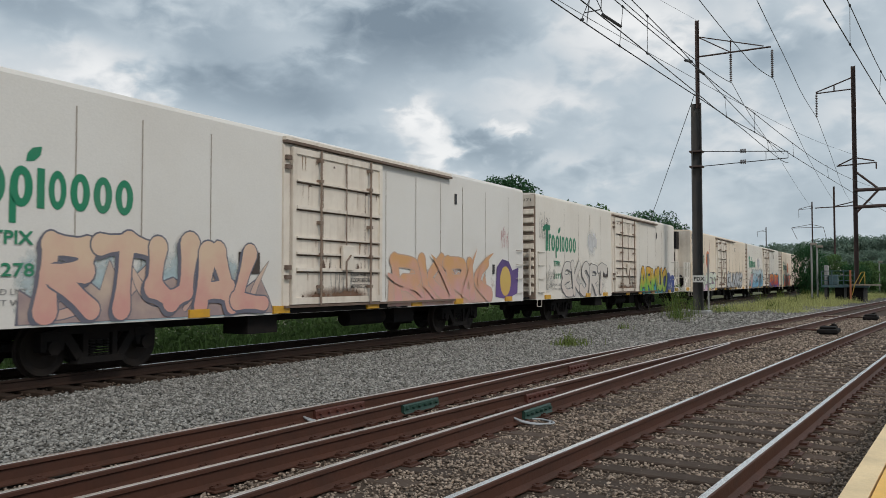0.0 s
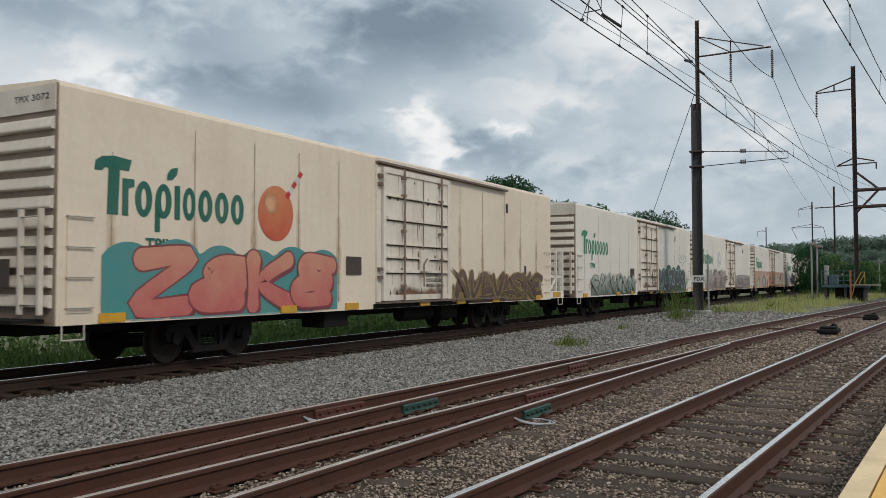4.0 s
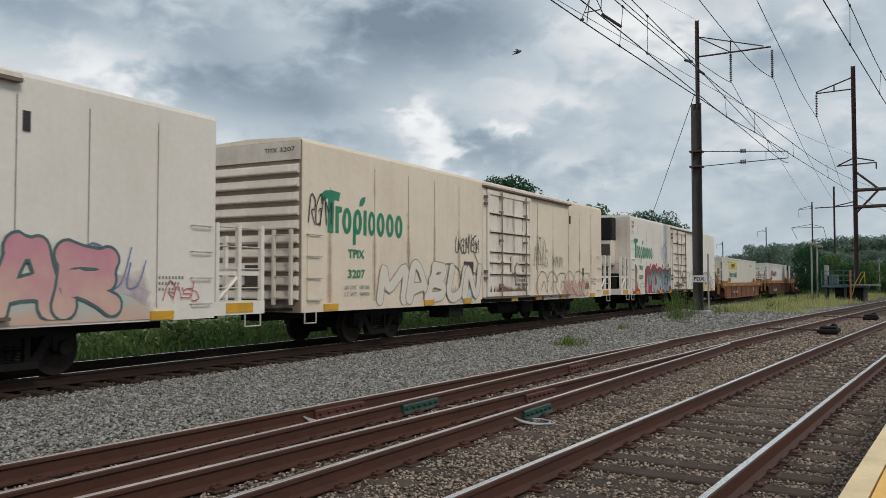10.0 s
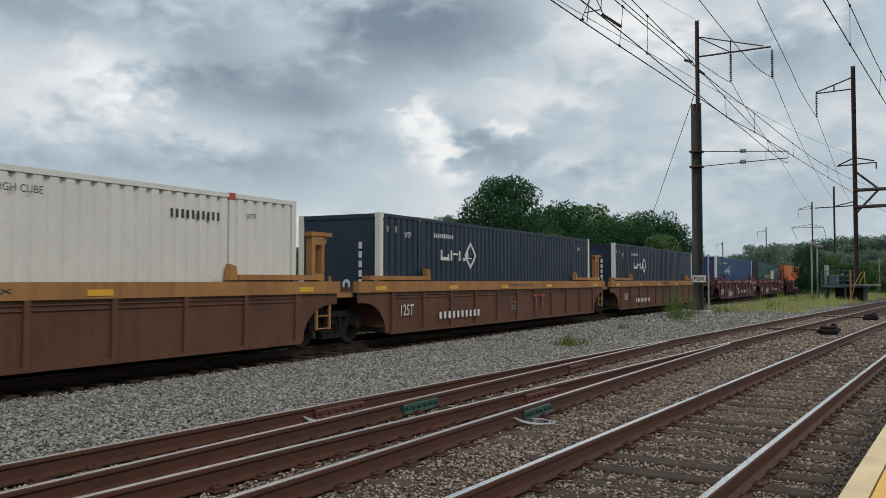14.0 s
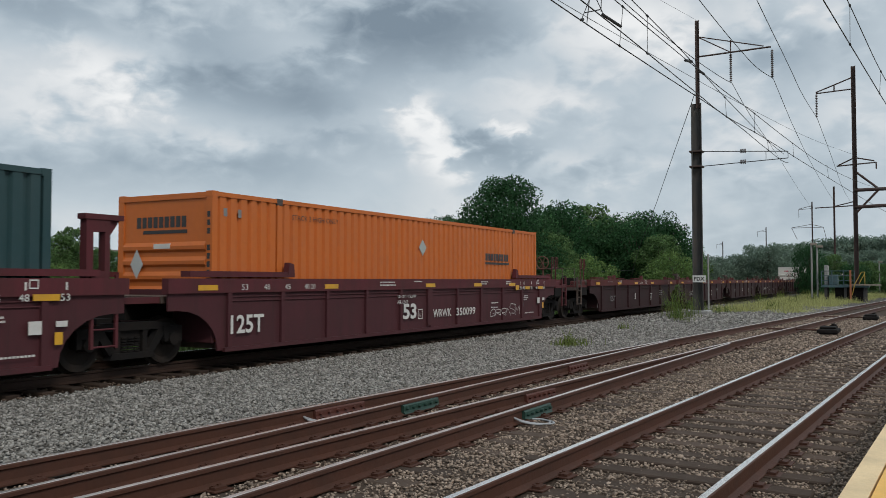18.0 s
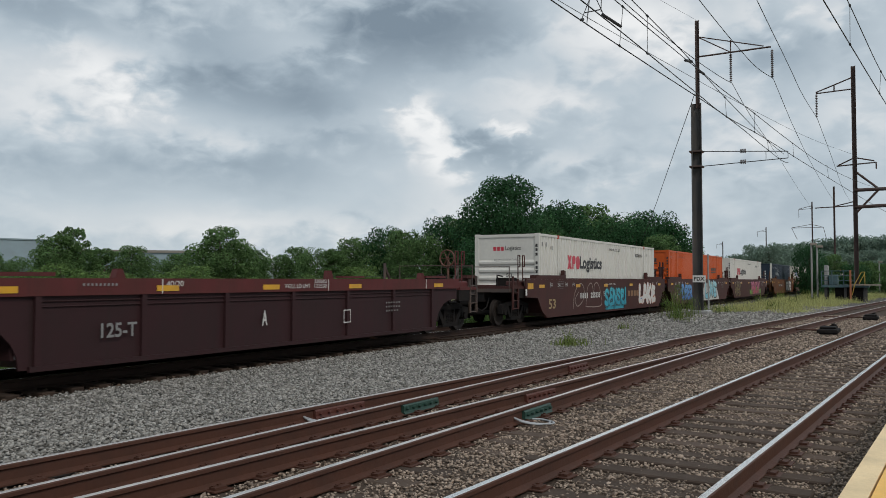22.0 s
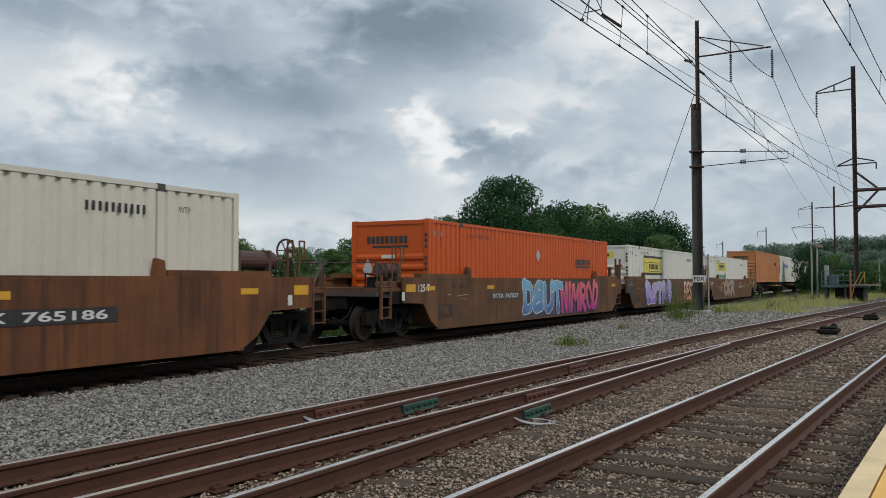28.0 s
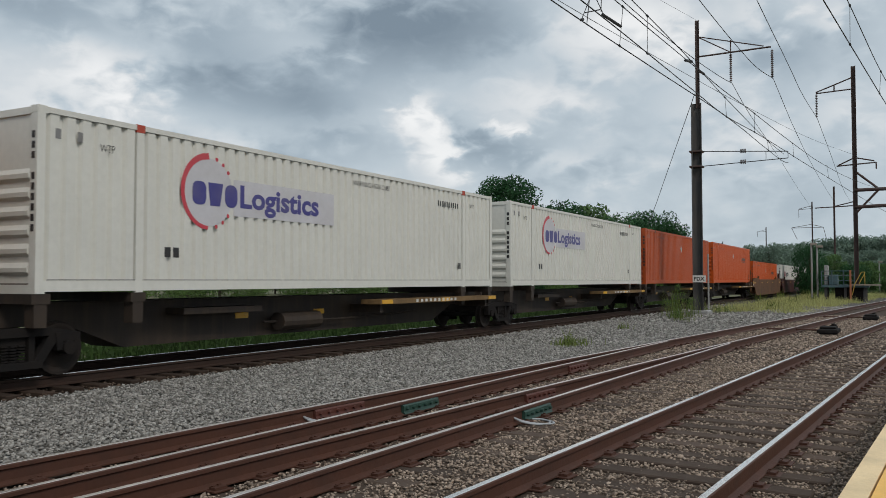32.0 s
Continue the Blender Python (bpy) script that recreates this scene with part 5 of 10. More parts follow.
c = reefer(189.95, WHITE, number="3320")
mist(c, 5.4, 7.2, 2.1, 3.9, (0.60, 0.61, 0.65), MISTY, 0.6, True)
scallops(c, 2.65, 8.7, 0.88, 2.27, 5, ink((0.46, 0.02, 0.04)), PD + 0.004, 91)
scallops(c, 2.72, 8.6, 0.88, 2.19, 5, ink((0.60, 0.58, 0.56)), PD + 0.002, 91)
shapes(c, "spray_patch", [[(7.7, 0.87), (10.3, 0.87), (10.2, 1.0), (8.9, 1.5), (8.3, 1.25)]], ink((0.035, 0.025, 0.028)), PD + 0.001)
throw_up(c, "MANIK", 2.9, 8.3, 0.9, 2.08, (0.034, 0.034, 0.038), (0.024, 0.024, 0.028), (0.022, 0.022, 0.026), 91, PD, 0.03, 0.07, None, 0.06, 0.0, 0.40)
throw_up(c, "RUKOTEM", 12.7, 18.8, 0.9, 1.98, PALE, (0.60, 0.56, 0.51), (0.07, 0.07, 0.075), 92, PD, 0.022, 0.065, None, 0.04, -0.03, 0.30, False)
words(c, "CHUB", 12.75, 2.08, 0.75, 0.16, INK, PD, bold=0.03, lean=0.3, name="marker_tag")
words(c, "VILES", 14.7, 2.05, 0.75, 0.16, INK, PD, bold=0.02, lean=0.2, name="marker_tag")
words(c, "BASH", 16.2, 2.04, 0.75, 0.17, INK, PD, bold=0.03, lean=0.2, name="marker_tag")
scrawl(c, 0.5, 1.3, 3.4, 3.9, 4, INK, 93, PD, 0.018)
scrawl(c, 1.0, 1.9, 1.1, 2.1, 4, INK, 94, PD, 0.022)
scrawl(c, 18.9, 20.1, 1.1, 1.9, 4, INK, 95, PD, 0.03)
scrawl(c, 19.3, 20.0, 3.1, 3.5, 4, INK, 96, PD, 0.016)
scrawl(c, 19.5, 20.1, 2.6, 2.95, 4, INK, 97, PD, 0.016)

c = reefer(213.35, WHITE, number="3190")
mist(c, 5.4, 7.2, 2.1, 3.9, (0.60, 0.61, 0.65), MISTY, 0.6, True)
shapes(c, "spray_patch", [[(2.3, 0.88), (9.3, 0.88), (9.2, 1.1), (8.6, 1.45), (7.6, 1.3), (6.0, 1.25), (4.6, 1.35), (3.4, 1.25)]], fade_ink((0.035, 0.075, 0.06), (0.025, 0.055, 0.045), 0.9, 1.4), PD + 0.002)
throw_up(c, "MAKE", 3.3, 8.4, 0.9, 2.2, (0.050, 0.045, 0.20), (0.028, 0.065, 0.052), (0.50, 0.42, 0.24), 101, PD, 0.025, 0.06, (0.34, 0.33, 0.46), 0.10, 0.0, 0.42)
mist(c, 1.6, 4.2, 0.85, 1.9, (0.34, 0.46, 0.46), MISTY, 0.9)
mist(c, 12.6, 20.0, 0.85, 2.1, (0.50, 0.42, 0.44), MISTY, 1.0)
throw_up(c, "LUNAR", 12.7, 18.2, 0.95, 2.15, (0.52, 0.22, 0.28), (0.58, 0.40, 0.32), (0.06, 0.12, 0.12), 102, PD, 0.05, 0.06, (0.30, 0.54, 0.52), 0.02, 0.0, 0.36, False)
shapes(c, "spray_patch", [[(15.6, 0.87), (19.2, 0.87), (18.5, 1.25), (17.9, 1.4), (17.4, 1.2), (16.4, 1.25)]], fade_ink((0.36, 0.54, 0.52), (0.56, 0.36, 0.28), 0.85, 1.4), PD - 0.004)
scrawl(c, 17.3, 18.7, 1.4, 2.0, 3, ink((0.16, 0.20, 0.36)), 103, PD, 0.05)
scrawl(c, 19.2, 20.0, 1.2, 1.5, 3, ink((0.5, 0.1, 0.1)), 104, PD, 0.03)

c = reefer(236.4, CREAM, number="3207")
throw_up(c, "MABUN", 3.0, 8.6, 0.9, 2.0, (0.68, 0.62, 0.53), (0.64, 0.58, 0.50), (0.30, 0.27, 0.24), 111, PD, 0.016, 0.065, None, 0.14, 0.0, 0.28)
mist(c, 6.6, 8.7, 0.85, 1.8, (0.44, 0.56, 0.52), MISTY, 0.8)
mist(c, 15.2, 19.2, 0.85, 2.0, (0.56, 0.34, 0.30), MISTY, 0.6)
scribble(c, 13.2, 18.9, 0.9, 1.85, 6, 112, 0.024, ink((0.13, 0.10, 0.085)), PD)
scrawl(c, 0.2, 1.0, 2.8, 3.4, 3, INK, 113, PD, 0.05)
scrawl(c, 7.0, 8.5, 2.35, 2.9, 6, INK, 114, PD, 0.045)
loops(c, [[(8.2, 2.35), (8.45, 2.1), (8.75, 1.7)], [(5.6, 1.2), (6.3, 1.95), (7.2, 1.85), (7.4, 1.2)], [(7.7, 1.0), (8.0, 1.75), (8.6, 1.6)]], 0.035, GREY_INK, PD)
scrawl(c, 12.9, 14.1, 2.0, 2.95, 4, INK, 115, PD, 0.035)
scrawl(c, 14.6, 15.7, 2.05, 2.5, 4, INK, 116, PD, 0.03)

c = reefer(261.3, WHITE, unit=True, number="3279")
mist(c, 5.4, 7.2, 2.1, 3.9, (0.60, 0.61, 0.65), MISTY, 0.6, True)
scallops(c, 2.5, 8.2, 0.86, 2.32, 5, ink((0.42, 0.022, 0.04)), PD + 0.002, 121)
throw_up(c, "MONGA", 2.8, 7.9, 0.88, 2.15, (0.085, 0.125, 0.105), (0.40, 0.46, 0.50), (0.02, 0.024, 0.028), 121, PD, 0.03, 0.06, (0.44, 0.5, 0.5), 0.02, 0.0, 0.38, False)
shapes(c, "spray_drops", [oval(3.5 + k * 1.25, 2.28 + 0.06 * (k % 2), 0.09, 0.10, 10) for k in range(4)], ink(RED), PD - 0.002, fan=0.00004)
figure = shapes(c, "spray_patch", [[(0.32, 1.0), (0.7, 0.9), (1.1, 0.92), (1.15, 1.25), (0.98, 1.6), (1.1, 2.05), (0.85, 2.3), (0.5, 2.3), (0.3, 2.0), (0.22, 1.5)]], fade_ink((0.14, 0.08, 0.05), (0.34, 0.20, 0.13), 0.9, 2.4), PD)
shapes(figure, "spray_fill", [[(0.25, 0.88), (1.6, 0.86), (1.5, 1.05), (0.9, 1.2), (0.4, 1.22)]], ink((0.42, 0.04, 0.04)), PD - 0.002)
loops(c, [[(11.35, 1.3), (11.65, 1.8), (12.15, 2.0), (12.45, 1.75), (12.25, 1.2), (11.75, 0.95)], [(12.45, 1.7), (12.95, 2.05), (13.25, 2.0), (13.20, 1.5), (12.75, 0.95)], [(13.35, 1.45), (13.45, 2.0), (13.80, 2.1), (14.05, 1.85), (13.75, 1.3), (13.65, 1.15)],
          [(13.85, 1.5), (14.45, 1.45), (14.65, 1.2), (14.55, 0.95), (14.25, 0.86)]], 0.035, INK, PD)
words(c, "EP", 13.55, 1.75, 0.28, 0.17, INK, PD, bold=0.0, name="marker_tag")
scrawl(c, 14.6, 15.5, 1.25, 1.7, 4, INK, 126, PD, 0.022)
rim = [(15.7 + (a - 16.35) * 1.157, b) for a, b in ((16.35, 0.87), (16.4, 1.2), (16.45, 1.6), (16.7, 1.9), (16.95, 2.02), (17.2, 1.95), (17.5, 2.02), (17.8, 1.98), (18.05, 2.04), (18.15, 1.86), (18.35, 2.06), (18.75, 2.05), (18.9, 1.85), (19.3, 1.72), (19.65, 1.45), (19.85, 1.1), (19.85, 0.87))]
shapes(c, "spray_patch", [rim], fade_ink((0.52, 0.47, 0.48), (0.56, 0.52, 0.47), 0.9, 2.0), PD + 0.002)
mist(c, 15.9, 17.8, 0.9, 1.9, (0.62, 0.44, 0.12), PD + 0.001, 0.9)
mist(c, 17.6, 19.6, 0.9, 1.7, (0.62, 0.44, 0.12), PD + 0.001, 0.9)
loops(c, [rim], 0.05, INK, PD - 0.001)
loops(c, [[(18.75, 1.2), (18.7, 1.5), (18.95, 1.45), (19.05, 1.2)], [(16.75, 1.3), (16.8, 1.5), (17.05, 1.4)]], 0.04, INK, PD - 0.001)
part("data_panel", boxes((17.0, 17.6, PD - 0.01, PD - 0.003, 1.15, 1.5)), INK_WHITE, c)
shapes(c, "stencil_lines", [rect(17.07, 17.29, 1.24, 1.42), rect(17.32, 17.53, 1.24, 1.42)], INK, PD - 0.012)


# ---------------------------------------------------------------- containers
C_LEN, C_HALF, C_TALL = 16.154, 1.295, 2.896


def paint(name, col, rust=0.3, rough=0.5):
    return surface(name, col, rough, grime=rust, dirt=tuple(0.45 * c + 0.06 for c in col), scale=0.8, streak=rust * 0.5, fine=9, bump=0.05, gloss=0.3)


P_CREAM_BOX = paint("container_cream", (0.60, 0.57, 0.50), 0.25)
P_WHITE_BOX = paint("container_white", (0.60, 0.585, 0.545), 0.22)
P_RING_BOX = paint("container_bright_white", (0.63, 0.625, 0.58), 0.18)
P_NAVY = paint("container_navy", (0.011, 0.023, 0.042), 0.2, 0.45)
P_BLUE = paint("container_blue", (0.014, 0.045, 0.125), 0.2, 0.45)
P_GREEN = paint("container_green", (0.022, 0.058, 0.064), 0.3, 0.45)
P_ORANGE = paint("container_orange", (0.50, 0.080, 0.008), 0.15, 0.45)
P_PALE_ORANGE = paint("container_faded_orange", (0.52, 0.135, 0.025), 0.25, 0.5)
P_TAN_ORANGE = paint("container_sunburnt_orange", (0.46, 0.185, 0.07), 0.35, 0.55)
P_DEEP_ORANGE = paint("container_deep_orange", (0.40, 0.07, 0.014), 0.3, 0.5)
P_POST_WHITE = paint("post_white", (0.60, 0.58, 0.53), 0.25)
CASTING = surface("corner_casting", (0.06, 0.05, 0.045), 0.6, grime=0.4, dirt=(0.12, 0.06, 0.03), scale=6)
RED_CASTING = surface("red_casting", (0.40, 0.06, 0.035), 0.6, grime=0.4, scale=6)
BROWN_STAIN = surface("rust_stain", (0.20, 0.12, 0.065), 0.8, grime=0.6, dirt=(0.45, 0.40, 0.33), scale=2.5, streak=0.5)


def corrugated(x0, x1, z0, z1, y, depth=0.058, pitch=0.285):
    """A steel side wall folded into upright ribs; the outer crests lie at y."""
    bm = bmesh.new()
    n = max(1, round((x1 - x0) / pitch))
    p = (x1 - x0) / n
    line = []
    for i in range(n):
        a = x0 + i * p
        line += [(a, 1), (a + p * 0.20, 1), (a + p * 0.33, 0), (a + p * 0.87, 0)]
    line.append((x1, 1))
    s = 1 if y < 0 else -1
    lo = [bm.verts.new((a, y + s * depth * k, z0)) for a, k in line]
    hi = [bm.verts.new((a, y + s * depth * k, z1)) for a, k in line]
    for i in range(len(line) - 1):
        bm.faces.new((lo[i], lo[i + 1], hi[i + 1], hi[i]))
    bmesh.ops.recalc_face_normals(bm, faces=bm.faces[:])
    return bm


def container(u, z, mat, label, posts=None, casting=None, end_ribs=True, sheet_side=False, stain=False, owner_group="containers of the freight train"):
    """A 53-foot box, left end at its origin: corrugated sides, roof, ends, posts, rails, castings. z: its bottom over the rails."""
    posts, casting = posts or mat, casting or CASTING
    ob = on_rails(thing("shipping_container", label, "shipping container", owner_group), u)
    ob.location.z = z
    H, T, L = C_HALF, C_TALL, C_LEN
    f = 1.98              # the inner lifting posts stand where a 40-foot box would end
    for s in (-1, 1):
        for k, (a, b) in enumerate(((0.14, f - 0.08), (f + 0.08, L - f - 0.08), (L - f + 0.08, L - 0.14))):
            piece("side_panel", "side_panel_%d_%d_%s" % (s, k, sheet_side), lambda: corrugated(a, b, 0.20, T - 0.10, s * (H - 0.02), 0.012 if sheet_side else 0.058, 0.31 if sheet_side else 0.285), mat, ob)
        for a in (f, L - f):
            piece("lifting_post", "lifting_post", lambda: boxes((-0.08, 0.08, -0.03, 0.03, 0.0, T - 0.14)), posts if posts is not P_POST_WHITE else mat, ob, (a, s * (H - 0.032), 0))
            piece("lifting_casting", "lifting_casting", lambda: boxes((-0.09, 0.09, -0.05, 0.05, T - 0.138, T - 0.002)), casting, ob, (a, s * (H - 0.048), 0))
        piece("top_rail", "top_rail", lambda: boxes((0.12, L - 0.12, -0.03, 0.03, T - 0.10, T - 0.012)), mat, ob, (0, s * (H - 0.034), 0))
        piece("bottom_rail", "bottom_rail", lambda: boxes((0.12, L - 0.12, -0.035, 0.035, 0.03, 0.20)), mat, ob, (0, s * (H - 0.039), 0))
        for a in (0.0, L):
            d = 0.07 if a == 0 else -0.07
            piece("corner_post", "corner_post", lambda: boxes((-0.07, 0.07, -0.08, 0.08, 0.11, T - 0.11)), posts, ob, (a + d, s * (H - 0.08), 0))
            for zz in (0.0, T - 0.118):
                piece("corner_casting", "corner_casting", lambda: boxes((-0.085, 0.085, -0.085, 0.085, 0.0, 0.118)), posts, ob, (a + (0.085 if a == 0 else -0.085), s * (H - 0.085), zz))
    piece("roof", "container_roof", lambda: boxes((0.02, L - 0.02, -H + 0.066, H - 0.066, T - 0.05, T - 0.02)), mat, ob)
    piece("floor", "container_floor", lambda: boxes((0.02, L - 0.02, -H + 0.076, H - 0.076, 0.04, 0.16)), CASTING, ob)
    end = piece("end_panel", "container_end", lambda: boxes((0.03, 0.07, -H + 0.162, H - 0.162, 0.12, T - 0.12)), mat, ob)
    piece("end_panel", "container_end_far", lambda: boxes((L - 0.07, L - 0.03, -H + 0.162, H - 0.162, 0.12, T - 0.12)), mat, ob)
    piece("end_sill", "end_sill", lambda: boxes((0.0, 0.029, -H + 0.172, H - 0.172, 0.0, 0.14)), mat, end)
    piece("end_header", "end_header", lambda: boxes((0.0, 0.029, -H + 0.172, H - 0.172, T - 0.13, T - 0.02)), mat, end)
    if end_ribs:
        for i in range(6):
            piece("end_rib", "container_end_rib", lambda: prism([(0.029, 0.0), (-0.015, 0.05), (-0.02, 0.12), (0.029, 0.20)], -H + 0.175, H - 0.175), mat, end, (0, 0, 0.28 + i * 0.29))
    if stain:
        shapes(end, "rust_patch", [[(0.30, 0.25), (0.75, 0.3), (1.05, 0.9), (0.85, 1.6), (0.62, 1.9), (0.40, 1.2)]], BROWN_STAIN, -0.023, "end", label="brown rust stain")
    # small stencils that every box carries
    d = -H + 0.016
    for a in (0.32, 0.72):
        shapes(ob, "stencil", [rect(a, a + 0.10, 2.42, 2.58)], GREY_INK, d)
    return ob


LIGHT = INK_WHITE


def stencils(ob, mat, text="WARNING HIGH CUBE", x=8.4):
    d = -C_HALF + 0.016
    words(ob, "WTP", 1.15, 2.32, 0.30, 0.13, mat, d, bold=0.0)
    words(ob, text, x, 2.50, 1.65, 0.12, mat, d, bold=0.0)
    shapes(ob, "number_bars", bars(12.6, 13.9, 2.32, 2.48, 10), mat, d)
    words(ob, "WTP", 14.6, 2.40, 0.28, 0.12, mat, d, bold=0.0)


def end_number(ob, mat):
    """The upright row of number bars on a corner post."""
    shapes(ob, "number_bars", [rect(C_HALF - 0.13, C_HALF - 0.05, 0.95 + 0.16 * k, 1.06 + 0.16 * k) for k in range(10) if k != 6], mat, -0.004, "end")


def cream_box(u, z=0.35, word=True, stain=False, framed=False, low=0.0, mat=None):
    ob = container(u, z, mat or P_CREAM_BOX, "cream white corrugated container with a yellow sign panel", stain=stain)
    d = -C_HALF + 0.016
    x0, z0 = (2.65, 2.0 - low) if not framed else (2.85, 1.57)
    if framed:
        shapes(ob, "sign_border", [rect(x0 - 0.1, x0 + 3.7, z0 - 0.12, z0 + 0.88)], INK, d)
        d -= 0.003
    sign = shapes(ob, "sign_panel", [rect(x0, x0 + (3.6 if framed else 3.7), z0, z0 + (0.76 if framed else 0.60))], ink((0.68, 0.56, 0.05), 0.4), d, label="yellow sign panel")
    shapes(sign, "sign_lettering", bars(x0 + 0.95, x0 + 2.85, z0 + 0.18, z0 + 0.45, 7, 0.24), INK, d - 0.003)
    shapes(sign, "sign_scroll", stroke([(x0 + 0.06, z0 + 0.54), (x0 + 0.6, z0 + 0.48), (x0 + 0.40, z0 + 0.30), (x0 + 0.9, z0 + 0.08), (x0 + 2.8, z0 + 0.07), (x0 + 3.5, z0 + 0.05)], 0.03)
           + stroke([(x0 + 0.8, z0 + 0.54), (x0 + 3.0, z0 + 0.53), (x0 + 3.25, z0 + 0.3), (x0 + 3.55, z0 + 0.2)], 0.03), INK, d - 0.0035, fan=0.00004)
    if word:
        words(ob, "Intermodal", 2.89, 1.39 - low, 3.24, 0.47, ink((0.012, 0.17, 0.085), 0.4), -C_HALF + 0.016, bold=0.035, name="green_lettering")
    stencils(ob, INK, "STACK LIMIT 3 HIGH", 2.15)
    shapes(ob, "sign_panel", [rect(-0.75, 0.55, 2.26, 2.56)], ink((0.68, 0.56, 0.05), 0.4), 0.028 - 0.004, "end")
    shapes(ob, "sign_lettering", bars(-0.5, 0.35, 2.34, 2.48, 7, 0.25), INK, 0.021, "end")
    if word:
        words(ob, "Intermodal", -0.6, 2.06, 0.95, 0.15, INK, -0.022, "end", bold=0.0)
    end_number(ob, INK)
    return ob


def white_box(u, z=0.35, red=True):
    ob = container(u, z, P_WHITE_BOX, "white corrugated container with red and black word mark", casting=RED_CASTING)
    d = -C_HALF + 0.016
    col = ink((0.50, 0.02, 0.05), 0.4)
    x, b, top = 3.0, 1.62, 2.16
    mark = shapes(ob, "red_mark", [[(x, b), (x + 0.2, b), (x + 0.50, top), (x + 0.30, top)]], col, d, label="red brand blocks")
    shapes(mark, "red_block", [[(x + 0.30, b), (x + 0.50, b), (x + 0.2, top), (x, top)]], col, d - 0.003)
    shapes(mark, "red_block", [round_rect(x + 0.56, x + 0.94, b + 0.2, top, 0.12)], col, d)
    shapes(mark, "red_block", [rect(x + 0.56, x + 0.70, b, b + 0.3)], col, d - 0.003)
    shapes(mark, "red_block", [round_rect(x + 1.0, x + 1.44, b, top, 0.18)], col, d)
    words(ob, "Logistics", 4.45, 1.50, 2.87, 0.66, INK, d, bold=0.035, name="black_lettering")
    words(ob, "Logistics", -0.05, 2.24, 0.62, 0.20, INK, 0.024, "end", bold=0.01)
    shapes(ob, "red_mark", bars(-0.54, -0.08, 2.27, 2.42, 3, 0.2), col, 0.024, "end")
    words(ob, "WARNING HIGH CUBE", -0.5, 1.88, 0.95, 0.09, GREY_INK, -0.022, "end", bold=0.0)
    words(ob, "53", 0.0, 1.30, 0.24, 0.13, INK, -0.022, "end", bold=0.0)
    stencils(ob, INK)
    end_number(ob, INK)
    shapes(ob, "placard", [[(13.72, 0.80), (13.99, 1.02), (13.72, 1.24), (13.45, 1.02)]], ink((0.50, 0.50, 0.48)), d)
    return ob


def navy_box(u, z=0.35, mat=None, big=1.0):
    ob = container(u, z, mat or P_NAVY, "dark navy blue corrugated container with white posts and mark", posts=P_POST_WHITE, end_ribs=False)
    d = -C_HALF + 0.016
    x, b, h = 3.19, 1.75, 0.30
    s = [rect(x, x + 0.10, b + 0.1, b + h), rect(x, x + 0.52, b, b + 0.098), rect(x + 0.42, x + 0.52, b + 0.1, b + h * 0.6), rect(x + 0.60, x + 0.70, b, b + h), rect(x + 1.12, x + 1.22, b, b + h), rect(x + 1.62, x + 1.74, b + h * 0.35, b + h), rect(x + 1.36, x + 1.98, b + h * 0.25, b + h * 0.34)]
    s += [rect(x + 0.76, x + 1.06, b + h * 0.55, b + h * 0.75), [(x + 1.36, b), (x + 1.5, b), (x + 1.62, b + h * 0.24), (x + 1.46, b + h * 0.24)]]
    shapes(ob, "white_mark", s, LIGHT, d, label="white brand mark", fan=0.0001)
    c = (5.07, 1.93)
    ring = []
    for k in range(8):
        a = k * math.tau / 8
        r = (0.62, 0.44)[k % 2]
        p = (c[0] + 0.27 * math.cos(a) * (1.25 if k % 2 == 0 else 0.95), c[1] + 0.31 * math.sin(a) * (1.15 if k % 2 == 0 else 0.85))
        q = (c[0] + 0.27 * math.cos(a + math.tau / 8) * (1.25 if k % 2 else 0.95), c[1] + 0.31 * math.sin(a + math.tau / 8) * (1.15 if k % 2 else 0.85))
        ring += stroke([p, q], 0.085)
    shapes(ob, "white_diamond", ring, LIGHT, d - 0.002, fan=0.0001)
    shapes(ob, "number_bars", bars(2.8, 4.0, 2.38, 2.50, 10), LIGHT, d)
    words(ob, "WTP", 1.2, 2.30, 0.34, 0.16, LIGHT, d, bold=0.0)
    words(ob, "WTP", 14.7, 2.36, 0.30, 0.14, LIGHT, d, bold=0.0)
    shapes(ob, "white_mark", bars(-0.55, 0.05, 0.98, 1.14, 4, 0.4) + ring_block(0.12, 0.36, 0.90, 1.20, 0.07), LIGHT, 0.026, "end")
    shapes(ob, "number_bars", [rect(0.62, 0.72, 0.55 + 0.24 * k, 0.72 + 0.24 * k) for k in range(7)], LIGHT, 0.026, "end")
    return ob


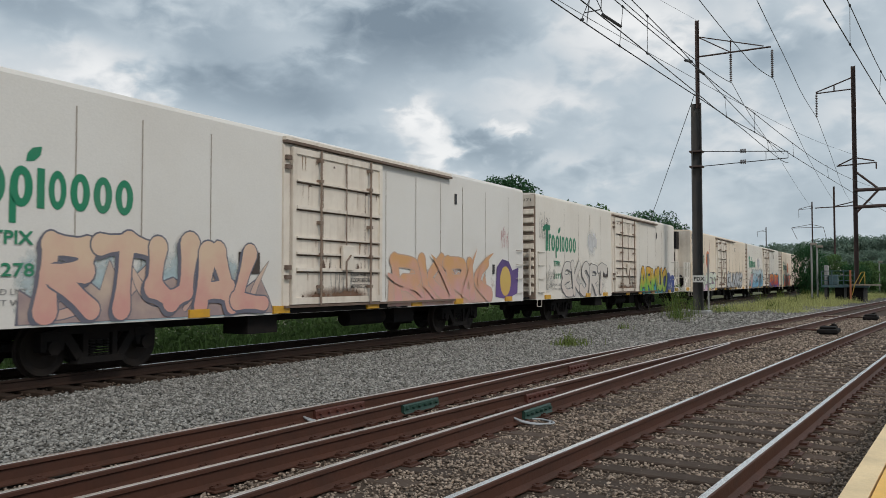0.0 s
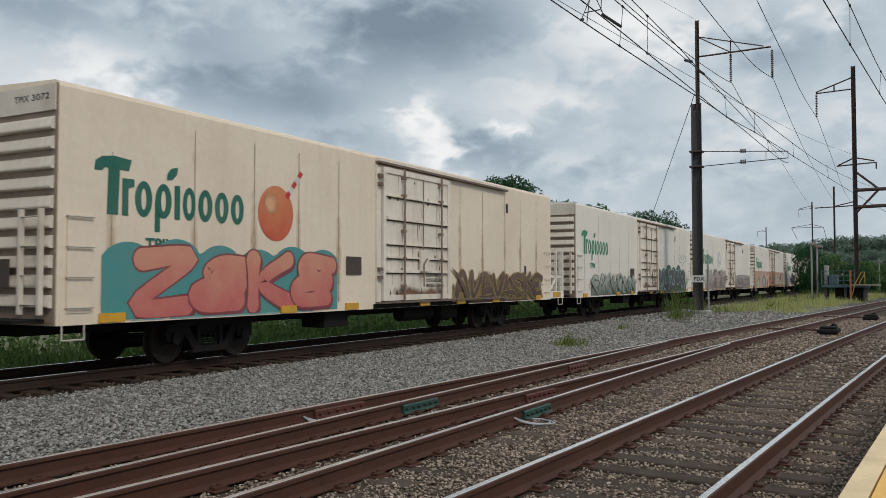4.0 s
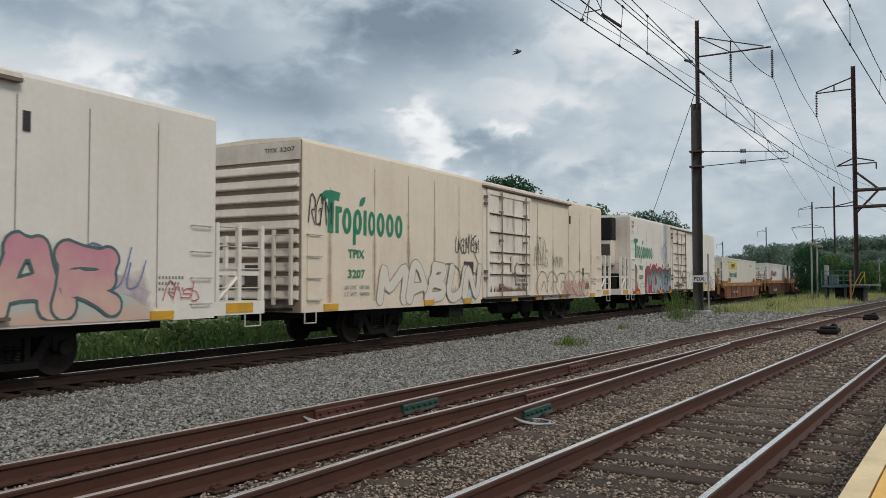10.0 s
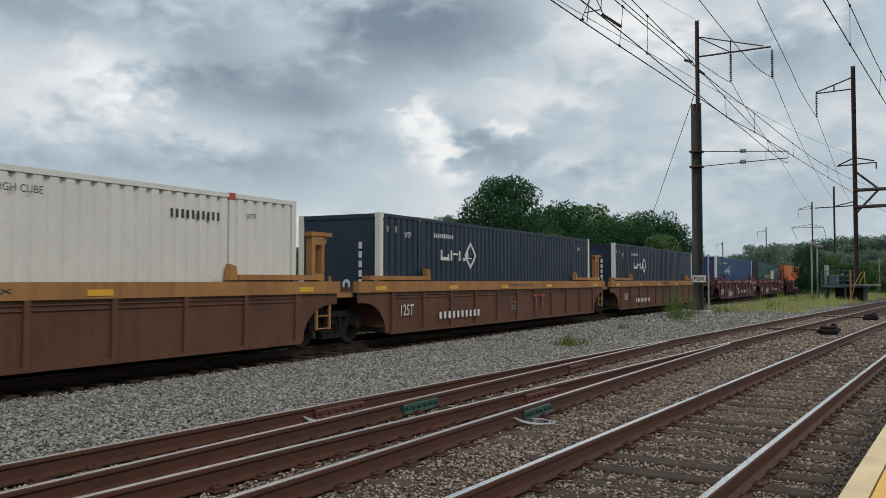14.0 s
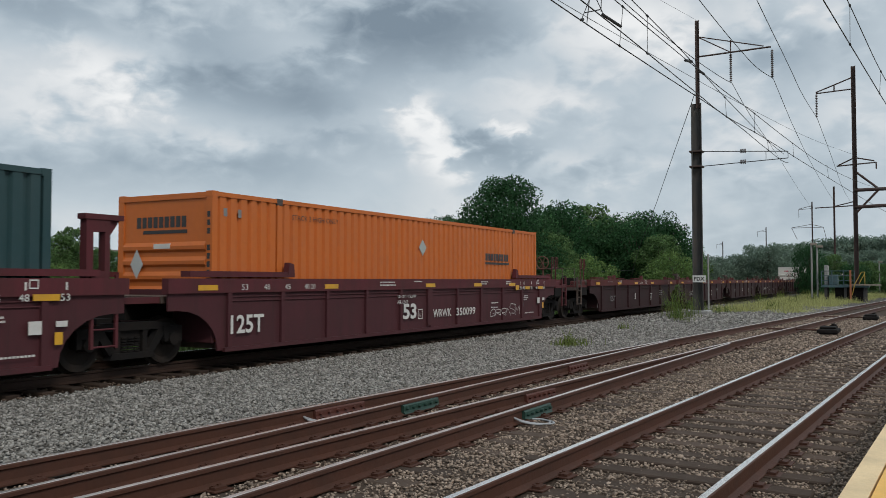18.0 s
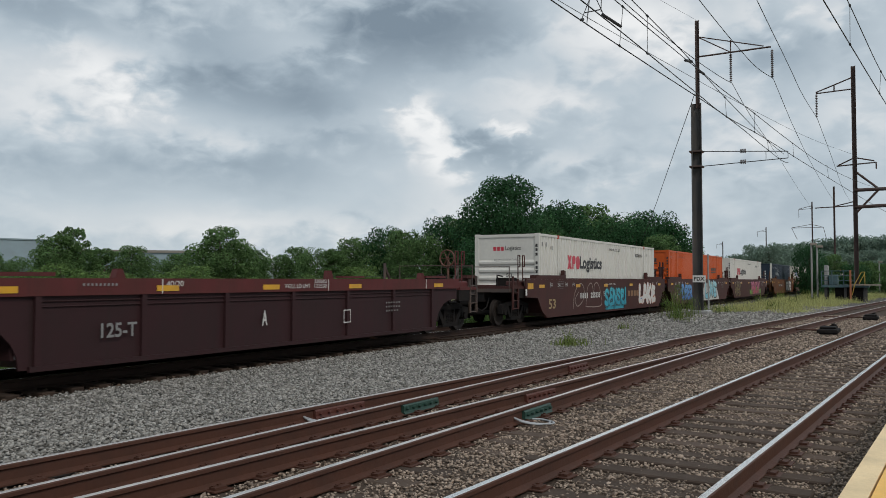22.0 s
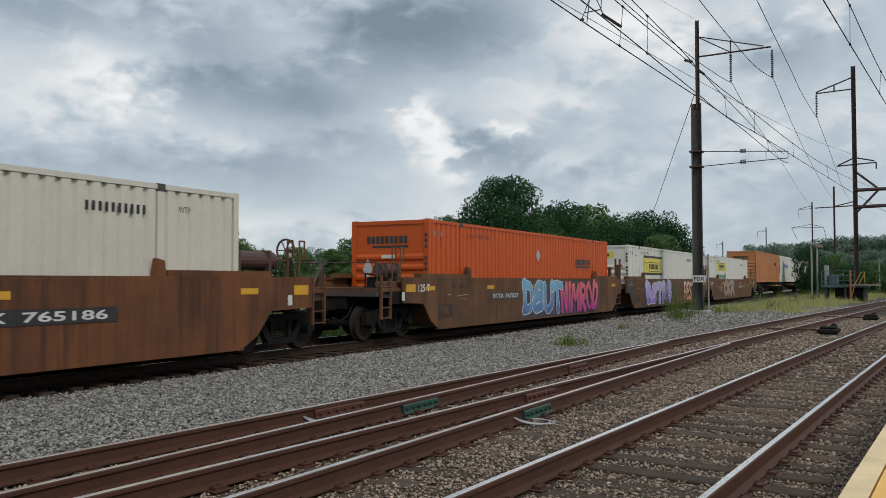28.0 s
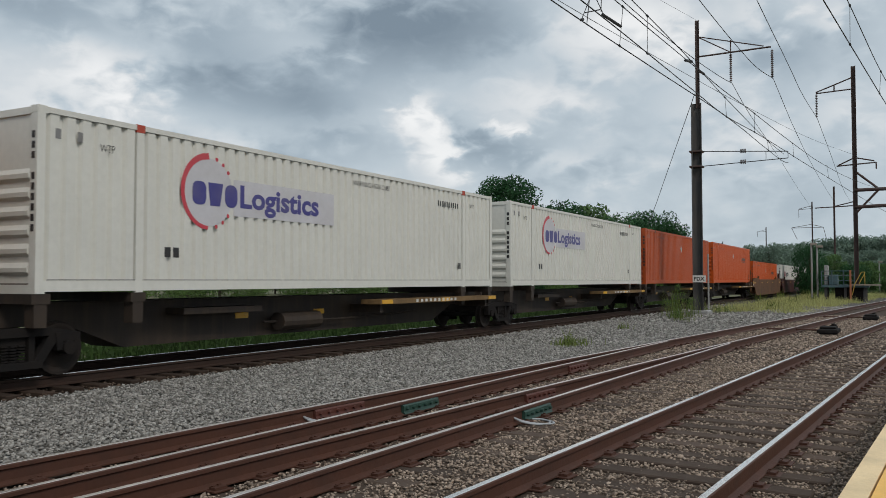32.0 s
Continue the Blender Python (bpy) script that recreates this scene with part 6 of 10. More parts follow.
def orange_box(u, z=0.35, mat=None, dark=False, tilted=True):
    ob = container(u, z, mat or P_ORANGE, "orange corrugated container with black lettering bars", casting=CASTING)
    d = -C_HALF + 0.016
    sign = shapes(ob, "black_mark", bars(12.0, 13.78, 1.80, 2.03, 9, 0.2), INK, d, label="black brand bars")
    shapes(sign, "underline", [rect(11.98, 13.8, 1.68, 1.75)], INK, d)
    placard = part("placard", boxes((7.92, 8.12, d - 0.012, d, 1.97, 2.17)), ink((0.36, 0.40, 0.40)), ob, "grey diamond placard")
    me = placard.data
    for v in me.vertices:
        a, b = v.co.x - 8.02, v.co.z - 2.07
        v.co.x, v.co.z = 8.02 + (a - b) * 1.0, 2.07 + (a + b) * 1.1
    shapes(ob, "black_mark", bars(-0.78, 0.62, 2.22, 2.44, 9, 0.2), INK, 0.024, "end")
    shapes(ob, "black_mark", [rect(-0.6, 0.62, 2.10, 2.17)], INK, 0.024, "end")
    part("hasp_plate", boxes((-0.022, 0.028, -0.2, 0.25, 1.80, 1.9)), INK_WHITE, ob)
    shapes(ob, "placard", [[(-0.72, 1.2), (-0.54, 1.5), (-0.72, 1.8), (-0.90, 1.5)]], ink((0.42, 0.44, 0.43)), -0.024, "end")
    words(ob, "STACK 3 HIGH ONLY", 2.4, 2.48, 1.7, 0.11, INK, d, bold=0.0)
    end_number(ob, INK)
    return ob


def ring_mark_box(u, z=1.32):
    ob = container(u, z, P_RING_BOX, "bright white corrugated container with round red and blue mark", casting=RED_CASTING, sheet_side=False)
    d = -C_HALF + 0.016
    blue, red = ink((0.045, 0.04, 0.21), 0.4), ink((0.50, 0.04, 0.06), 0.4)
    c = (3.62, 1.88)
    arc = [(c[0] + 0.66 * math.cos(a), c[1] + 0.68 * math.sin(a)) for a in (radians(95 + 9.5 * k) for k in range(19))]
    patch = shapes(ob, "pale_patch", [oval(c[0] + 0.02, c[1], 0.63, 0.65, 28)], ink((0.53, 0.52, 0.55)), d, label="round red and blue mark")
    shapes(ob, "pale_patch", [rect(c[0] + 0.67, 7.62, 1.47, 2.19)], ink((0.53, 0.52, 0.55)), d)
    shapes(patch, "red_arc", stroke(arc, 0.12, 0.07), red, d - 0.003, fan=0.00004)
    shapes(patch, "red_dots", [oval(c[0] + 0.66 * math.cos(a), c[1] + 0.68 * math.sin(a), 0.04, 0.04, 10) for a in (radians(t) for t in (72, 55, 38, -38, -55, -72))], red, d - 0.003)
    shapes(patch, "blue_mark", [round_rect(3.2, 3.55, 1.63, 2.07, 0.12), [(3.60, 2.07), (3.66, 1.63), (3.92, 1.63), (4.0, 2.07)], round_rect(4.05, 4.40, 1.63, 2.07, 0.14)], blue, d - 0.006)
    words(ob, "Logistics", 4.48, 1.50, 2.56, 0.60, blue, d - 0.004, bold=0.03, name="blue_lettering")
    stencils(ob, INK)
    end_number(ob, INK)
    shapes(ob, "lower_line", [rect(0.2, C_LEN - 0.2, 0.205, 0.222)], GREY_INK, d + 0.001)
    shapes(ob, "stencil", bars(2.55, 2.95, 0.62, 0.80, 2, 0.3), INK, d)
    shapes(ob, "stencil", bars(13.82, 14.02, 0.55, 0.72, 2, 0.3), INK, d)
    return ob


def green_box(u, z=0.35):
    ob = container(u, z, P_GREEN, "dark green corrugated container with cream slogan lettering", end_ribs=False)
    d = -C_HALF + 0.016
    cream = ink((0.55, 0.50, 0.33))
    words(ob, "How tomorrow moves", 4.1, 1.42, 3.7, 0.34, cream, d, bold=0.0, lean=0.25, name="slogan")
    x = 8.13
    shapes(ob, "bracket_mark", [rect(x, x + 0.14, 0.75, 2.30), rect(x + 0.141, x + 0.42, 2.17, 2.30), rect(x + 3.36, x + 3.64, 2.17, 2.30), rect(x + 3.641, x + 3.78, 0.75, 2.30)], cream, d, label="cream bracket mark")
    shapes(ob, "bracket_mark", [round_rect(x + 0.67, x + 1.42, 1.30, 2.14, 0.22), round_rect(x + 1.5, x + 2.2, 1.30, 2.14, 0.12), [(x + 2.25, 1.30), (x + 2.65, 1.30), (x + 3.18, 2.16), (x + 2.8, 2.16)]], cream, d)
    shapes(ob, "bracket_mark", bars(x + 0.75, x + 3.1, 1.02, 1.22, 10, 0.2), cream, d)
    words(ob, "WARNING HIGH CUBE", 7.2, 2.50, 1.6, 0.12, cream, d, bold=0.0)
    shapes(ob, "number_bars", bars(12.9, 14.0, 2.2, 2.36, 9), cream, d)
    shapes(ob, "pale_patch", [rect(-0.45, 0.62, 1.35, 1.95)], ink((0.42, 0.44, 0.43)), 0.026, "end")
    return ob


def block_mark_box(u, z=0.35):
    ob = container(u, z, P_CREAM_BOX, "cream corrugated container with blue block mark", end_ribs=False)
    d = -C_HALF + 0.016
    blue = ink((0.03, 0.13, 0.34), 0.4)
    x = 2.22
    shapes(ob, "blue_mark", [round_rect(x, x + 0.8, 1.72, 2.50, 0.25), round_rect(x + 0.9, x + 1.6, 1.72, 2.50, 0.12), [(x + 1.7, 1.72), (x + 2.05, 1.72), (x + 2.6, 2.50), (x + 2.25, 2.50)]], blue, d, label="blue block mark")
    shapes(ob, "blue_mark", bars(x + 0.3, x + 2.5, 1.38, 1.58, 9, 0.25), blue, d)
    shapes(ob, "blue_mark", [round_rect(-0.5, -0.1, 1.9, 2.3, 0.1), round_rect(0.0, 0.4, 1.9, 2.3, 0.1)], ink((0.03, 0.28, 0.42)), 0.026, "end")
    shapes(ob, "scuff", [oval(9.2, 1.1, 0.25, 0.12, 12)], ink((0.12, 0.12, 0.1)), d)
    return ob


# ---------------------------------------------------------------- well cars
def car_paint(name, col, dirt=(0.05, 0.03, 0.02), grime=0.5, streak=0.6):
    return surface(name, col, 0.65, grime=grime, dirt=dirt, scale=0.9, streak=streak, fine=9, bump=0.08, grime_low=0.38, gloss=0.25)


TAN = car_paint("well_tan", (0.33, 0.165, 0.058), (0.13, 0.06, 0.03))
# webs are toned darker than chords: low side shadow in the colour, plus grime
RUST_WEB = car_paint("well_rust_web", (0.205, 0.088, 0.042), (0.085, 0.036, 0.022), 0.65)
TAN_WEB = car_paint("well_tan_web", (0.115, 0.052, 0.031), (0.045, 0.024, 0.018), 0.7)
MAROON = car_paint("well_maroon", (0.098, 0.022, 0.028), (0.04, 0.02, 0.018))
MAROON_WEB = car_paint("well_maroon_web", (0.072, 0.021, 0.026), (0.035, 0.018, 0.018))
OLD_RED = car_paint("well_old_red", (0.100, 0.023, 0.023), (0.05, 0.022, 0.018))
OLD_WEB = car_paint("well_soot_shade_web", (0.034, 0.012, 0.014), (0.018, 0.013, 0.012))
BROWN = car_paint("well_brown", (0.064, 0.021, 0.018), (0.034, 0.018, 0.016), 0.6)
OCHRE = car_paint("well_ochre", (0.158, 0.075, 0.034), (0.040, 0.022, 0.016), 0.85, 1.0)
OCHRE_DEEP = car_paint("well_deep_ochre", (0.165, 0.064, 0.026), (0.040, 0.021, 0.015), 0.85, 1.0)
DECK = surface("deck_steel", (0.06, 0.045, 0.04), 0.7, grime=0.6, dirt=(0.13, 0.075, 0.045), scale=2)
W_HALF = 1.54


TANK_RED = surface("reservoir_red_brown", (0.085, 0.040, 0.032), 0.6, grime=0.6, dirt=(0.03, 0.02, 0.018), scale=3)


def joint_gear(car, chord, ribbed):
    """What stands over a shared truck: a ladder with tall loops, a slotted bracket with an arm, and the bracket that carries them."""
    a, b = (-2.80, -2.32) if ribbed else (-2.62, -1.98)
    part("gear_carrier", boxes((a - 0.05, -1.31, -1.34, -1.22, 1.125, 1.235)), chord, car)
    hi = 1.62 if ribbed else 2.50
    post = part("ladder_post", boxes((a - 0.025, a + 0.025, -1.46, -1.41, 0.42, hi), (b - 0.025, b + 0.025, -1.46, -1.41, 0.42, hi)), chord, car)
    for k, z in enumerate((0.45, 0.73, 1.01, 1.29) + (() if ribbed else (1.57,))):
        part("ladder_rung", rods((((a, -1.44, z), (b, -1.44, z)),), 0.016, 6), chord, post)
    part("ladder_tie", boxes((a, b, -1.409, -1.341, 1.15, 1.21)), chord, post)
    if not ribbed:
        for x in (a, b):
            part("grab_loop", rods((((x, -1.43, 2.49), (x + 0.16, -1.43, 2.49)), ((x + 0.16, -1.43, 2.49), (x + 0.16, -1.43, 1.9)), ((x + 0.16, -1.43, 1.9), (x, -1.43, 1.9))), 0.016, 6), chord, post)
    x0, x1, top = (-2.82, -2.36, 2.52) if ribbed else (-1.78, -1.40, 2.16)
    frame_part = part("walkway_bracket", boxes((x0, x0 + 0.13, -1.32, -1.16, 1.2355, top), (x1 - 0.10, x1, -1.32, -1.16, 1.2355, top), (x0 + 0.131, x1 - 0.101, -1.32, -1.16, 1.2355, 1.68), (x0 + 0.131, x1 - 0.101, -1.32, -1.16, top - 0.2, top)), chord, car)
    part("bracket_arm", boxes((x0 - 0.04, x1 + 0.26, -1.34, -1.14, top + 0.001, top + 0.09)), chord, frame_part)
    part("bracket_brace", prism([(x1 + 0.001, top - 0.30), (x1 + 0.22, top), (x1 + 0.001, top)], -1.27, -1.21), chord, frame_part)


def well_unit(u, length, chord, web, ribbed=True, top=1.56, left="joint", right="joint", first=False, last=False, label="", marks=(), ladder_side=True, empty=False, group="well cars of the freight train", wheel_disc=False, tank_end=False):
    """One well of a container car, with the truck at its left (and at its right if it is the last): u is where its container starts."""
    car = on_rails(thing("well_car", label, "well car", group), u)
    L = length
    reach_l, reach_r = (2.75 if left == "end" else 1.30), (2.75 if right == "end" else 1.30)
    low, mid = 0.20, top - (0.27 if ribbed else 0.02)
    for s in (-1, 1):
        y0, y1 = (-W_HALF + 0.06, -W_HALF + 0.10) if s < 0 else (W_HALF - 0.10, W_HALF - 0.06)
        if not ribbed:
            y0, y1 = (-W_HALF, -W_HALF + 0.06) if s < 0 else (W_HALF - 0.06, W_HALF)
        el, er = (1.75 if left == "end" and not ribbed else 1.25), (2.05 if right == "end" and not ribbed else 1.25)
        cut = 0.98 if ribbed else 0.90
        prof = [(0.12, low), (L - 0.12, low), (L + 0.30, 0.42), (L + 0.72, cut), (L + er, cut + 0.04), (L + er, mid), (-el, mid), (-el, cut + 0.04), (-0.72, cut), (-0.30, 0.42)]
        if ribbed:
            arch = [(0.98 * math.sin(radians(t)), math.cos(radians(t))) for t in range(90, -1, -15)]
            prof = [(L + 1.0 - a, low + (cut - low) * b) for a, b in arch] + [(L + er, cut), (L + er, mid), (-el, mid), (-el, cut)] + [(-1.0 + a, low + (cut - low) * b) for a, b in arch[::-1]]
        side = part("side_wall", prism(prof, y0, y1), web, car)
        if ribbed:
            part("top_chord", boxes((-1.30, L + 1.30, s * W_HALF - (0.0 if s < 0 else 0.16), s * W_HALF + (0.16 if s < 0 else 0.0), mid + 0.001, top)), chord, car)
            part("bottom_chord", boxes((0.12, L - 0.12, s * W_HALF - (0.0 if s < 0 else 0.14), s * W_HALF + (0.059 if s < 0 else 0.0), low - 0.03, low + 0.05)), web, side)
            if s < 0:
                n = max(6, round(L / (2.3 if first else 2.0 if empty else 1.60)))
                for k in range(n + 1):
                    x = 0.25 + (L - 0.5) * k / n
                    piece("rib", "well_rib_%.2f" % mid, lambda: boxes((-0.055, 0.055, -0.002, 0.058, low + 0.051, mid - 0.003)), web, side, (x, -W_HALF + 0.001, 0))
                part("pipe", rods((((0.3, -W_HALF + 0.045, mid - 0.08), (L - 0.3, -W_HALF + 0.045, mid - 0.08)), ((0.3, -W_HALF + 0.045, mid - 0.16), (L - 0.3, -W_HALF + 0.045, mid - 0.16))), 0.012, 6), web, side)
        else:
            part("top_chord", boxes((-el - 0.05, L + er + 0.05, s * W_HALF - (0.004 if s < 0 else 0.12), s * W_HALF + (0.12 if s < 0 else 0.004), mid + 0.001, top + 0.03)), chord, car)
            part("bottom_chord", boxes((0.10, L - 0.10, s * W_HALF - (0.012 if s < 0 else 0.1), s * W_HALF + (0.1 if s < 0 else 0.012), low - 0.03, low - 0.001)), web, car)
            if s < 0:
                for x in (L * 0.26, L * 0.5, L * 0.74):
                    part("weld_seam", boxes((x, x + 0.015, -W_HALF - 0.003, -W_HALF - 0.0005, low + 0.02, mid - 0.02)), web, side)
        # raised pads that guide a container down, near both ends
        for a, b, q in ((-0.55, 0.55, 0.0), (L - 0.55, L + 0.55, 0.0)) if empty else ((-0.75, 2.0, 2.02), (L - 2.0, L + 0.75, L - 2.26)):
            part("guide_pad", boxes((a, b, s * (W_HALF - 0.16) - 0.12, s * (W_HALF - 0.16) + 0.12, top + 0.031, top + (0.09 if empty else 0.14))), chord, car)
            if not empty:
                part("guide_block", prism([(q, top + 0.031), (q + 0.24, top + 0.031), (q + 0.20, top + 0.30), (q + 0.05, top + 0.34)], s * (W_HALF - 0.12) - 0.07, s * (W_HALF - 0.12) + 0.07), chord, car)
    part("well_floor", boxes((0.15, L - 0.15, -W_HALF + 0.12, W_HALF - 0.12, 0.22, 0.34)), DECK, car)
    part("end_bulkhead", boxes((-0.10, -0.04, -1.40, 1.40, 0.35, 1.35)), web, car)
    part("end_bulkhead", boxes((L + 0.04, L + 0.10, -1.40, 1.40, 0.35, 1.35)), web, car)
    part("end_deck", boxes((-reach_l, -0.102, -1.36, 1.36, 1.12, 1.24)), DECK, car)
    part("end_deck", boxes((L + 0.102, L + reach_r, -1.36, 1.36, 1.12, 1.24)), DECK, car)
    part("draft_sill", boxes((-reach_l + 0.05, -0.105, -0.4, 0.4, 0.80, 1.118)), DARK_STEEL, car)
    part("draft_sill", boxes((L + 0.105, L + reach_r - 0.05, -0.4, 0.4, 0.80, 1.118)), DARK_STEEL, car)
    tl = -1.62 if left == "end" else -1.66
    truck(car, tl)
    if last:
        truck(car, L + 1.62)
    # ladders, grab posts and gear at the ends
    for x, is_end in ((-reach_l, left == "end"), (L + reach_r, right == "end")):
        s = 1 if x < 0 else -1
        px = x + s * 0.12
        if not is_end and x > 0:
            if not empty and not ribbed:
                part("walkway_bracket", boxes((px - 0.10, px + 0.02, -1.10, -0.98, 1.241, 2.02)), chord, car)
                part("bracket_arm", boxes((px - 0.24, px + 0.10, -1.12, -0.9, 2.021, 2.12)), chord, car)
            continue
        if not is_end and not empty:
            joint_gear(car, chord, ribbed)
            continue
        tall = 1.86 if not is_end else 1.66
        bm = boxes((px - 0.03, px + 0.03, -1.46, -1.40, 0.55, tall), (px + s * 0.42 - 0.03, px + s * 0.42 + 0.03, -1.46, -1.40, 0.55, tall - 0.1))
        post = part("ladder_post", bm, chord if not empty else DECK, car)
        part("ladder_rungs", rods([((px, -1.44, z), (px + s * 0.42, -1.44, z)) for z in (0.58, 0.84, 1.10, 1.36)], 0.016, 6), chord if not empty else DECK, post)
        if is_end:
            part("end_rail", rods((((px, -1.3, 1.25), (px, -1.3, 2.0)), ((px, 1.3, 1.25), (px, 1.3, 2.0)), ((px, -1.3, 1.98), (px, 1.3, 1.98))), 0.016, 6), DECK, car)
            if tank_end and x < 0:
                tank = part("air_reservoir", rod(bmesh.new(), (-1.75, -0.75, 1.80), (-0.85, -0.75, 1.80), 0.17, 14), TANK_RED, car, "rusty brown air reservoir")
                for q in (-1.6, -1.0):
                    part("tank_strap", boxes((q - 0.03, q + 0.03, -0.93, -0.57, 1.241, 1.985)), DECK, tank)
            if tank_end and x > 0:
                tank = part("air_reservoir", rod(bmesh.new(), (L + 0.15, -0.75, 1.95), (L + 1.60, -0.75, 1.95), 0.20, 16), TANK_RED, car, "rusty brown air reservoir")
                for q in (L + 0.4, L + 1.35):
                    part("tank_strap", boxes((q - 0.04, q + 0.04, -0.96, -0.54, 1.241, 2.165)), DECK, tank)
            for q in (0.72, 1.12):
                a = px + s * q
                part("grab_loop", rods((((a, -1.30, 1.24), (a, -1.30, 2.38)), ((a, -1.30, 2.38), (a + 0.17, -1.30, 2.38)), ((a + 0.17, -1.30, 2.38), (a + 0.17, -1.30, 2.0)), ((a + 0.17, -1.30, 2.0), (a, -1.30, 2.0))), 0.02, 6), chord, car)
            part("end_step", boxes((min(px, px + s * 1.1), max(px, px + s * 1.1), -1.45, 1.45, 1.2405, 1.33)), chord, car)
            # black plate added under the end deck to deepen the shadow there
            part("side_step", boxes((min(px + s * 0.46, px + s * 1.15), max(px + s * 0.46, px + s * 1.15), -1.44, -1.36, 0.92, 1.238)), DARK_STEEL, car)
            part("brake_box", soft_box(min(px + s * 0.95, px + s * 1.45), max(px + s * 0.95, px + s * 1.45), -0.95, -0.35, 1.241, 1.62, 0.03), DARK_STEEL, car)
            part("valve", soft_box(min(px + s * 1.6, px + s * 1.9), max(px + s * 1.6, px + s * 1.9), -1.2, -0.7, 1.241, 1.52, 0.04), DECK, car)
            part("brake_pipe", rods((((px + s * 0.2, -1.1, 1.34), (px + s * 2.3, -1.1, 1.34)), ((px + s * 0.6, -0.6, 1.7), (px + s * 1.0, -0.6, 1.66)), ((px + s * 0.5, -0.62, 1.25), (px + s * 0.5, -0.62, 1.72))), 0.025, 6), DARK_STEEL, car)
            part("stay", rods((((px + s * 0.55, 1.2, 1.25), (px + s * 1.05, 1.2, 1.95)), ((px + s * 1.05, 1.2, 1.25), (px + s * 1.05, 1.2, 2.05))), 0.045, 6), DECK, car)
            part("air_hose", rods((((x + s * 0.25, -0.5, 0.95), (x - s * 0.02, -0.52, 0.62)), ((x - s * 0.02, -0.52, 0.62), (x - s * 0.35, -0.5, 0.50)), ((x - s * 0.35, -0.5, 0.50), (x - s * 0.6, -0.45, 0.60))), 0.028, 6), DARK_STEEL, car)
            part("draft_cover", soft_box(px + s * 0.35, px + s * 1.2, -1.34, -0.99, 1.241, 1.50, 0.05), chord, car)
            coupler(car, x + s * 0.1, x - s * 0.62)
            if not ribbed:
                e = (L + er - 0.62) if x > 0 else -el + 0.12
                part("reflector", boxes((e, e + 0.48, -W_HALF - 0.012, -W_HALF - 0.0005, 1.22, 1.42)), YELLOW, car, "yellow reflector")
                shapes(car, "white_tag", [rect(e - 0.2, e - 0.06, 1.0, 1.22)], INK_WHITE, -W_HALF - 0.006)
            if wheel_disc and x > 0:
                bm = bmesh.new()
                rod(bm, (px + s * 0.3, -0.62, 1.25), (px + s * 0.3, -0.62, 2.25), 0.04, 8)
                for k in range(16):
                    a, b = k * math.tau / 16, (k + 1) * math.tau / 16
                    rod(bm, (px + s * 0.36, -0.62 + 0.25 * math.cos(a), 2.20 + 0.25 * math.sin(a)), (px + s * 0.36, -0.62 + 0.25 * math.cos(b), 2.20 + 0.25 * math.sin(b)), 0.025, 6)
                for k in range(3):
                    a = k * math.pi / 3
                    rod(bm, (px + s * 0.36, -0.62 - 0.25 * math.cos(a), 2.20 - 0.25 * math.sin(a)), (px + s * 0.36, -0.62 + 0.25 * math.cos(a), 2.20 + 0.25 * math.sin(a)), 0.015, 6)
                part("brake_wheel", bm, BRAKE_ORANGE, car, "rusty brown hand-brake wheel")
        else:
            part("walkway_bracket", boxes((px + s * 0.5, px + s * 0.62, -1.30, -1.18, 1.241, 1.8)), DECK, car)
            part("bracket_arm", boxes((px + s * 0.24, px + s * 0.84, -1.32, -1.1, 1.801, 1.9)), DECK, car)
    # yellow conspicuity marks and stencils
    d = -W_HALF - 0.008
    for x in (-0.6, L * 0.2, L * 0.48, L * 0.66, L - 2.95) if chord is MAROON else (-0.6, L * 0.2, L * 0.42, L * 0.66, L - 0.2):
        part("reflector", boxes((x, x + 0.5, d - 0.004, d, (mid + 0.05) if ribbed else top - 0.32, (mid + 0.15) if ribbed else top - 0.2)), YELLOW, car, "yellow reflector")
    return car


BRAKE_ORANGE = surface("brake_wheel_rust", (0.12, 0.05, 0.03), 0.6, grime=0.4, scale=5)


def well_text(car, text, x, z, w, h, mat=None, bold=0.0):
    words(car, text, x, z, w, h, mat or INK_WHITE, -W_HALF - 0.012, bold=bold)


TAN_LABEL = "tan ribbed container well car, weathered and streaked"
RED_LABEL = "dark maroon ribbed container well car with white stencils"
BARE_LABEL = "empty sooty maroon ribbed container well car"
BROWN_LABEL = "smooth-sided dark brown container well car with graffiti"
OCHRE_LABEL = "smooth-sided ochre brown container well car with graffiti"
GD = -W_HALF - 0.012

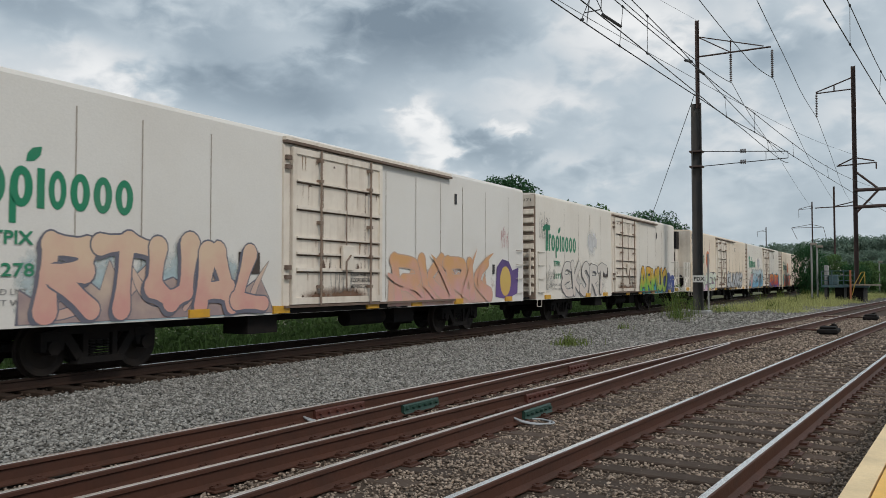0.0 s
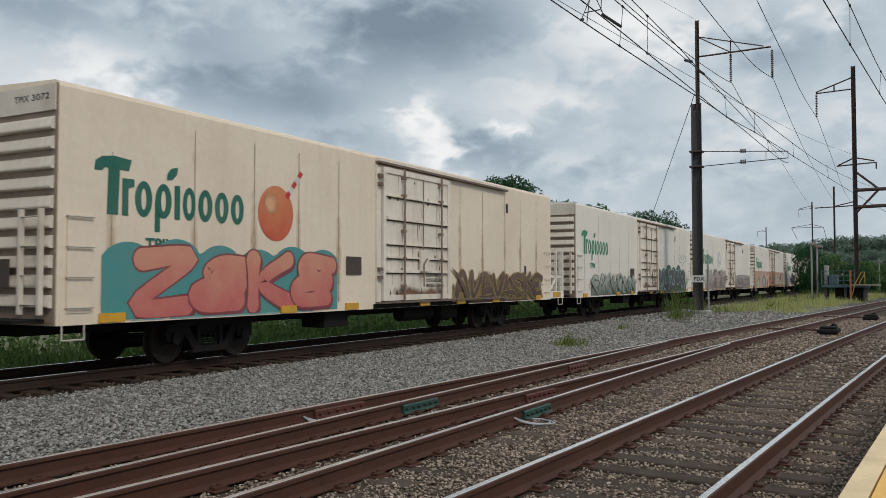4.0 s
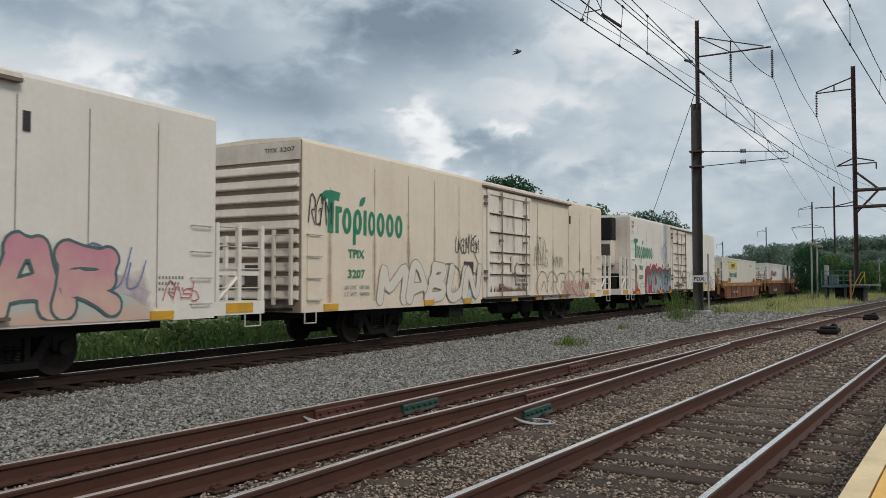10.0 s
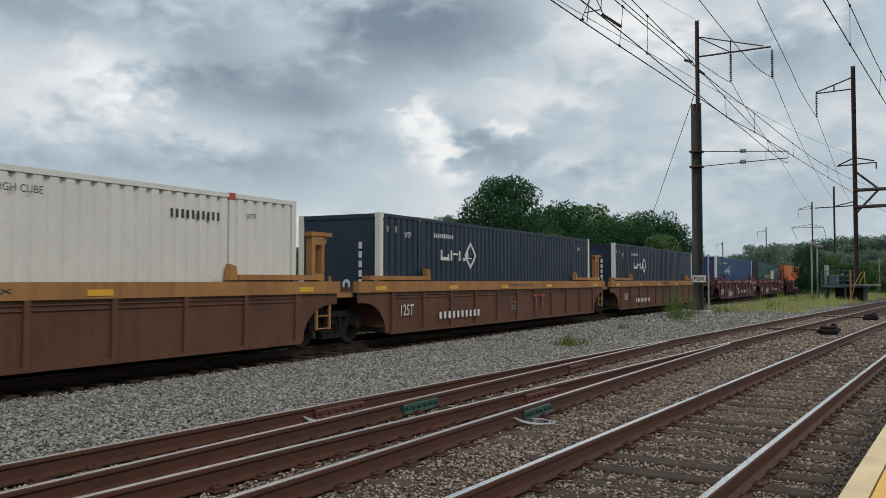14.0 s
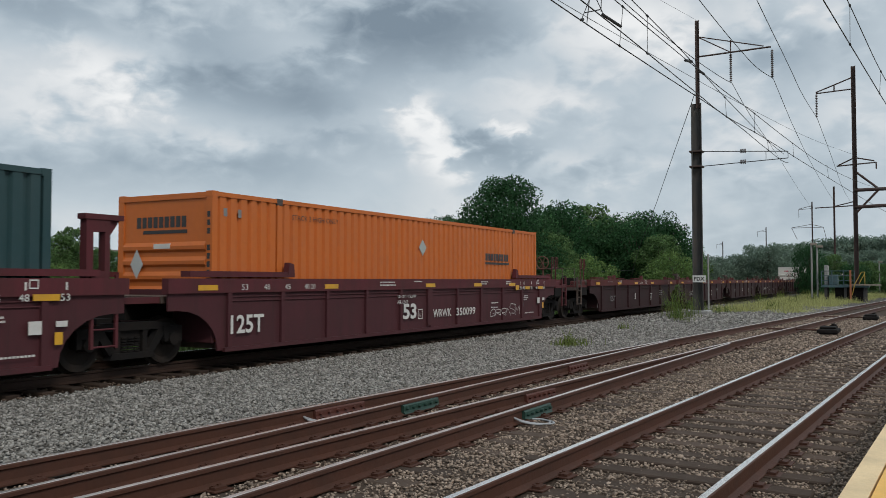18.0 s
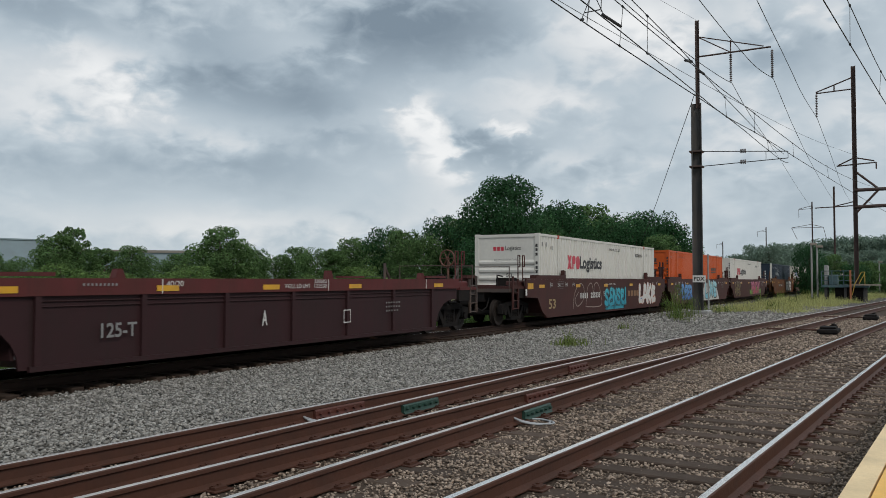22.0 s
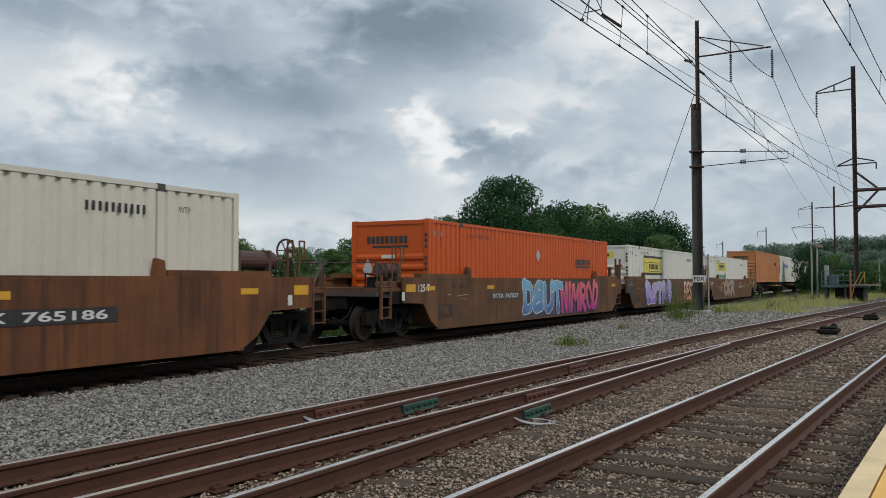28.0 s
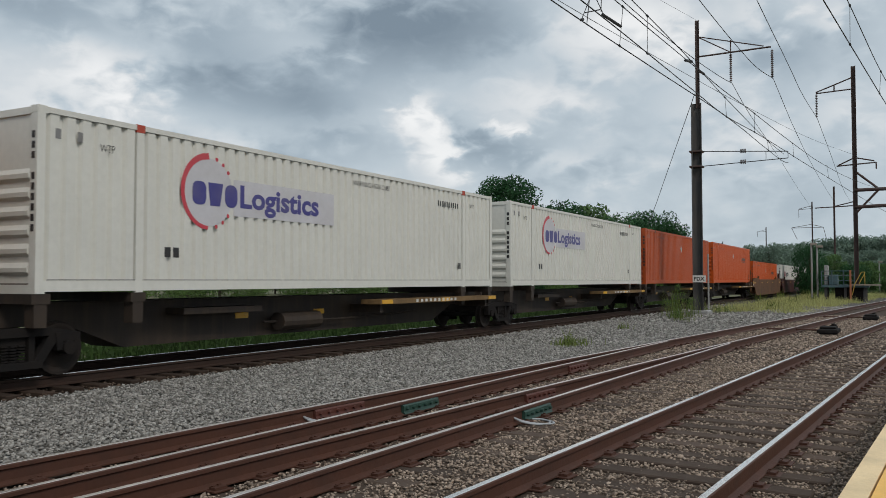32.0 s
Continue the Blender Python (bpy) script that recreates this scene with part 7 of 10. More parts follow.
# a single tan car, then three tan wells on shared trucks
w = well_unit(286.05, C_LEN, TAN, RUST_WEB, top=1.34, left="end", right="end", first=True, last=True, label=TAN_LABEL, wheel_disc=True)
well_text(w, "53", 7.27, 0.56, 0.32, 0.26, INK)
shapes(w, "number_plate_panel", [rect(2.77, 4.93, 0.50, 0.74)], INK, GD)
words(w, "DTTX  729468", 2.9, 0.55, 1.9, 0.14, INK_WHITE, GD - 0.003, bold=0.012)
shapes(w, "stencil_panel", frame_polys(12.7, 13.1, 0.6, 0.9, 0.02) + bars(12.75, 13.05, 0.64, 0.86, 3, 0.4), INK_WHITE, GD)
for i, u in enumerate((309.4, 328.9, 348.6)):
    w = well_unit(u, C_LEN, TAN, TAN_WEB, top=1.50, left="end" if i == 0 else "joint", right="end" if i == 2 else "joint", last=i == 2, label=TAN_LABEL)
    shapes(w, "number_bars", bars(2.63, 5.27, 0.46, 0.65, 10), INK_WHITE, GD)
    if i == 1:
        well_text(w, "53", 7.5, 0.56, 0.40, 0.28, GREY_INK)
        shapes(w, "brand_bars", [rect(9.4, 9.9, 0.95, 1.05), rect(9.6, 9.72, 0.55, 0.948), rect(10.0, 10.5, 0.95, 1.05), rect(10.2, 10.32, 0.55, 0.948)], ink((0.20, 0.03, 0.03)), GD)
    if i > 0:
        well_text(w, "125T", 0.6, 0.62, 0.62, 0.28, INK_WHITE)
    well_text(w, "53,900 LBS MAX", 7.2, 1.32, 2.2, 0.09, INK)
# three maroon wells
for i, u in enumerate((372.9, 392.6, 412.2)):
    w = well_unit(u, C_LEN, MAROON, MAROON_WEB, top=1.56, left="end" if i == 0 else "joint", right="end" if i == 2 else "joint", last=i == 2, label=RED_LABEL, wheel_disc=i == 2)
    o = -0.48 if i == 2 else 0.0
    well_text(w, "53", 7.04 + o, 0.52, 0.68, 0.40, INK_WHITE, 0.03)
    shapes(w, "stencil_frame", frame_polys(7.80 + o, 8.04 + o, 0.50, 0.76, 0.02), INK_WHITE, GD)
    well_text(w, "H", 7.88 + o, 0.55, 0.08, 0.09)
    well_text(w, "WRWK", 8.62 + o, 0.51, 1.05, 0.22, INK_WHITE, 0.012)
    well_text(w, "350099", 9.98 + o, 0.51, 1.22, 0.22, INK_WHITE, 0.012)
    part("pocket", boxes((8.36 + o, 8.60 + o, -W_HALF - 0.004, -W_HALF + 0.058, 0.30, 1.285)), MAROON_WEB, w)
    for x, z, wd in ((5.95, 1.46, 0.70), (5.95, 1.39, 0.74), (7.6, 1.48, 0.42), (11.6, 1.46, 0.5), (11.6, 1.40, 0.4), (13.45, 1.46, 0.42), (13.45, 1.40, 0.40), (12.3, 0.80, 0.55), (12.3, 0.66, 0.5), (14.9, 0.98, 0.34), (14.9, 0.92, 0.36), (14.9, 0.86, 0.26), (15.0, 0.40, 0.75)):
        shapes(w, "stencil_lines", bars(x + o, x + o + wd, z, z + 0.032, 12, 0.25), INK_WHITE, GD)
    shapes(w, "white_tag", [rect(15.62, 15.84, 0.72, 0.92)], INK_WHITE, GD)
    shapes(w, "white_tag", [rect(16.08, 16.28, 0.82, 0.91)], INK_WHITE, GD)
    shapes(w, "yellow_tag", [rect(16.06, 16.20, 0.55, 0.74)], YELLOW, GD)
    shapes(w, "drain_hole", [oval(14.49, 0.72, 0.075, 0.10, 16)], INK, GD + 0.066)
    shapes(w, "yellow_tag", [rect(13.74, 14.02, 1.20, 1.36)], YELLOW, GD)
    for a, b in ((14.56, 14.94), (15.69, 16.14)):
        shapes(w, "yellow_tag", [rect(a, b, 1.22, 1.32)], YELLOW, GD)
    shapes(w, "stencil_frame", frame_polys(15.62, 15.78, 1.40, 1.54, 0.02), INK_WHITE, GD)
    well_text(w, "125T", 0.25, 0.50, 0.95, 0.36, INK_WHITE, 0.02)
    well_text(w, "LD LMT 116,100", 6.3, 1.06, 0.9, 0.09)
    well_text(w, "PER UNIT", 6.3, 0.92, 0.5, 0.09)
    for k, t in enumerate(("53", "48", "45", "40 20")):
        well_text(w, t, 0.55 + 0.65 * k, 1.34, 0.18 if k < 3 else 0.38, 0.11)
        far = (16.15, 15.46, 15.0, 14.06)[k]
        well_text(w, " ".join(reversed(t.split(" "))), far, 1.215, 0.17 if k < 3 else 0.44, 0.11)
        for a in (far + 0.09,) if k < 3 else (far + 0.09, far + 0.36):
            shapes(w, "white_tick", [rect(a, a + 0.035, 1.38, 1.50)], INK_WHITE, GD)
    if i < 2:
        scrawl(w, 2.9, 4.9, 0.46, 0.82, 5, INK_WHITE, 200 + i, GD, 0.028)
        mist(w, 2.5, 5.3, 0.3, 1.1, (0.34, 0.28, 0.30), GD + 0.003, 0.5)
    scrawl(w, 11.7, 14.0, 0.40, 0.72, 4, INK_WHITE, 210 + i, GD, 0.025)
# five short empty wells
for i in range(5):
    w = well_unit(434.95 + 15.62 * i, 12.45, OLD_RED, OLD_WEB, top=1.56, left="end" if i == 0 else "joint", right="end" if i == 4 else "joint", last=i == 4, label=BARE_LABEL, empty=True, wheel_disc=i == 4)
    for x in (2.6, 7.4, 11.8):
        shapes(w, "white_line", [rect(x, x + 0.025, 1.30, 1.55)], INK_WHITE, GD)
    well_text(w, "40/20", 2.7, 1.42, 0.40, 0.10)
    well_text(w, "125-T", 1.35, 0.60, 0.72, 0.24, GREY_INK, 0.02)
    well_text(w, "WELL LD LMT", 5.9, 1.36, 0.85, 0.09)
    well_text(w, "122500", 6.9, 1.36, 0.45, 0.09)
    well_text(w, "238602", 6.9, 1.47, 0.45, 0.075)
    well_text(w, "BCDEA"[i], 5.2, 0.62, 0.16, 0.30, INK_WHITE, 0.02)
    if i in (1, 3):
        scrawl(w, 1.9, 3.1, 0.64, 0.92, 6, INK_WHITE, 220 + i, GD, 0.014)
        scrawl(w, 3.8, 4.4, 0.76, 0.96, 4, INK_WHITE, 225 + i, GD, 0.012)
    shapes(w, "stencil_lines", bars(9.8, 10.5, 0.95, 0.99, 9) + bars(9.8, 10.5, 0.85, 0.89, 9) + bars(9.8, 10.4, 0.75, 0.79, 8) + bars(1.0, 1.7, 1.44, 1.48, 9), GREY_INK, GD)
    shapes(w, "stencil_panel", frame_polys(8.0, 8.28, 0.55, 0.85, 0.02), INK_WHITE, GD)
    for a in (1.2, 11.2):
        part("lock_stand", prism([(a, 1.56), (a + 0.30, 1.56), (a + 0.22, 1.80), (a + 0.06, 1.80)], 1.30, 1.44), OLD_RED, w)
        part("lock_stand", prism([(a + 0.5, 1.56), (a + 0.72, 1.56), (a + 0.66, 1.72), (a + 0.56, 1.72)], -1.44, -1.30), OLD_RED, w)
# three smooth brown wells
for i, u in enumerate((517.9, 537.3, 556.85)):
    w = well_unit(u, C_LEN, BROWN, BROWN, ribbed=False, top=1.57, left="end" if i == 0 else "joint", right="end" if i == 2 else "joint", last=i == 2, label=BROWN_LABEL, wheel_disc=i == 0)
    well_text(w, "53", 0.3, 0.48, 0.70, 0.36, ink((0.30, 0.22, 0.10)), 0.02)
    well_text(w, "WELL LD LMT 119,700", 7.0, 1.30, 1.4, 0.09)
    for k, t in enumerate(("53", "48", "45", "40")):
        well_text(w, t, 0.5 + 0.8 * k, 1.30, 0.18, 0.12)
        well_text(w, t, C_LEN - 0.6 - 0.8 * k, 1.30, 0.18, 0.12)
        for a in (0.47 + 0.8 * k, C_LEN - 0.38 - 0.8 * k):
            shapes(w, "white_tick", [rect(a - 0.022, a, 1.27, 1.45)], INK_WHITE, GD)
    for z in (1.02, 1.08, 1.14, 1.20, 1.26):
        shapes(w, "stencil_lines", bars(C_LEN - 1.8, C_LEN - 1.0, z, z + 0.025, 12) + bars(1.3, 1.9, z + 0.2, z + 0.222, 9), GREY_INK, GD)
    if i == 0:
        shapes(w, "number_bars", bars(3.73, 4.75, 0.80, 1.02, 4), INK_WHITE, GD)
        words(w, "255233", 5.0, 0.80, 1.22, 0.22, INK_WHITE, GD, bold=0.03)
        well_text(w, "E", 6.72, 0.86, 0.13, 0.2)
        mist(w, 6.6, 10.3, 0.25, 1.4, (0.03, 0.26, 0.34), GD + 0.003, 1.2)
        throw_up(w, "SENSEI", 6.9, 10.0, 0.40, 1.2, (0.05, 0.38, 0.46), (0.02, 0.26, 0.36), (0.01, 0.05, 0.07), 301, GD, 0.05, 0.06, (0.25, 0.5, 0.55), 0.15, 0.04)
        throw_up(w, "LAKE", 12.2, 15.2, 0.34, 1.36, (0.60, 0.60, 0.58), (0.55, 0.54, 0.52), (0.42, 0.16, 0.10), 302, GD, 0.035, 0.08, (0.45, 0.58, 0.58), 0.03, 0.0, 0.42, False)
        for k in range(4):
            px, pz = 12.6 + 0.72 * k, 0.62 + 0.22 * (k % 2)
            shapes(w, "spray_star", [[(px - 0.14, pz), (px, pz - 0.03), (px + 0.14, pz), (px, pz + 0.03)], [(px - 0.03, pz), (px, pz - 0.16), (px + 0.03, pz), (px, pz + 0.16)]], ink((0.03, 0.08, 0.36)), GD - 0.006, fan=0.0001)
        loops(w, [[(2.9, 0.42), (3.0, 0.9), (3.4, 1.3), (3.9, 1.38), (4.2, 1.1), (4.0, 0.7), (3.4, 0.5), (3.1, 0.75), (3.5, 1.05)], [(4.4, 0.5), (4.6, 1.2), (5.1, 1.4), (5.4, 1.0), (5.5, 1.35), (5.9, 1.4), (6.3, 1.0), (6.4, 0.5), (5.6, 0.42), (4.4, 0.46)]], 0.04, ink((0.26, 0.20, 0.17)), GD + 0.002)
        shapes(w, "brand_bars", bars(10.35, 12.3, 0.78, 1.04, 4, 0.25), ink((0.22, 0.11, 0.045)), GD)
    if i == 1:
        words(w, "255233", 5.0, 0.80, 1.2, 0.20, ink((0.40, 0.36, 0.30)), GD, bold=0.02)
        well_text(w, "C", 6.75, 0.84, 0.14, 0.2)
        throw_up(w, "DEER", 2.0, 4.6, 0.36, 1.30, (0.13, 0.32, 0.58), (0.04, 0.12, 0.36), (0.012, 0.018, 0.05), 303, GD, 0.05, 0.06, (0.55, 0.62, 0.68), 0.06, 0.0, 0.34, False)
        scrawl(w, 0.9, 2.0, 0.75, 1.15, 4, ink((0.10, 0.30, 0.40)), 308, GD, 0.03)
        scrawl(w, 5.0, 6.9, 1.2, 1.45, 5, ink((0.10, 0.12, 0.24)), 309, GD, 0.035)
        shapes(w, "white_wash", [[(7.2, 0.22), (8.5, 1.30), (12.1, 1.45), (13.4, 0.22)]], ink((0.50, 0.49, 0.47)), GD)
        throw_up(w, "LOVE", 8.6, 12.3, 0.32, 1.46, (0.34, 0.58, 0.64), (0.16, 0.40, 0.50), (0.015, 0.02, 0.025), 307, GD - 0.004, 0.05, 0.08, (0.55, 0.6, 0.6), 0.06, 0.05)
        scrawl(w, 7.7, 8.6, 0.3, 0.6, 4, INK, 304, GD - 0.004, 0.025)
    if i == 2:
        throw_up(w, "WAK", 0.7, 2.9, 0.3, 1.34, (0.055, 0.035, 0.03), (0.06, 0.035, 0.03), (0.34, 0.28, 0.05), 305, GD, 0.03, 0.06, sway=0.08)
        wildstyle(w, 7.6, 13.8, 0.34, 1.36, (0.20, 0.46, 0.08), (0.12, 0.36, 0.06), (0.05, 0.13, 0.03), 306, GD, 26, 0.5, 0.015, 0.5, False, True)
        throw_up(w, "PEACHY", 8.4, 12.9, 0.34, 1.40, (0.50, 0.15, 0.24), (0.40, 0.06, 0.09), (0.10, 0.015, 0.06), 310, GD - 0.016, 0.05, 0.09, (0.62, 0.5, 0.56), 0.06, 0.04)
# two sets of three smooth ochre wells
for i, u in enumerate((580.35, 600.25, 620.2)):
    w = well_unit(u, C_LEN, OCHRE_DEEP, OCHRE_DEEP, ribbed=False, top=1.57, left="end" if i == 0 else "joint", right="end" if i == 2 else "joint", last=i == 2, label=OCHRE_LABEL, wheel_disc=i == 2, tank_end=i == 2)
    well_text(w, "53", 0.05, 0.45, 0.82, 0.40, INK, 0.02)
    if i != 1:
        shapes(w, "number_panel", [rect(3.3 if i == 0 else 9.75, 6.5 if i == 0 else 13.05, 0.86, 1.10)], INK, GD)
        if i == 0:
            words(w, "DTTX  765186", 3.5, 0.905, 2.8, 0.155, INK_WHITE, GD - 0.003, bold=0.02)
        else:
            words(w, "DTTX", 9.95, 0.905, 1.15, 0.155, INK_WHITE, GD - 0.003, bold=0.02)
            words(w, "765186", 11.35, 0.905, 1.5, 0.155, INK_WHITE, GD - 0.003, bold=0.02)
    if i == 0:
        shapes(w, "black_wash", [rect(9.4, 14.4, 0.28, 1.45)], ink((0.03, 0.028, 0.028)), GD)
        throw_up(w, "GRUPE", 9.6, 14.2, 0.34, 1.40, (0.58, 0.57, 0.55), (0.52, 0.51, 0.49), BLACK, 311, GD - 0.002, 0.05, 0.05, None, 0.05, 0.0, 0.32)
    if i == 1:
        wildstyle(w, 2.0, 5.2, 0.35, 1.1, (0.42, 0.36, 0.28), (0.32, 0.25, 0.18), (0.12, 0.08, 0.06), 312, GD, 11, 0.34, 0.03, 0.4)
        shapes(w, "olive_patch", [rect(6.2, 12.5, 0.26, 1.35)], ink((0.075, 0.065, 0.04)), GD)
        scrawl(w, 12.6, 14.0, 0.7, 1.2, 3, GREY_INK, 313, GD, 0.03)
    if i == 2:
        well_text(w, "B", 9.2, 0.90, 0.16, 0.22, INK)
        shapes(w, "blue_wash", [round_rect(2.5, 7.65, 0.26, 1.52, 0.35)], ink((0.085, 0.24, 0.36)), GD)
        wildstyle(w, 2.6, 7.55, 0.30, 1.46, (0.12, 0.32, 0.46), (0.06, 0.19, 0.32), (0.012, 0.04, 0.08), 314, GD - 0.002, 18, 0.34, 0.03, 0.4)
for i, u in enumerate((643.97, 663.45, 682.95)):
    w = well_unit(u, C_LEN, OCHRE, OCHRE, ribbed=False, top=1.57, left="end" if i == 0 else "joint", right="end" if i == 2 else "joint", last=i == 2, label=OCHRE_LABEL, wheel_disc=i == 0, tank_end=i == 0)
    well_text(w, "53", 0.10, 0.48, 0.85, 0.38, INK, 0.02)
    well_text(w, "125 T", -1.0, 1.22, 0.62, 0.2, INK_WHITE, 0.02)
    for k, t in enumerate(("48", "45", "40")):
        well_text(w, t, 0.95 + 0.52 * k, 1.32, 0.16, 0.10, INK)
        shapes(w, "black_tick", [rect(0.90 + 0.52 * k, 0.92 + 0.52 * k, 1.28, 1.46)], INK, GD)
        well_text(w, t, C_LEN - 1.0 - 0.7 * k, 1.32, 0.16, 0.10, INK)
        shapes(w, "black_tick", [rect(C_LEN - 0.80 - 0.7 * k, C_LEN - 0.78 - 0.7 * k, 1.28, 1.46)], INK, GD)
    shapes(w, "scratch", [[(1.15, 1.08), (1.85, 1.12), (1.9, 1.10), (1.2, 1.065)], [(1.4, 1.0), (1.9, 0.98), (1.7, 0.965)], [(0.5, 1.12), (0.85, 1.13), (0.8, 1.10)]], ink((0.30, 0.24, 0.19)), GD)
    if i != 1:
        a = 3.5 if i == 0 else 10.2
        shapes(w, "number_panel", [rect(a, a + 2.2, 0.92, 1.14)], INK, GD)
        words(w, "DTTX", a + 0.12, 0.96, 0.80, 0.14, INK_WHITE, GD - 0.003, bold=0.015)
        if i == 0:
            words(w, "767327", a + 1.05, 0.96, 1.05, 0.14, INK_WHITE, GD - 0.003, bold=0.015)
        else:
            words(w, "767327", a + 1.05, 0.96, 1.05, 0.14, INK_WHITE, GD - 0.003, bold=0.015)
    if i == 0:
        shapes(w, "black_wash", [[(5.9, 0.24), (14.2, 0.24), (14.0, 1.5), (6.4, 1.5)]], ink((0.04, 0.03, 0.045)), GD)
        throw_up(w, "DEUT", 6.0, 9.7, 0.28, 1.50, (0.16, 0.36, 0.52), (0.06, 0.12, 0.30), (0.52, 0.54, 0.58), 321, GD - 0.002, 0.035, 0.08, (0.4, 0.5, 0.55), 0.08, 0.0, 0.36)
        throw_up(w, "NIMROD", 9.6, 13.9, 0.26, 1.50, (0.60, 0.13, 0.12), (0.34, 0.03, 0.20), (0.035, 0.012, 0.03), 322, GD - 0.004, 0.03, 0.09, (0.62, 0.42, 0.44), 0.10, 0.05, 0.36)
    if i == 1:
        shapes(w, "black_wash", [[(-1.22, 0.96), (-0.72, 0.92), (-0.28, 0.44), (0.0, 0.30), (0.12, 0.8), (0.05, 1.5), (-1.22, 1.5)]], ink((0.025, 0.022, 0.024)), GD)
        scallops(w, 1.8, 8.1, 0.24, 1.56, 6, ink((0.022, 0.02, 0.025)), GD, 323)
        throw_up(w, "BSTAB", 2.2, 7.4, 0.28, 1.48, (0.46, 0.44, 0.66), (0.20, 0.09, 0.40), (0.58, 0.56, 0.64), 323, GD - 0.002, 0.045, 0.08, (0.50, 0.10, 0.34), 0.10, 0.0, 0.38)
        throw_up(w, "PESTOE", 10.5, 14.8, 0.34, 1.46, (0.60, 0.44, 0.34), (0.52, 0.20, 0.10), (0.03, 0.015, 0.015), 324, GD, 0.05, 0.06, None, 0.08, 0.06, 0.30)
    if i == 2:
        throw_up(w, "OKR", 3.9, 8.0, 0.30, 1.56, (0.32, 0.25, 0.18), (0.28, 0.20, 0.14), (0.035, 0.075, 0.13), 325, GD, 0.05, 0.06, (0.46, 0.43, 0.38), 0.06, 0.0, 0.36)
        scrawl(w, 12.6, 13.4, 0.95, 1.2, 3, ink((0.42, 0.44, 0.10)), 327, GD, 0.03)
        scrawl(w, 14.2, 15.1, 1.0, 1.25, 4, ink((0.42, 0.44, 0.10)), 328, GD, 0.03)
        scrawl(w, 9.2, 10.1, 1.15, 1.4, 4, INK, 329, GD, 0.02)
        scrawl(w, 12.0, 12.6, 1.2, 1.45, 3, INK, 330, GD, 0.02)
        scrawl(w, 2.4, 3.2, 0.8, 1.3, 2, INK_WHITE, 326, GD, 0.025)
# the last wells seen, far off at the end
for i, u in enumerate((791.9, 811.4, 830.9, 850.4)):
    well_unit(u, C_LEN, OCHRE if i == 0 else BROWN, OCHRE if i == 0 else BROWN, ribbed=False, top=1.57, left="end" if i == 0 else "joint", label=OCHRE_LABEL if i == 0 else BROWN_LABEL, last=i == 3)


# ---------------------------------------------------------------- spine cars
def spine_unit(u, left, right, last):
    """A bare spine: centre beam, cross arms under the box, a side walkway and the truck at its left."""
    car = on_rails(thing("spine_car", "dark skeletal spine car with yellow-edged side walkways", "spine car", "spine cars of the freight train"), u)
    L = C_LEN
    beam = part("centre_beam", prism([(-0.5, 0.78), (1.2, 0.78), (2.4, 0.32), (L - 2.4, 0.32), (L - 1.2, 0.78), (L + 0.5, 0.78), (L + 0.5, 1.16), (-0.5, 1.16)], -0.42, 0.42), SPINE, car)
    for x in (0.12, 1.98, L - 1.98, L - 0.12):
        part("cross_arm", boxes((x - 0.16, x + 0.16, -1.28, 1.28, 1.161, 1.318)), SPINE, car)
        part("cone_foot", boxes((x - 0.11, x + 0.11, -1.27, -1.05, 0.80, 1.16)), SPINE, car)
    part("hitch_pocket", boxes((3.4, 5.6, -0.9, 0.9, 0.88, 1.0)), SPINE, car)
    for x in (5.3, 8.0):
        part("reflector", boxes((x, x + 0.4, -0.432, -0.4205, 0.72, 0.84)), YELLOW, beam, "yellow reflector")
    for a, b in ((9.3, L - 0.15),):
        deck = part("walkway", boxes((a, b, -1.5, -0.9, 0.93, 1.05)), WALK_TAN, car, "tan side walkway")
        for k in range(3):
            x = a + 0.3 + (b - a - 0.6) * k / 2
            part("reflector", boxes((x - 0.25, x + 0.25, -1.512, -1.501, 0.94, 1.04)), YELLOW, deck, "yellow reflector")
        part("walkway_bracket", boxes((a + 0.2, a + 0.32, -1.35, -0.421, 0.72, 0.929), (b - 0.5, b - 0.38, -1.35, -0.421, 0.72, 0.929)), SPINE, car)
    part("hose", rods((((6.0, -0.6, 0.62), (9.0, -0.6, 0.58)), ((9.0, -0.6, 0.58), (12.5, -0.6, 0.66))), 0.03, 6), SPINE, car)
    part("air_tank", rod(bmesh.new(), (6.4, -0.66, 0.62), (7.8, -0.66, 0.62), 0.2, 12), SPINE, car)
    truck(car, 0.15 if left == "end" else -0.15)
    if last:
        truck(car, L - 0.1)
    if left == "end":
        part("end_deck", boxes((-2.3, -0.5, -1.4, 1.4, 1.0, 1.12)), WALK_TAN, car)
        bm = bmesh.new()
        for x in (-2.1, -1.5):
            rod(bm, (x, -1.4, 0.5), (x, -1.4, 2.5), 0.032, 8)
            rod(bm, (x, -1.4, 2.5), (x, -1.2, 2.5), 0.032, 8)
        p = part("ladder_post", bm, WALK_TAN, car)
        part("ladder_rungs", rods([((-2.1, -1.44, z), (-1.5, -1.44, z)) for z in (0.52, 0.86, 1.25)], 0.018, 6), INK_RUNG, p)
        coupler(car, -2.2, -2.9)
    shapes(car, "number_bars", bars(11.0, 13.4, 0.955, 1.03, 10), INK_WHITE, -1.514)
    return car


SPINE = car_paint("spine_black", (0.030, 0.024, 0.021), (0.08, 0.055, 0.035))
WALK_TAN = car_paint("walkway_tan", (0.20, 0.125, 0.055), (0.06, 0.04, 0.025))
for i, u in enumerate((704.3, 721.5, 739.1, 756.12, 773.9)):
    spine_unit(u, "end" if i == 0 else "joint", "joint", i == 4)

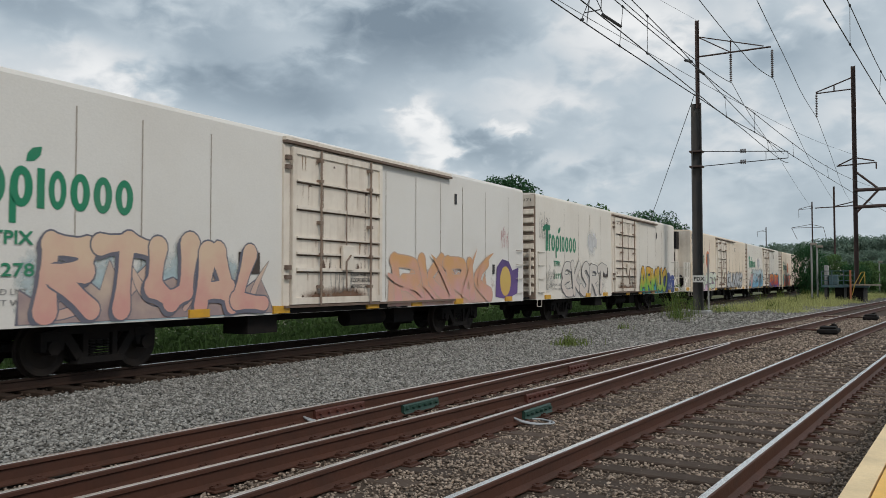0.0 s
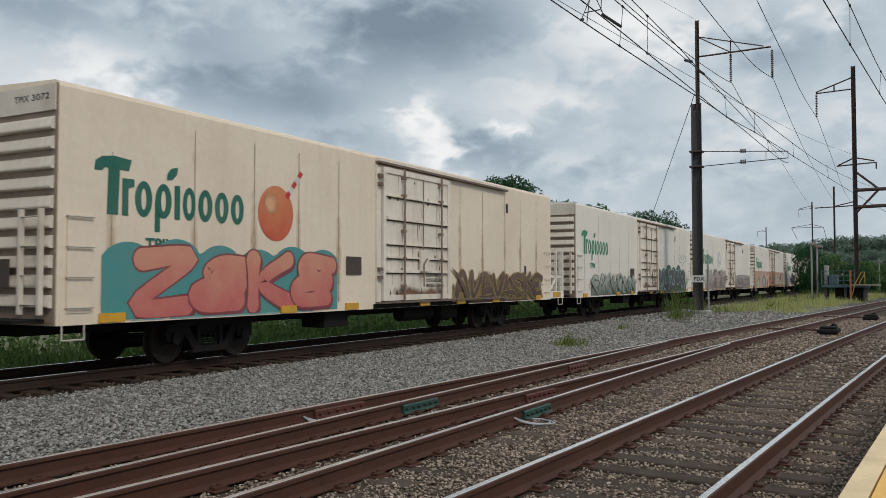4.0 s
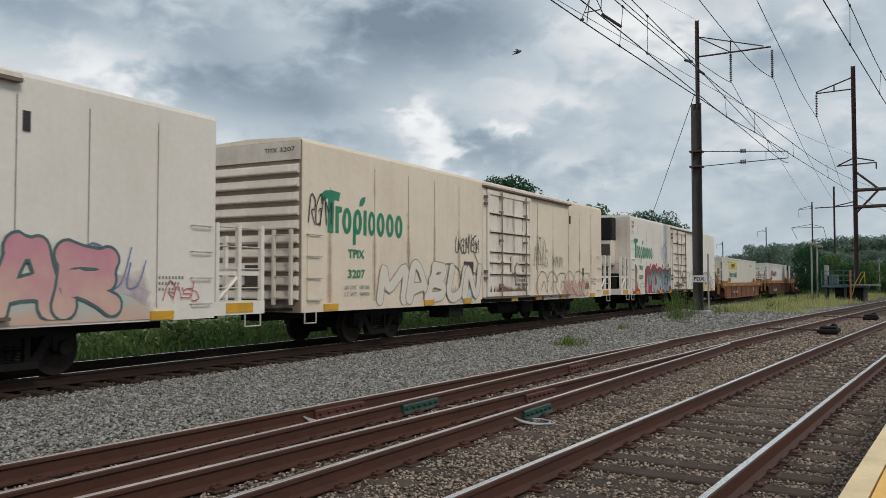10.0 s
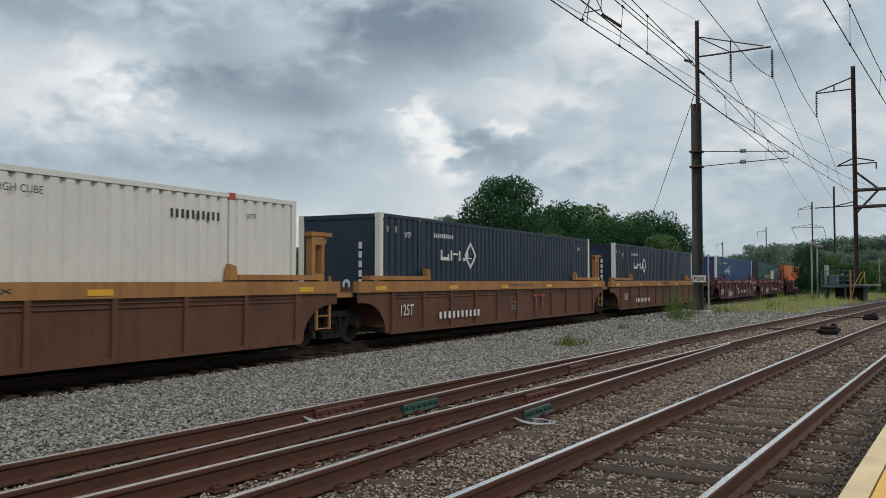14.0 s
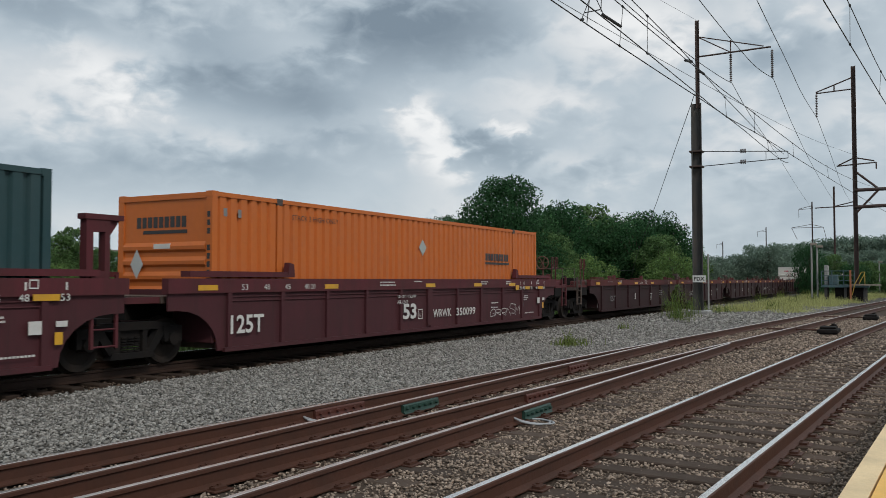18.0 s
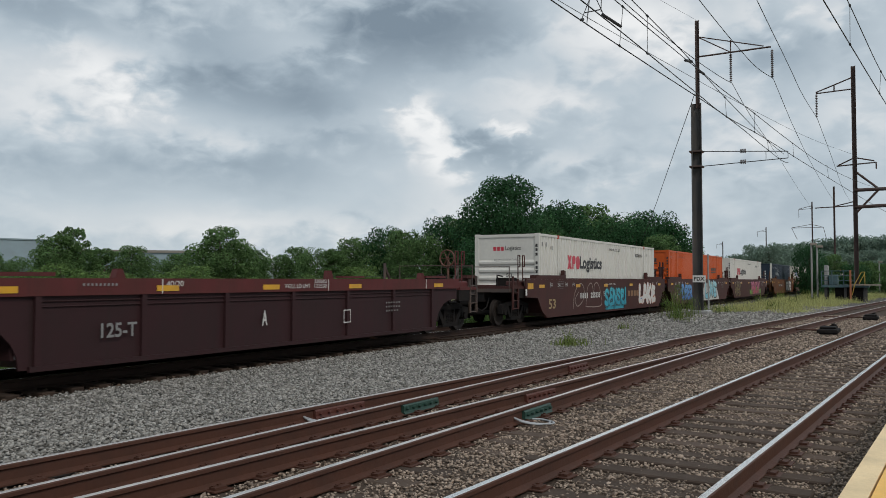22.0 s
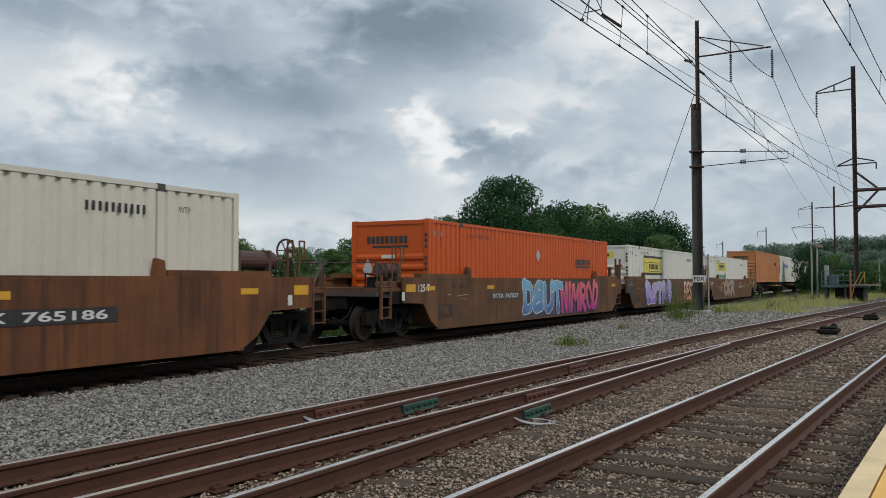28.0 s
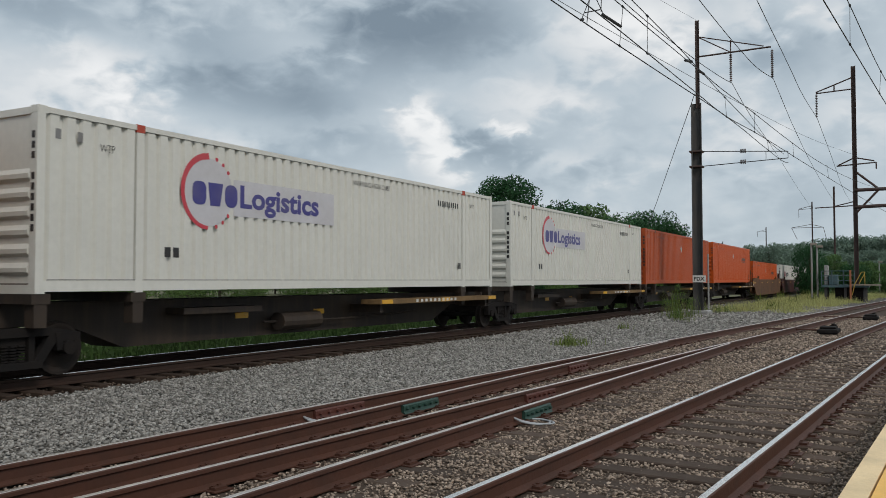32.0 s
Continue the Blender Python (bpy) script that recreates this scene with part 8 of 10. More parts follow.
# the boxes, front to back
cream_box(286.05, stain=True)
white_box(309.4)
navy_box(328.9)
navy_box(348.6)
navy_box(372.9, mat=P_BLUE)
green_box(392.6)
orange_box(412.2, mat=P_PALE_ORANGE)
white_box(517.9)
orange_box(537.3)
white_box(556.85)
navy_box(580.35)
block_mark_box(600.25)
cream_box(620.2)
orange_box(643.97)
cream_box(663.45, word=False, framed=True, mat=P_RING_BOX)
cream_box(682.95, low=0.13, mat=P_RING_BOX)
orange_box(704.3, 1.32, P_TAN_ORANGE)
ring_mark_box(721.5)
ring_mark_box(739.1)
orange_box(756.12, 1.32, P_DEEP_ORANGE)
orange_box(773.9, 1.32, P_ORANGE)
orange_box(791.9)
white_box(811.4)
white_box(830.9)
cream_box(850.4)


# ---------------------------------------------------------------- trees, scrub and grass
BARK = surface("bark", (0.09, 0.07, 0.055), 0.9, grime=0.5, scale=3, bump=0.6, fine=12)


def leaf_mat(name, col, vary=0.5):
    m = surface(name, col, 0.6, grime=0.35, dirt=tuple(c * 0.5 for c in col), scale=0.5, island=vary, bump=0.0, fine=3)
    nt = m.node_tree
    p = nt.nodes["Principled BSDF"]
    p.inputs["Specular IOR Level"].default_value = 0.15
    # leaves let some light through
    tr, mx, out = nt.nodes.new("ShaderNodeBsdfTranslucent"), nt.nodes.new("ShaderNodeMixShader"), nt.nodes["Material Output"]
    nt.links.new(p.inputs["Base Color"].links[0].from_socket, tr.inputs[0])
    mx.inputs[0].default_value = 0.5
    nt.links.new(p.outputs[0], mx.inputs[1])
    nt.links.new(tr.outputs[0], mx.inputs[2])
    nt.links.new(mx.outputs[0], out.inputs["Surface"])
    return m


LEAF_DARK = leaf_mat("leaves_dark", (0.038, 0.104, 0.042), 0.6)
LEAF_SHADE = leaf_mat("leaves_shaded", (0.105, 0.165, 0.052), 0.5)
LEAF_MID = leaf_mat("leaves_mid", (0.105, 0.185, 0.068), 0.6)
LEAF_LIGHT = leaf_mat("leaves_light", (0.13, 0.21, 0.065), 0.5)
# pale and bluish: distance haze is mixed into this leaf colour
LEAF_HAZED = leaf_mat("leaves_hazed", (0.175, 0.245, 0.190), 0.35)
GRASS_DRY = leaf_mat("grass_dry", (0.44, 0.45, 0.18), 0.5)
GRASS_GREEN = leaf_mat("grass_green", (0.155, 0.200, 0.055), 0.6)


def leaf_cloud(name, lobes, count, size, mat, seed):
    """Leaves as small bent cards over the outsides of many lobes; gaps stay between the lobes."""
    rng = np.random.default_rng(seed)
    lob = np.array(lobes)
    vol = lob[:, 3] * lob[:, 4]
    which = rng.choice(len(lob), count, p=vol / vol.sum())
    d = rng.normal(size=(count, 3))
    d /= np.linalg.norm(d, axis=1)[:, None]
    rad = rng.uniform(0.45, 1.08, count) ** 0.5
    c = lob[which, :3] + d * rad[:, None] * np.stack([lob[which, 3], lob[which, 3], lob[which, 4]], 1)
    nrm = d + rng.normal(size=(count, 3)) * 0.55
    nrm /= np.linalg.norm(nrm, axis=1)[:, None]
    t = np.cross(nrm, rng.normal(size=(count, 3)))
    t /= np.linalg.norm(t, axis=1)[:, None]
    b = np.cross(nrm, t)
    s = size * rng.uniform(0.6, 1.4, count)[:, None]
    droop = np.array([0, 0, -0.25])
    p0, p1, p2, p3 = c - t * s, c - b * s * 0.55 + droop * s * 0.3, c + t * s + droop * s, c + b * s * 0.55 + droop * s * 0.3
    verts = np.stack([p0, p1, p2, p3], 1).reshape(-1, 3)
    me = bpy.data.meshes.new(name)
    me.from_pydata(verts.tolist(), [], [(4 * i, 4 * i + 1, 4 * i + 2, 4 * i + 3) for i in range(count)])
    me.materials.append(mat)
    return me


def crown_lobes(h, r, low, n, seed, top=1.0):
    """Lobes of a broad crown of height h and radius r whose leaves begin at low."""
    rnd = random.Random(seed)
    out = []
    for i in range(n):
        f = (i + 0.5) / n
        z = low + (h - low) * (0.12 + 0.80 * f)
        wide = r * math.sqrt(max(0.05, 1 - (abs(f - 0.42) / 0.62) ** 2.2))
        a = i * 2.39996 + rnd.uniform(-0.5, 0.5)
        q = wide * rnd.uniform(0.35, 0.85)
        s = r * rnd.uniform(0.24, 0.42) * (1.0 if f < 0.7 else 0.8)
        out.append((q * math.cos(a), q * math.sin(a), z + rnd.uniform(-0.3, 0.3), s, s * rnd.uniform(0.7, 0.95)))
    return out


def tree(name, label, h, r, low, mat, seed, leaves=3600, size=0.30, n=26):
    """Trunk, limbs and a crown of leaf cards."""
    ob = thing(name, label, "tree" if name == "tree" else "shrub", "line of trees behind the track")
    rnd = random.Random(seed)
    lobes = crown_lobes(h, r, low, n, seed)
    bm = bmesh.new()
    rod(bm, (0, 0, -0.3), (rnd.uniform(-0.2, 0.2), rnd.uniform(-0.2, 0.2), h * 0.45), 0.035 * h * 0.6, 9, 0.018 * h * 0.6)
    rod(bm, (0, 0, h * 0.44), (0.1, 0, h * 0.8), 0.018 * h * 0.6, 7, 0.006 * h * 0.6)
    for lx, ly, lz, s, _ in lobes[::2]:
        z0 = min(h * 0.44, max(low * 0.7, lz * 0.55))
        rod(bm, (0, 0, z0), (lx * 0.9, ly * 0.9, lz), 0.008 * h * 0.6, 5, 0.02)
    part("trunk", bm, BARK, ob)
    me = leaf_cloud("crown", lobes, leaves, size, mat, seed)
    part("crown", me, None, ob)
    return ob


def stand(az, dist, scale_h, proto, turn, sx=1.0):
    """Another tree of the same kind, az degrees to the left of the track's run, dist metres off."""
    a = radians(az)
    m = pose(dist * math.cos(a), dist * math.sin(a), -0.5, 0, 0, turn) @ Matrix.Diagonal((scale_h * sx, scale_h * sx, scale_h, 1))
    return copy_thing(proto, m)


BROAD = "dark green broadleaf tree with an uneven full crown"
LEAFY = "mid-green leafy tree in the tree line"
PALE = "pale green young shrub beside the track"
big = tree("tree", "large dark green broadleaf tree standing above its neighbours", 14.1, 5.3, 0.8, LEAF_DARK, 5, 30000, 0.155, 80)
big.matrix_basis = pose(95 * math.cos(radians(24.5)), 95 * math.sin(radians(24.5)), -0.5)
P_A = tree("tree", BROAD, 10.0, 4.3, 0.6, LEAF_DARK, 11, 12000, 0.145, 52)
P_A.matrix_basis = pose(104 * math.cos(radians(20.6)), 104 * math.sin(radians(20.6)), -0.5) @ Matrix.Scale(1.20, 4)
P_B = tree("tree", LEAFY, 10.0, 3.7, 0.5, LEAF_MID, 12, 9000, 0.165, 44)
P_B.matrix_basis = pose(112 * math.cos(radians(18.6)), 112 * math.sin(radians(18.6)), -0.5) @ Matrix.Scale(1.24, 4)
P_C = tree("tree", LEAFY, 10.0, 4.8, 0.4, LEAF_MID, 13, 9000, 0.165, 50)
P_C.matrix_basis = pose(118 * math.cos(radians(16.4)), 118 * math.sin(radians(16.4)), -0.5) @ Matrix.Scale(1.08, 4)
P_G = tree("tree", BROAD, 10.0, 4.9, 0.3, leaf_mat("leaves_deep", (0.060, 0.145, 0.058), 0.6), 23, 12000, 0.145, 56)
P_G.matrix_basis = pose(100 * math.cos(radians(22.3)), 100 * math.sin(radians(22.3)), -0.5) @ Matrix.Scale(0.98, 4)
P_D = tree("tree", "slim open-crowned green tree", 10.0, 2.6, 1.8, LEAF_MID, 14, 6000, 0.15, 26)
P_D.matrix_basis = pose(100 * math.cos(radians(52.6)), 100 * math.sin(radians(52.6)), -0.5) @ Matrix.Scale(0.82, 4)
P_F = tree("tree", "hazy green tree in the far wood", 10.0, 4.6, 0.0, LEAF_HAZED, 15, 8000, 0.20, 46)
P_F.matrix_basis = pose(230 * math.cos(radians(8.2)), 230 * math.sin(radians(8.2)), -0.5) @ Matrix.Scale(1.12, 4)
P_S = tree("shrub", PALE, 3.0, 2.0, 0.1, LEAF_LIGHT, 16, 6500, 0.065, 24)
P_S.matrix_basis = pose(64 * math.cos(radians(18.6)), 64 * math.sin(radians(18.6)), -0.5) @ Matrix.Scale(1.22, 4)
for az, dist, s, proto, turn, sx in (
        # right flank of the great tree
        (21.1, 112, 1.22, P_G, 40, 0.9), (27.2, 104, 0.80, P_B, 80, 1.1), (28.6, 104, 0.86, P_A, 150, 0.9), (14.9, 114, 0.96, P_A, 200, 1.0), (13.5, 112, 0.82, P_A, 310, 0.95),
        (19.6, 108, 1.02, P_G, 120, 1.1), (17.4, 110, 1.08, P_G, 15, 1.0), (15.8, 108, 0.80, P_A, 95, 1.2), (23.8, 90, 0.60, P_G, 33, 1.3), (21.4, 96, 0.70, P_C, 280, 1.1), (25.6, 90, 0.55, P_A, 80, 1.4), (22.4, 92, 0.55, P_A, 210, 1.3),
        (12.4, 122, 0.62, P_C, 60, 1.0), (14.2, 104, 0.62, P_B, 170, 1.2),
        # the lower row to the left
        (30.0, 100, 0.70, P_C, 10, 0.9), (31.4, 104, 0.69, P_B, 60, 1.0), (32.5, 108, 0.76, P_A, 100, 0.9), (33.7, 108, 0.65, P_C, 170, 1.0), (35.0, 110, 0.63, P_B, 210, 1.0),
        (36.1, 106, 0.76, P_D, 20, 1.5), (37.2, 112, 0.58, P_C, 260, 1.1), (38.6, 120, 0.56, P_B, 310, 1.2), (40.0, 124, 0.53, P_C, 35, 1.2), (41.4, 118, 0.53, P_B, 75, 1.2),
        (42.5, 106, 0.65, P_C, 125, 1.0), (43.6, 104, 0.70, P_B, 185, 1.2), (44.8, 110, 0.55, P_C, 230, 1.1), (46.2, 124, 0.48, P_B, 20, 1.3), (47.6, 126, 0.46, P_C, 66, 1.2),
        (49.0, 112, 0.53, P_B, 112, 1.2), (50.8, 102, 0.72, P_D, 160, 1.4), (51.6, 108, 0.55, P_C, 205, 1.0), (53.6, 100, 0.58, P_B, 250, 1.1), (55.4, 112, 0.44, P_C, 300, 1.2), (57.2, 108, 0.46, P_B, 10, 1.3), (59, 104, 0.44, P_C, 80, 1.3),
        # scrub in front of them
        (30.5, 84, 0.58, P_S, 90, 1.7), (34.2, 86, 0.88, P_S, 140, 1.8), (38.0, 88, 0.66, P_S, 200, 1.8), (41.8, 86, 0.58, P_S, 260, 1.9), (45.6, 84, 0.88, P_S, 310, 1.9),
        (49.5, 82, 0.68, P_S, 20, 1.8), (53.0, 80, 0.88, P_S, 75, 1.8), (56.0, 78, 0.66, P_S, 125, 1.8), (13.1, 74, 1.15, P_S, 10, 1.1), (20.4, 74, 0.80, P_S, 70, 1.0),
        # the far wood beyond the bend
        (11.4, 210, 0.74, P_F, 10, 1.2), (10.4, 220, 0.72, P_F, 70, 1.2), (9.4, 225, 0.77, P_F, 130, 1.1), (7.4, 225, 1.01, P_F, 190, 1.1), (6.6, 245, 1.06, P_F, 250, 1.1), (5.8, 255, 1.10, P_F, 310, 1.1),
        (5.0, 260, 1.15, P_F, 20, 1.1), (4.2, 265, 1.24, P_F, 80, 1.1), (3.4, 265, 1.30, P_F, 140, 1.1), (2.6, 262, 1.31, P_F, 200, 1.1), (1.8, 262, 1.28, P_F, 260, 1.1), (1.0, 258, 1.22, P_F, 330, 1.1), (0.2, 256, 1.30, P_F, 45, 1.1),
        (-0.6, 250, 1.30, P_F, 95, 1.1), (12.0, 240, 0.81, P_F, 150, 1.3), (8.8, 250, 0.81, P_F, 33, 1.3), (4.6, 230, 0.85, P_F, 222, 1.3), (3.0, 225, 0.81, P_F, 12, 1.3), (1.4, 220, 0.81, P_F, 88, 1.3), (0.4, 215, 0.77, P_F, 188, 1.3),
        # dark bushes by the relay stand
        (5.0, 100, 0.52, P_A, 20, 0.7), (4.5, 102, 0.47, P_G, 75, 0.7), (3.7, 108, 0.42, P_B, 135, 1.0), (2.6, 106, 0.33, P_A, 195, 1.2), (1.9, 112, 0.36, P_B, 255, 1.2), (5.1, 110, 0.24, P_B, 25, 1.2), (1.0, 116, 0.34, P_B, 66, 1.3), (0.2, 118, 0.34, P_A, 15, 1.3)):
    stand(az, dist, s, proto, turn, sx)


def blades(name, spots, mat, label, seed, lean=0.35, width=0.02):
    """Grass and weeds as bent blades; spots: x, y, z, spread, height, how many."""
    rng = np.random.default_rng(seed)
    verts, faces = [], []
    k = 0
    for x, y, z, spread_x, spread_y, h, n in spots:
        px, py = x + rng.normal(size=n) * spread_x, y + rng.normal(size=n) * spread_y
        hh = h * rng.uniform(0.4, 1.1, n)
        a = rng.uniform(0, math.tau, n)
        ln = lean * hh * rng.uniform(0.2, 1.2, n)
        w = width * rng.uniform(0.6, 1.5, n)
        ca, sa = np.cos(a), np.sin(a)
        ta = rng.uniform(0, math.tau, n)
        for i in range(n):
            sx_, sy_ = math.cos(ta[i]) * w[i], math.sin(ta[i]) * w[i]
            mx, my = px[i] + ca[i] * ln[i] * 0.35, py[i] + sa[i] * ln[i] * 0.35
            ex, ey = px[i] + ca[i] * ln[i], py[i] + sa[i] * ln[i]
            verts += [(px[i] - sx_, py[i] - sy_, z), (px[i] + sx_, py[i] + sy_, z), (mx + sx_ * 0.8, my + sy_ * 0.8, z + hh[i] * 0.6), (mx - sx_ * 0.8, my - sy_ * 0.8, z + hh[i] * 0.6), (ex, ey, z + hh[i])]
            faces += [(k, k + 1, k + 2, k + 3), (k + 3, k + 2, k + 4)]
            k += 5
    me = bpy.data.meshes.new(name)
    me.from_pydata(verts, [], faces)
    me.materials.append(mat)
    return tagged(part(name, me, None), label, "grass", kind="stuff")


rnd = random.Random(77)
far_side = [(rnd.uniform(-8, 75), rnd.uniform(15.4, 19.5), -0.58, 0.5, 0.4, rnd.uniform(0.35, 0.8), 48) for _ in range(380)]
blades("weeds", far_side, LEAF_SHADE, "green weeds along the far side of the track", 1, 0.5, 0.02)
scrub = leaf_cloud("scrub", [(rnd.uniform(-6, 70), rnd.uniform(16.3, 21), -0.25 + rnd.uniform(0, 0.3), rnd.uniform(0.5, 1.1), rnd.uniform(0.35, 0.75)) for _ in range(300)], 36000, 0.08, LEAF_SHADE, 8)
tagged(part("scrub", scrub, None), "low leafy green scrub behind the track", "scrub", kind="stuff")
verge = []
for _ in range(330):
    x = rnd.uniform(49, 120)
    lo, hi = rail_far(x) + 1.6 + 0.02 * (x - 49), 9.6
    verge.append((x, rnd.uniform(lo, hi), -0.30, 0.5, 0.35, rnd.uniform(0.2, 0.6), 70))
blades("grass", verge, GRASS_DRY, "tall yellowing grass between the tracks", 2, 0.6, 0.009)
verge = [(rnd.uniform(52, 118), rnd.uniform(6.5, 10.6), -0.30, 0.22, 0.2, rnd.uniform(0.5, 1.1), 40) for _ in range(22)]
blades("weeds", verge, GRASS_GREEN, "leafy green weeds in the tall grass", 3, 0.7, 0.014)
tufts = [(39.8, 9.3, -0.26, 0.30, 0.2, 1.5, 60), (40.2, 9.25, -0.26, 0.12, 0.1, 2.0, 14), (41.6, 9.0, -0.26, 0.2, 0.2, 1.2, 40), (38.2, 8.8, -0.26, 0.2, 0.2, 0.6, 40), (41.5, 9.9, -0.26, 0.4, 0.3, 0.9, 50), (46.5, 9.7, -0.26, 0.5, 0.4, 0.9, 70),
         (21.9, 7.95, -0.26, 0.34, 0.26, 0.26, 190), (21.8, 8.0, -0.26, 0.10, 0.08, 0.50, 30), (30.0, 8.9, -0.26, 0.15, 0.12, 0.30, 46), (47.4, 8.6, -0.26, 0.5, 0.5, 0.55, 90), (36.8, 8.2, -0.26, 0.2, 0.2, 0.45, 40)]
blades("weeds", tufts, GRASS_GREEN, "green weed tufts growing through the ballast", 4, 0.55, 0.008)
brush = [(x + rnd.gauss(0, sx_ * 0.8), y + rnd.gauss(0, sy_), z + h * rnd.uniform(0.15, 0.8), 0.16, 0.13) for x, y, z, sx_, sy_, h, n in tufts if h > 0.5 for _ in range(9)]
tagged(part("weeds", leaf_cloud("weeds", brush, 2000, 0.026, LEAF_LIGHT, 21), None), "leafy green weeds round the pole foot", "weeds", kind="stuff")

# ---------------------------------------------------------------- catenary poles
POLE_DARK = surface("pole_dark_steel", (0.050, 0.050, 0.050), 0.7, 0.1, grime=0.5, dirt=(0.10, 0.08, 0.065), scale=1.2, streak=0.5, bump=0.2)
POLE_BROWN = surface("pole_brown_steel", (0.060, 0.036, 0.031), 0.7, 0.1, grime=0.4, dirt=(0.03, 0.022, 0.02), scale=1.5)
PALE_STEEL = surface("galvanised_conduit", (0.34, 0.34, 0.33), 0.5, 0.4, grime=0.4, scale=3)
WIRE = surface("wire_dark", (0.030, 0.030, 0.032), 0.6, grime=0.0, bump=0.0)
INSULATOR = surface("brown_insulator", (0.045, 0.026, 0.022), 0.35, grime=0.2)
SIGN_WHITE = surface("sign_white", (0.66, 0.66, 0.64), 0.5, grime=0.25, scale=6)


def h_beam(x, y, z0, z1, w, t, turn=0.0):
    """An upright rolled beam: two flanges and a web."""
    h, q = w / 2, t / 2
    outline = [(-h, -h), (h, -h), (h, -h + t), (q, -h + t), (q, h - t), (h, h - t), (h, h), (-h, h), (-h, h - t), (-q, h - t), (-q, -h + t), (-h, -h + t)]
    bm = bmesh.new()
    lo, hi = [bm.verts.new((a, b, z0)) for a, b in outline], [bm.verts.new((a, b, z1)) for a, b in outline]
    for i in range(12):
        bm.faces.new((lo[i], lo[(i + 1) % 12], hi[(i + 1) % 12], hi[i]))
    bm.faces.new(lo[::-1])
    bm.faces.new(hi)
    for v in bm.verts:
        a, b = v.co.x, v.co.y
        c, s = math.cos(turn), math.sin(turn)
        v.co.x, v.co.y = x + a * c - b * s, y + a * s + b * c
    return bm


def insulator_string(owner, top, n=9, pitch=0.16, r=0.11):
    """Discs on a hanging string."""
    x, y, z = top
    s = part("insulator_string", rod(bmesh.new(), (x, y, z), (x, y, z - n * pitch - 0.1), 0.02, 6), WIRE, owner)
    for i in range(n):
        piece("insulator_disc", "insulator_disc_%.2f" % r, lambda: rod(bmesh.new(), (0, 0, -0.03), (0, 0, 0.03), r, 12, r * 0.6), INSULATOR, s, (x, y, z - 0.08 - i * pitch))
    return (x, y, z - n * pitch - 0.1)


PX, PY = 45.0, 9.2
mast = thing("catenary_pole", "dark steel catenary pole with brown upper beam and cross arm", "catenary pole", "catenary poles along the line")
mast.location = (0, 0, 0)
part("footing", soft_box(PX - 0.55, PX + 0.55, PY - 0.45, PY + 0.65, -0.5, -0.05, 0.05), PALE_STEEL, mast, "weathered concrete footing")
part("lower_shaft", h_beam(PX, PY + 0.14, -0.05, 10.85, 0.50, 0.045, radians(16)), POLE_DARK, mast, "dark grey lower shaft")
part("upper_shaft", h_beam(PX, PY + 0.05, 10.6, 15.3, 0.20, 0.022, radians(16)), POLE_BROWN, mast, "brown upper beam")
for z in (7.5, 8.3):
    part("clamp", soft_box(PX - 0.31, PX + 0.31, PY - 0.19, PY + 0.47, z - 0.045, z + 0.045, 0.02), POLE_BROWN, mast)
part("conduit", rods((((PX - 0.05, PY - 0.40, 0.0), (PX - 0.05, PY - 0.40, 2.9)),), 0.045), PALE_STEEL, mast, "pale conduit pipe")
arm = part("cross_arm", rods((((PX, PY + 0.0, 13.35), (PX + 0.55, 5.65, 13.55)),), 0.045), POLE_BROWN, mast)
part("arm_strut", rods((((PX, PY + 0.0, 14.42), (PX + 0.50, 6.0, 13.62)), ((PX, PY + 0.0, 14.40), (PX + 0.3, 7.60, 13.46)), ((PX + 0.3, 7.60, 13.46), (PX + 0.3, 7.60, 14.10))), 0.030), POLE_BROWN, arm)
I1 = insulator_string(mast, (PX + 0.3, 7.60, 13.40), 13, 0.113, 0.078)
I2 = insulator_string(mast, (PX + 0.55, 5.60, 13.42), 13, 0.110, 0.078)
for z, zt in ((8.30, 8.02), (7.52, 7.68)):
    part("pull_off_rod", rods((((PX, PY - 0.2, z), (PX + 0.1, 4.85, zt)),), 0.022), WIRE, mast)
    for k in range(3):
        piece("insulator_disc", "insulator_disc_pull", lambda: rod(bmesh.new(), (0, -0.025, 0), (0, 0.025, 0), 0.115, 12), INSULATOR, mast, (PX + 0.02, 7.1 - 0.10 * k, z + (zt - z) * 0.5 + 0.02))
part("hanger", rods((((PX + 0.06, 5.9, 8.10), (PX + 0.06, 5.9, 7.64)), ((PX + 0.1, 4.86, 8.02), (PX + 0.1, 4.86, 7.68))), 0.014), WIRE, mast)
sign = part("sign_plate", boxes((PX - 0.36, PX - 0.345, PY - 0.34, PY + 0.34, 1.42, 1.78)), SIGN_WHITE, mast, "small white letter sign")
words(sign, "PDX", -PY - 0.27, 1.50, 0.54, 0.20, POLE_DARK, PX - 0.364, "end", bold=0.03)

PY2 = 3.5
portal = thing("catenary_portal", "rusty brown steel catenary portal with cross arms and insulators", "catenary pole", "catenary poles along the line")
X2 = 85.0
part("column", h_beam(X2, PY2, -0.5, 21.2, 0.38, 0.04, radians(4)), POLE_BROWN, portal)
arm = part("cross_arm", rods((((X2, PY2, 19.1), (X2 - 0.2, 6.65, 18.95)), ((X2, PY2, 20.2), (X2 - 0.2, 6.65, 19.05)), ((X2 - 0.1, 5.1, 19.02), (X2 - 0.1, 5.1, 19.6))), 0.06), POLE_BROWN, portal)
I3 = insulator_string(portal, (X2 - 0.2, 6.60, 18.9), 14, 0.155, 0.13)
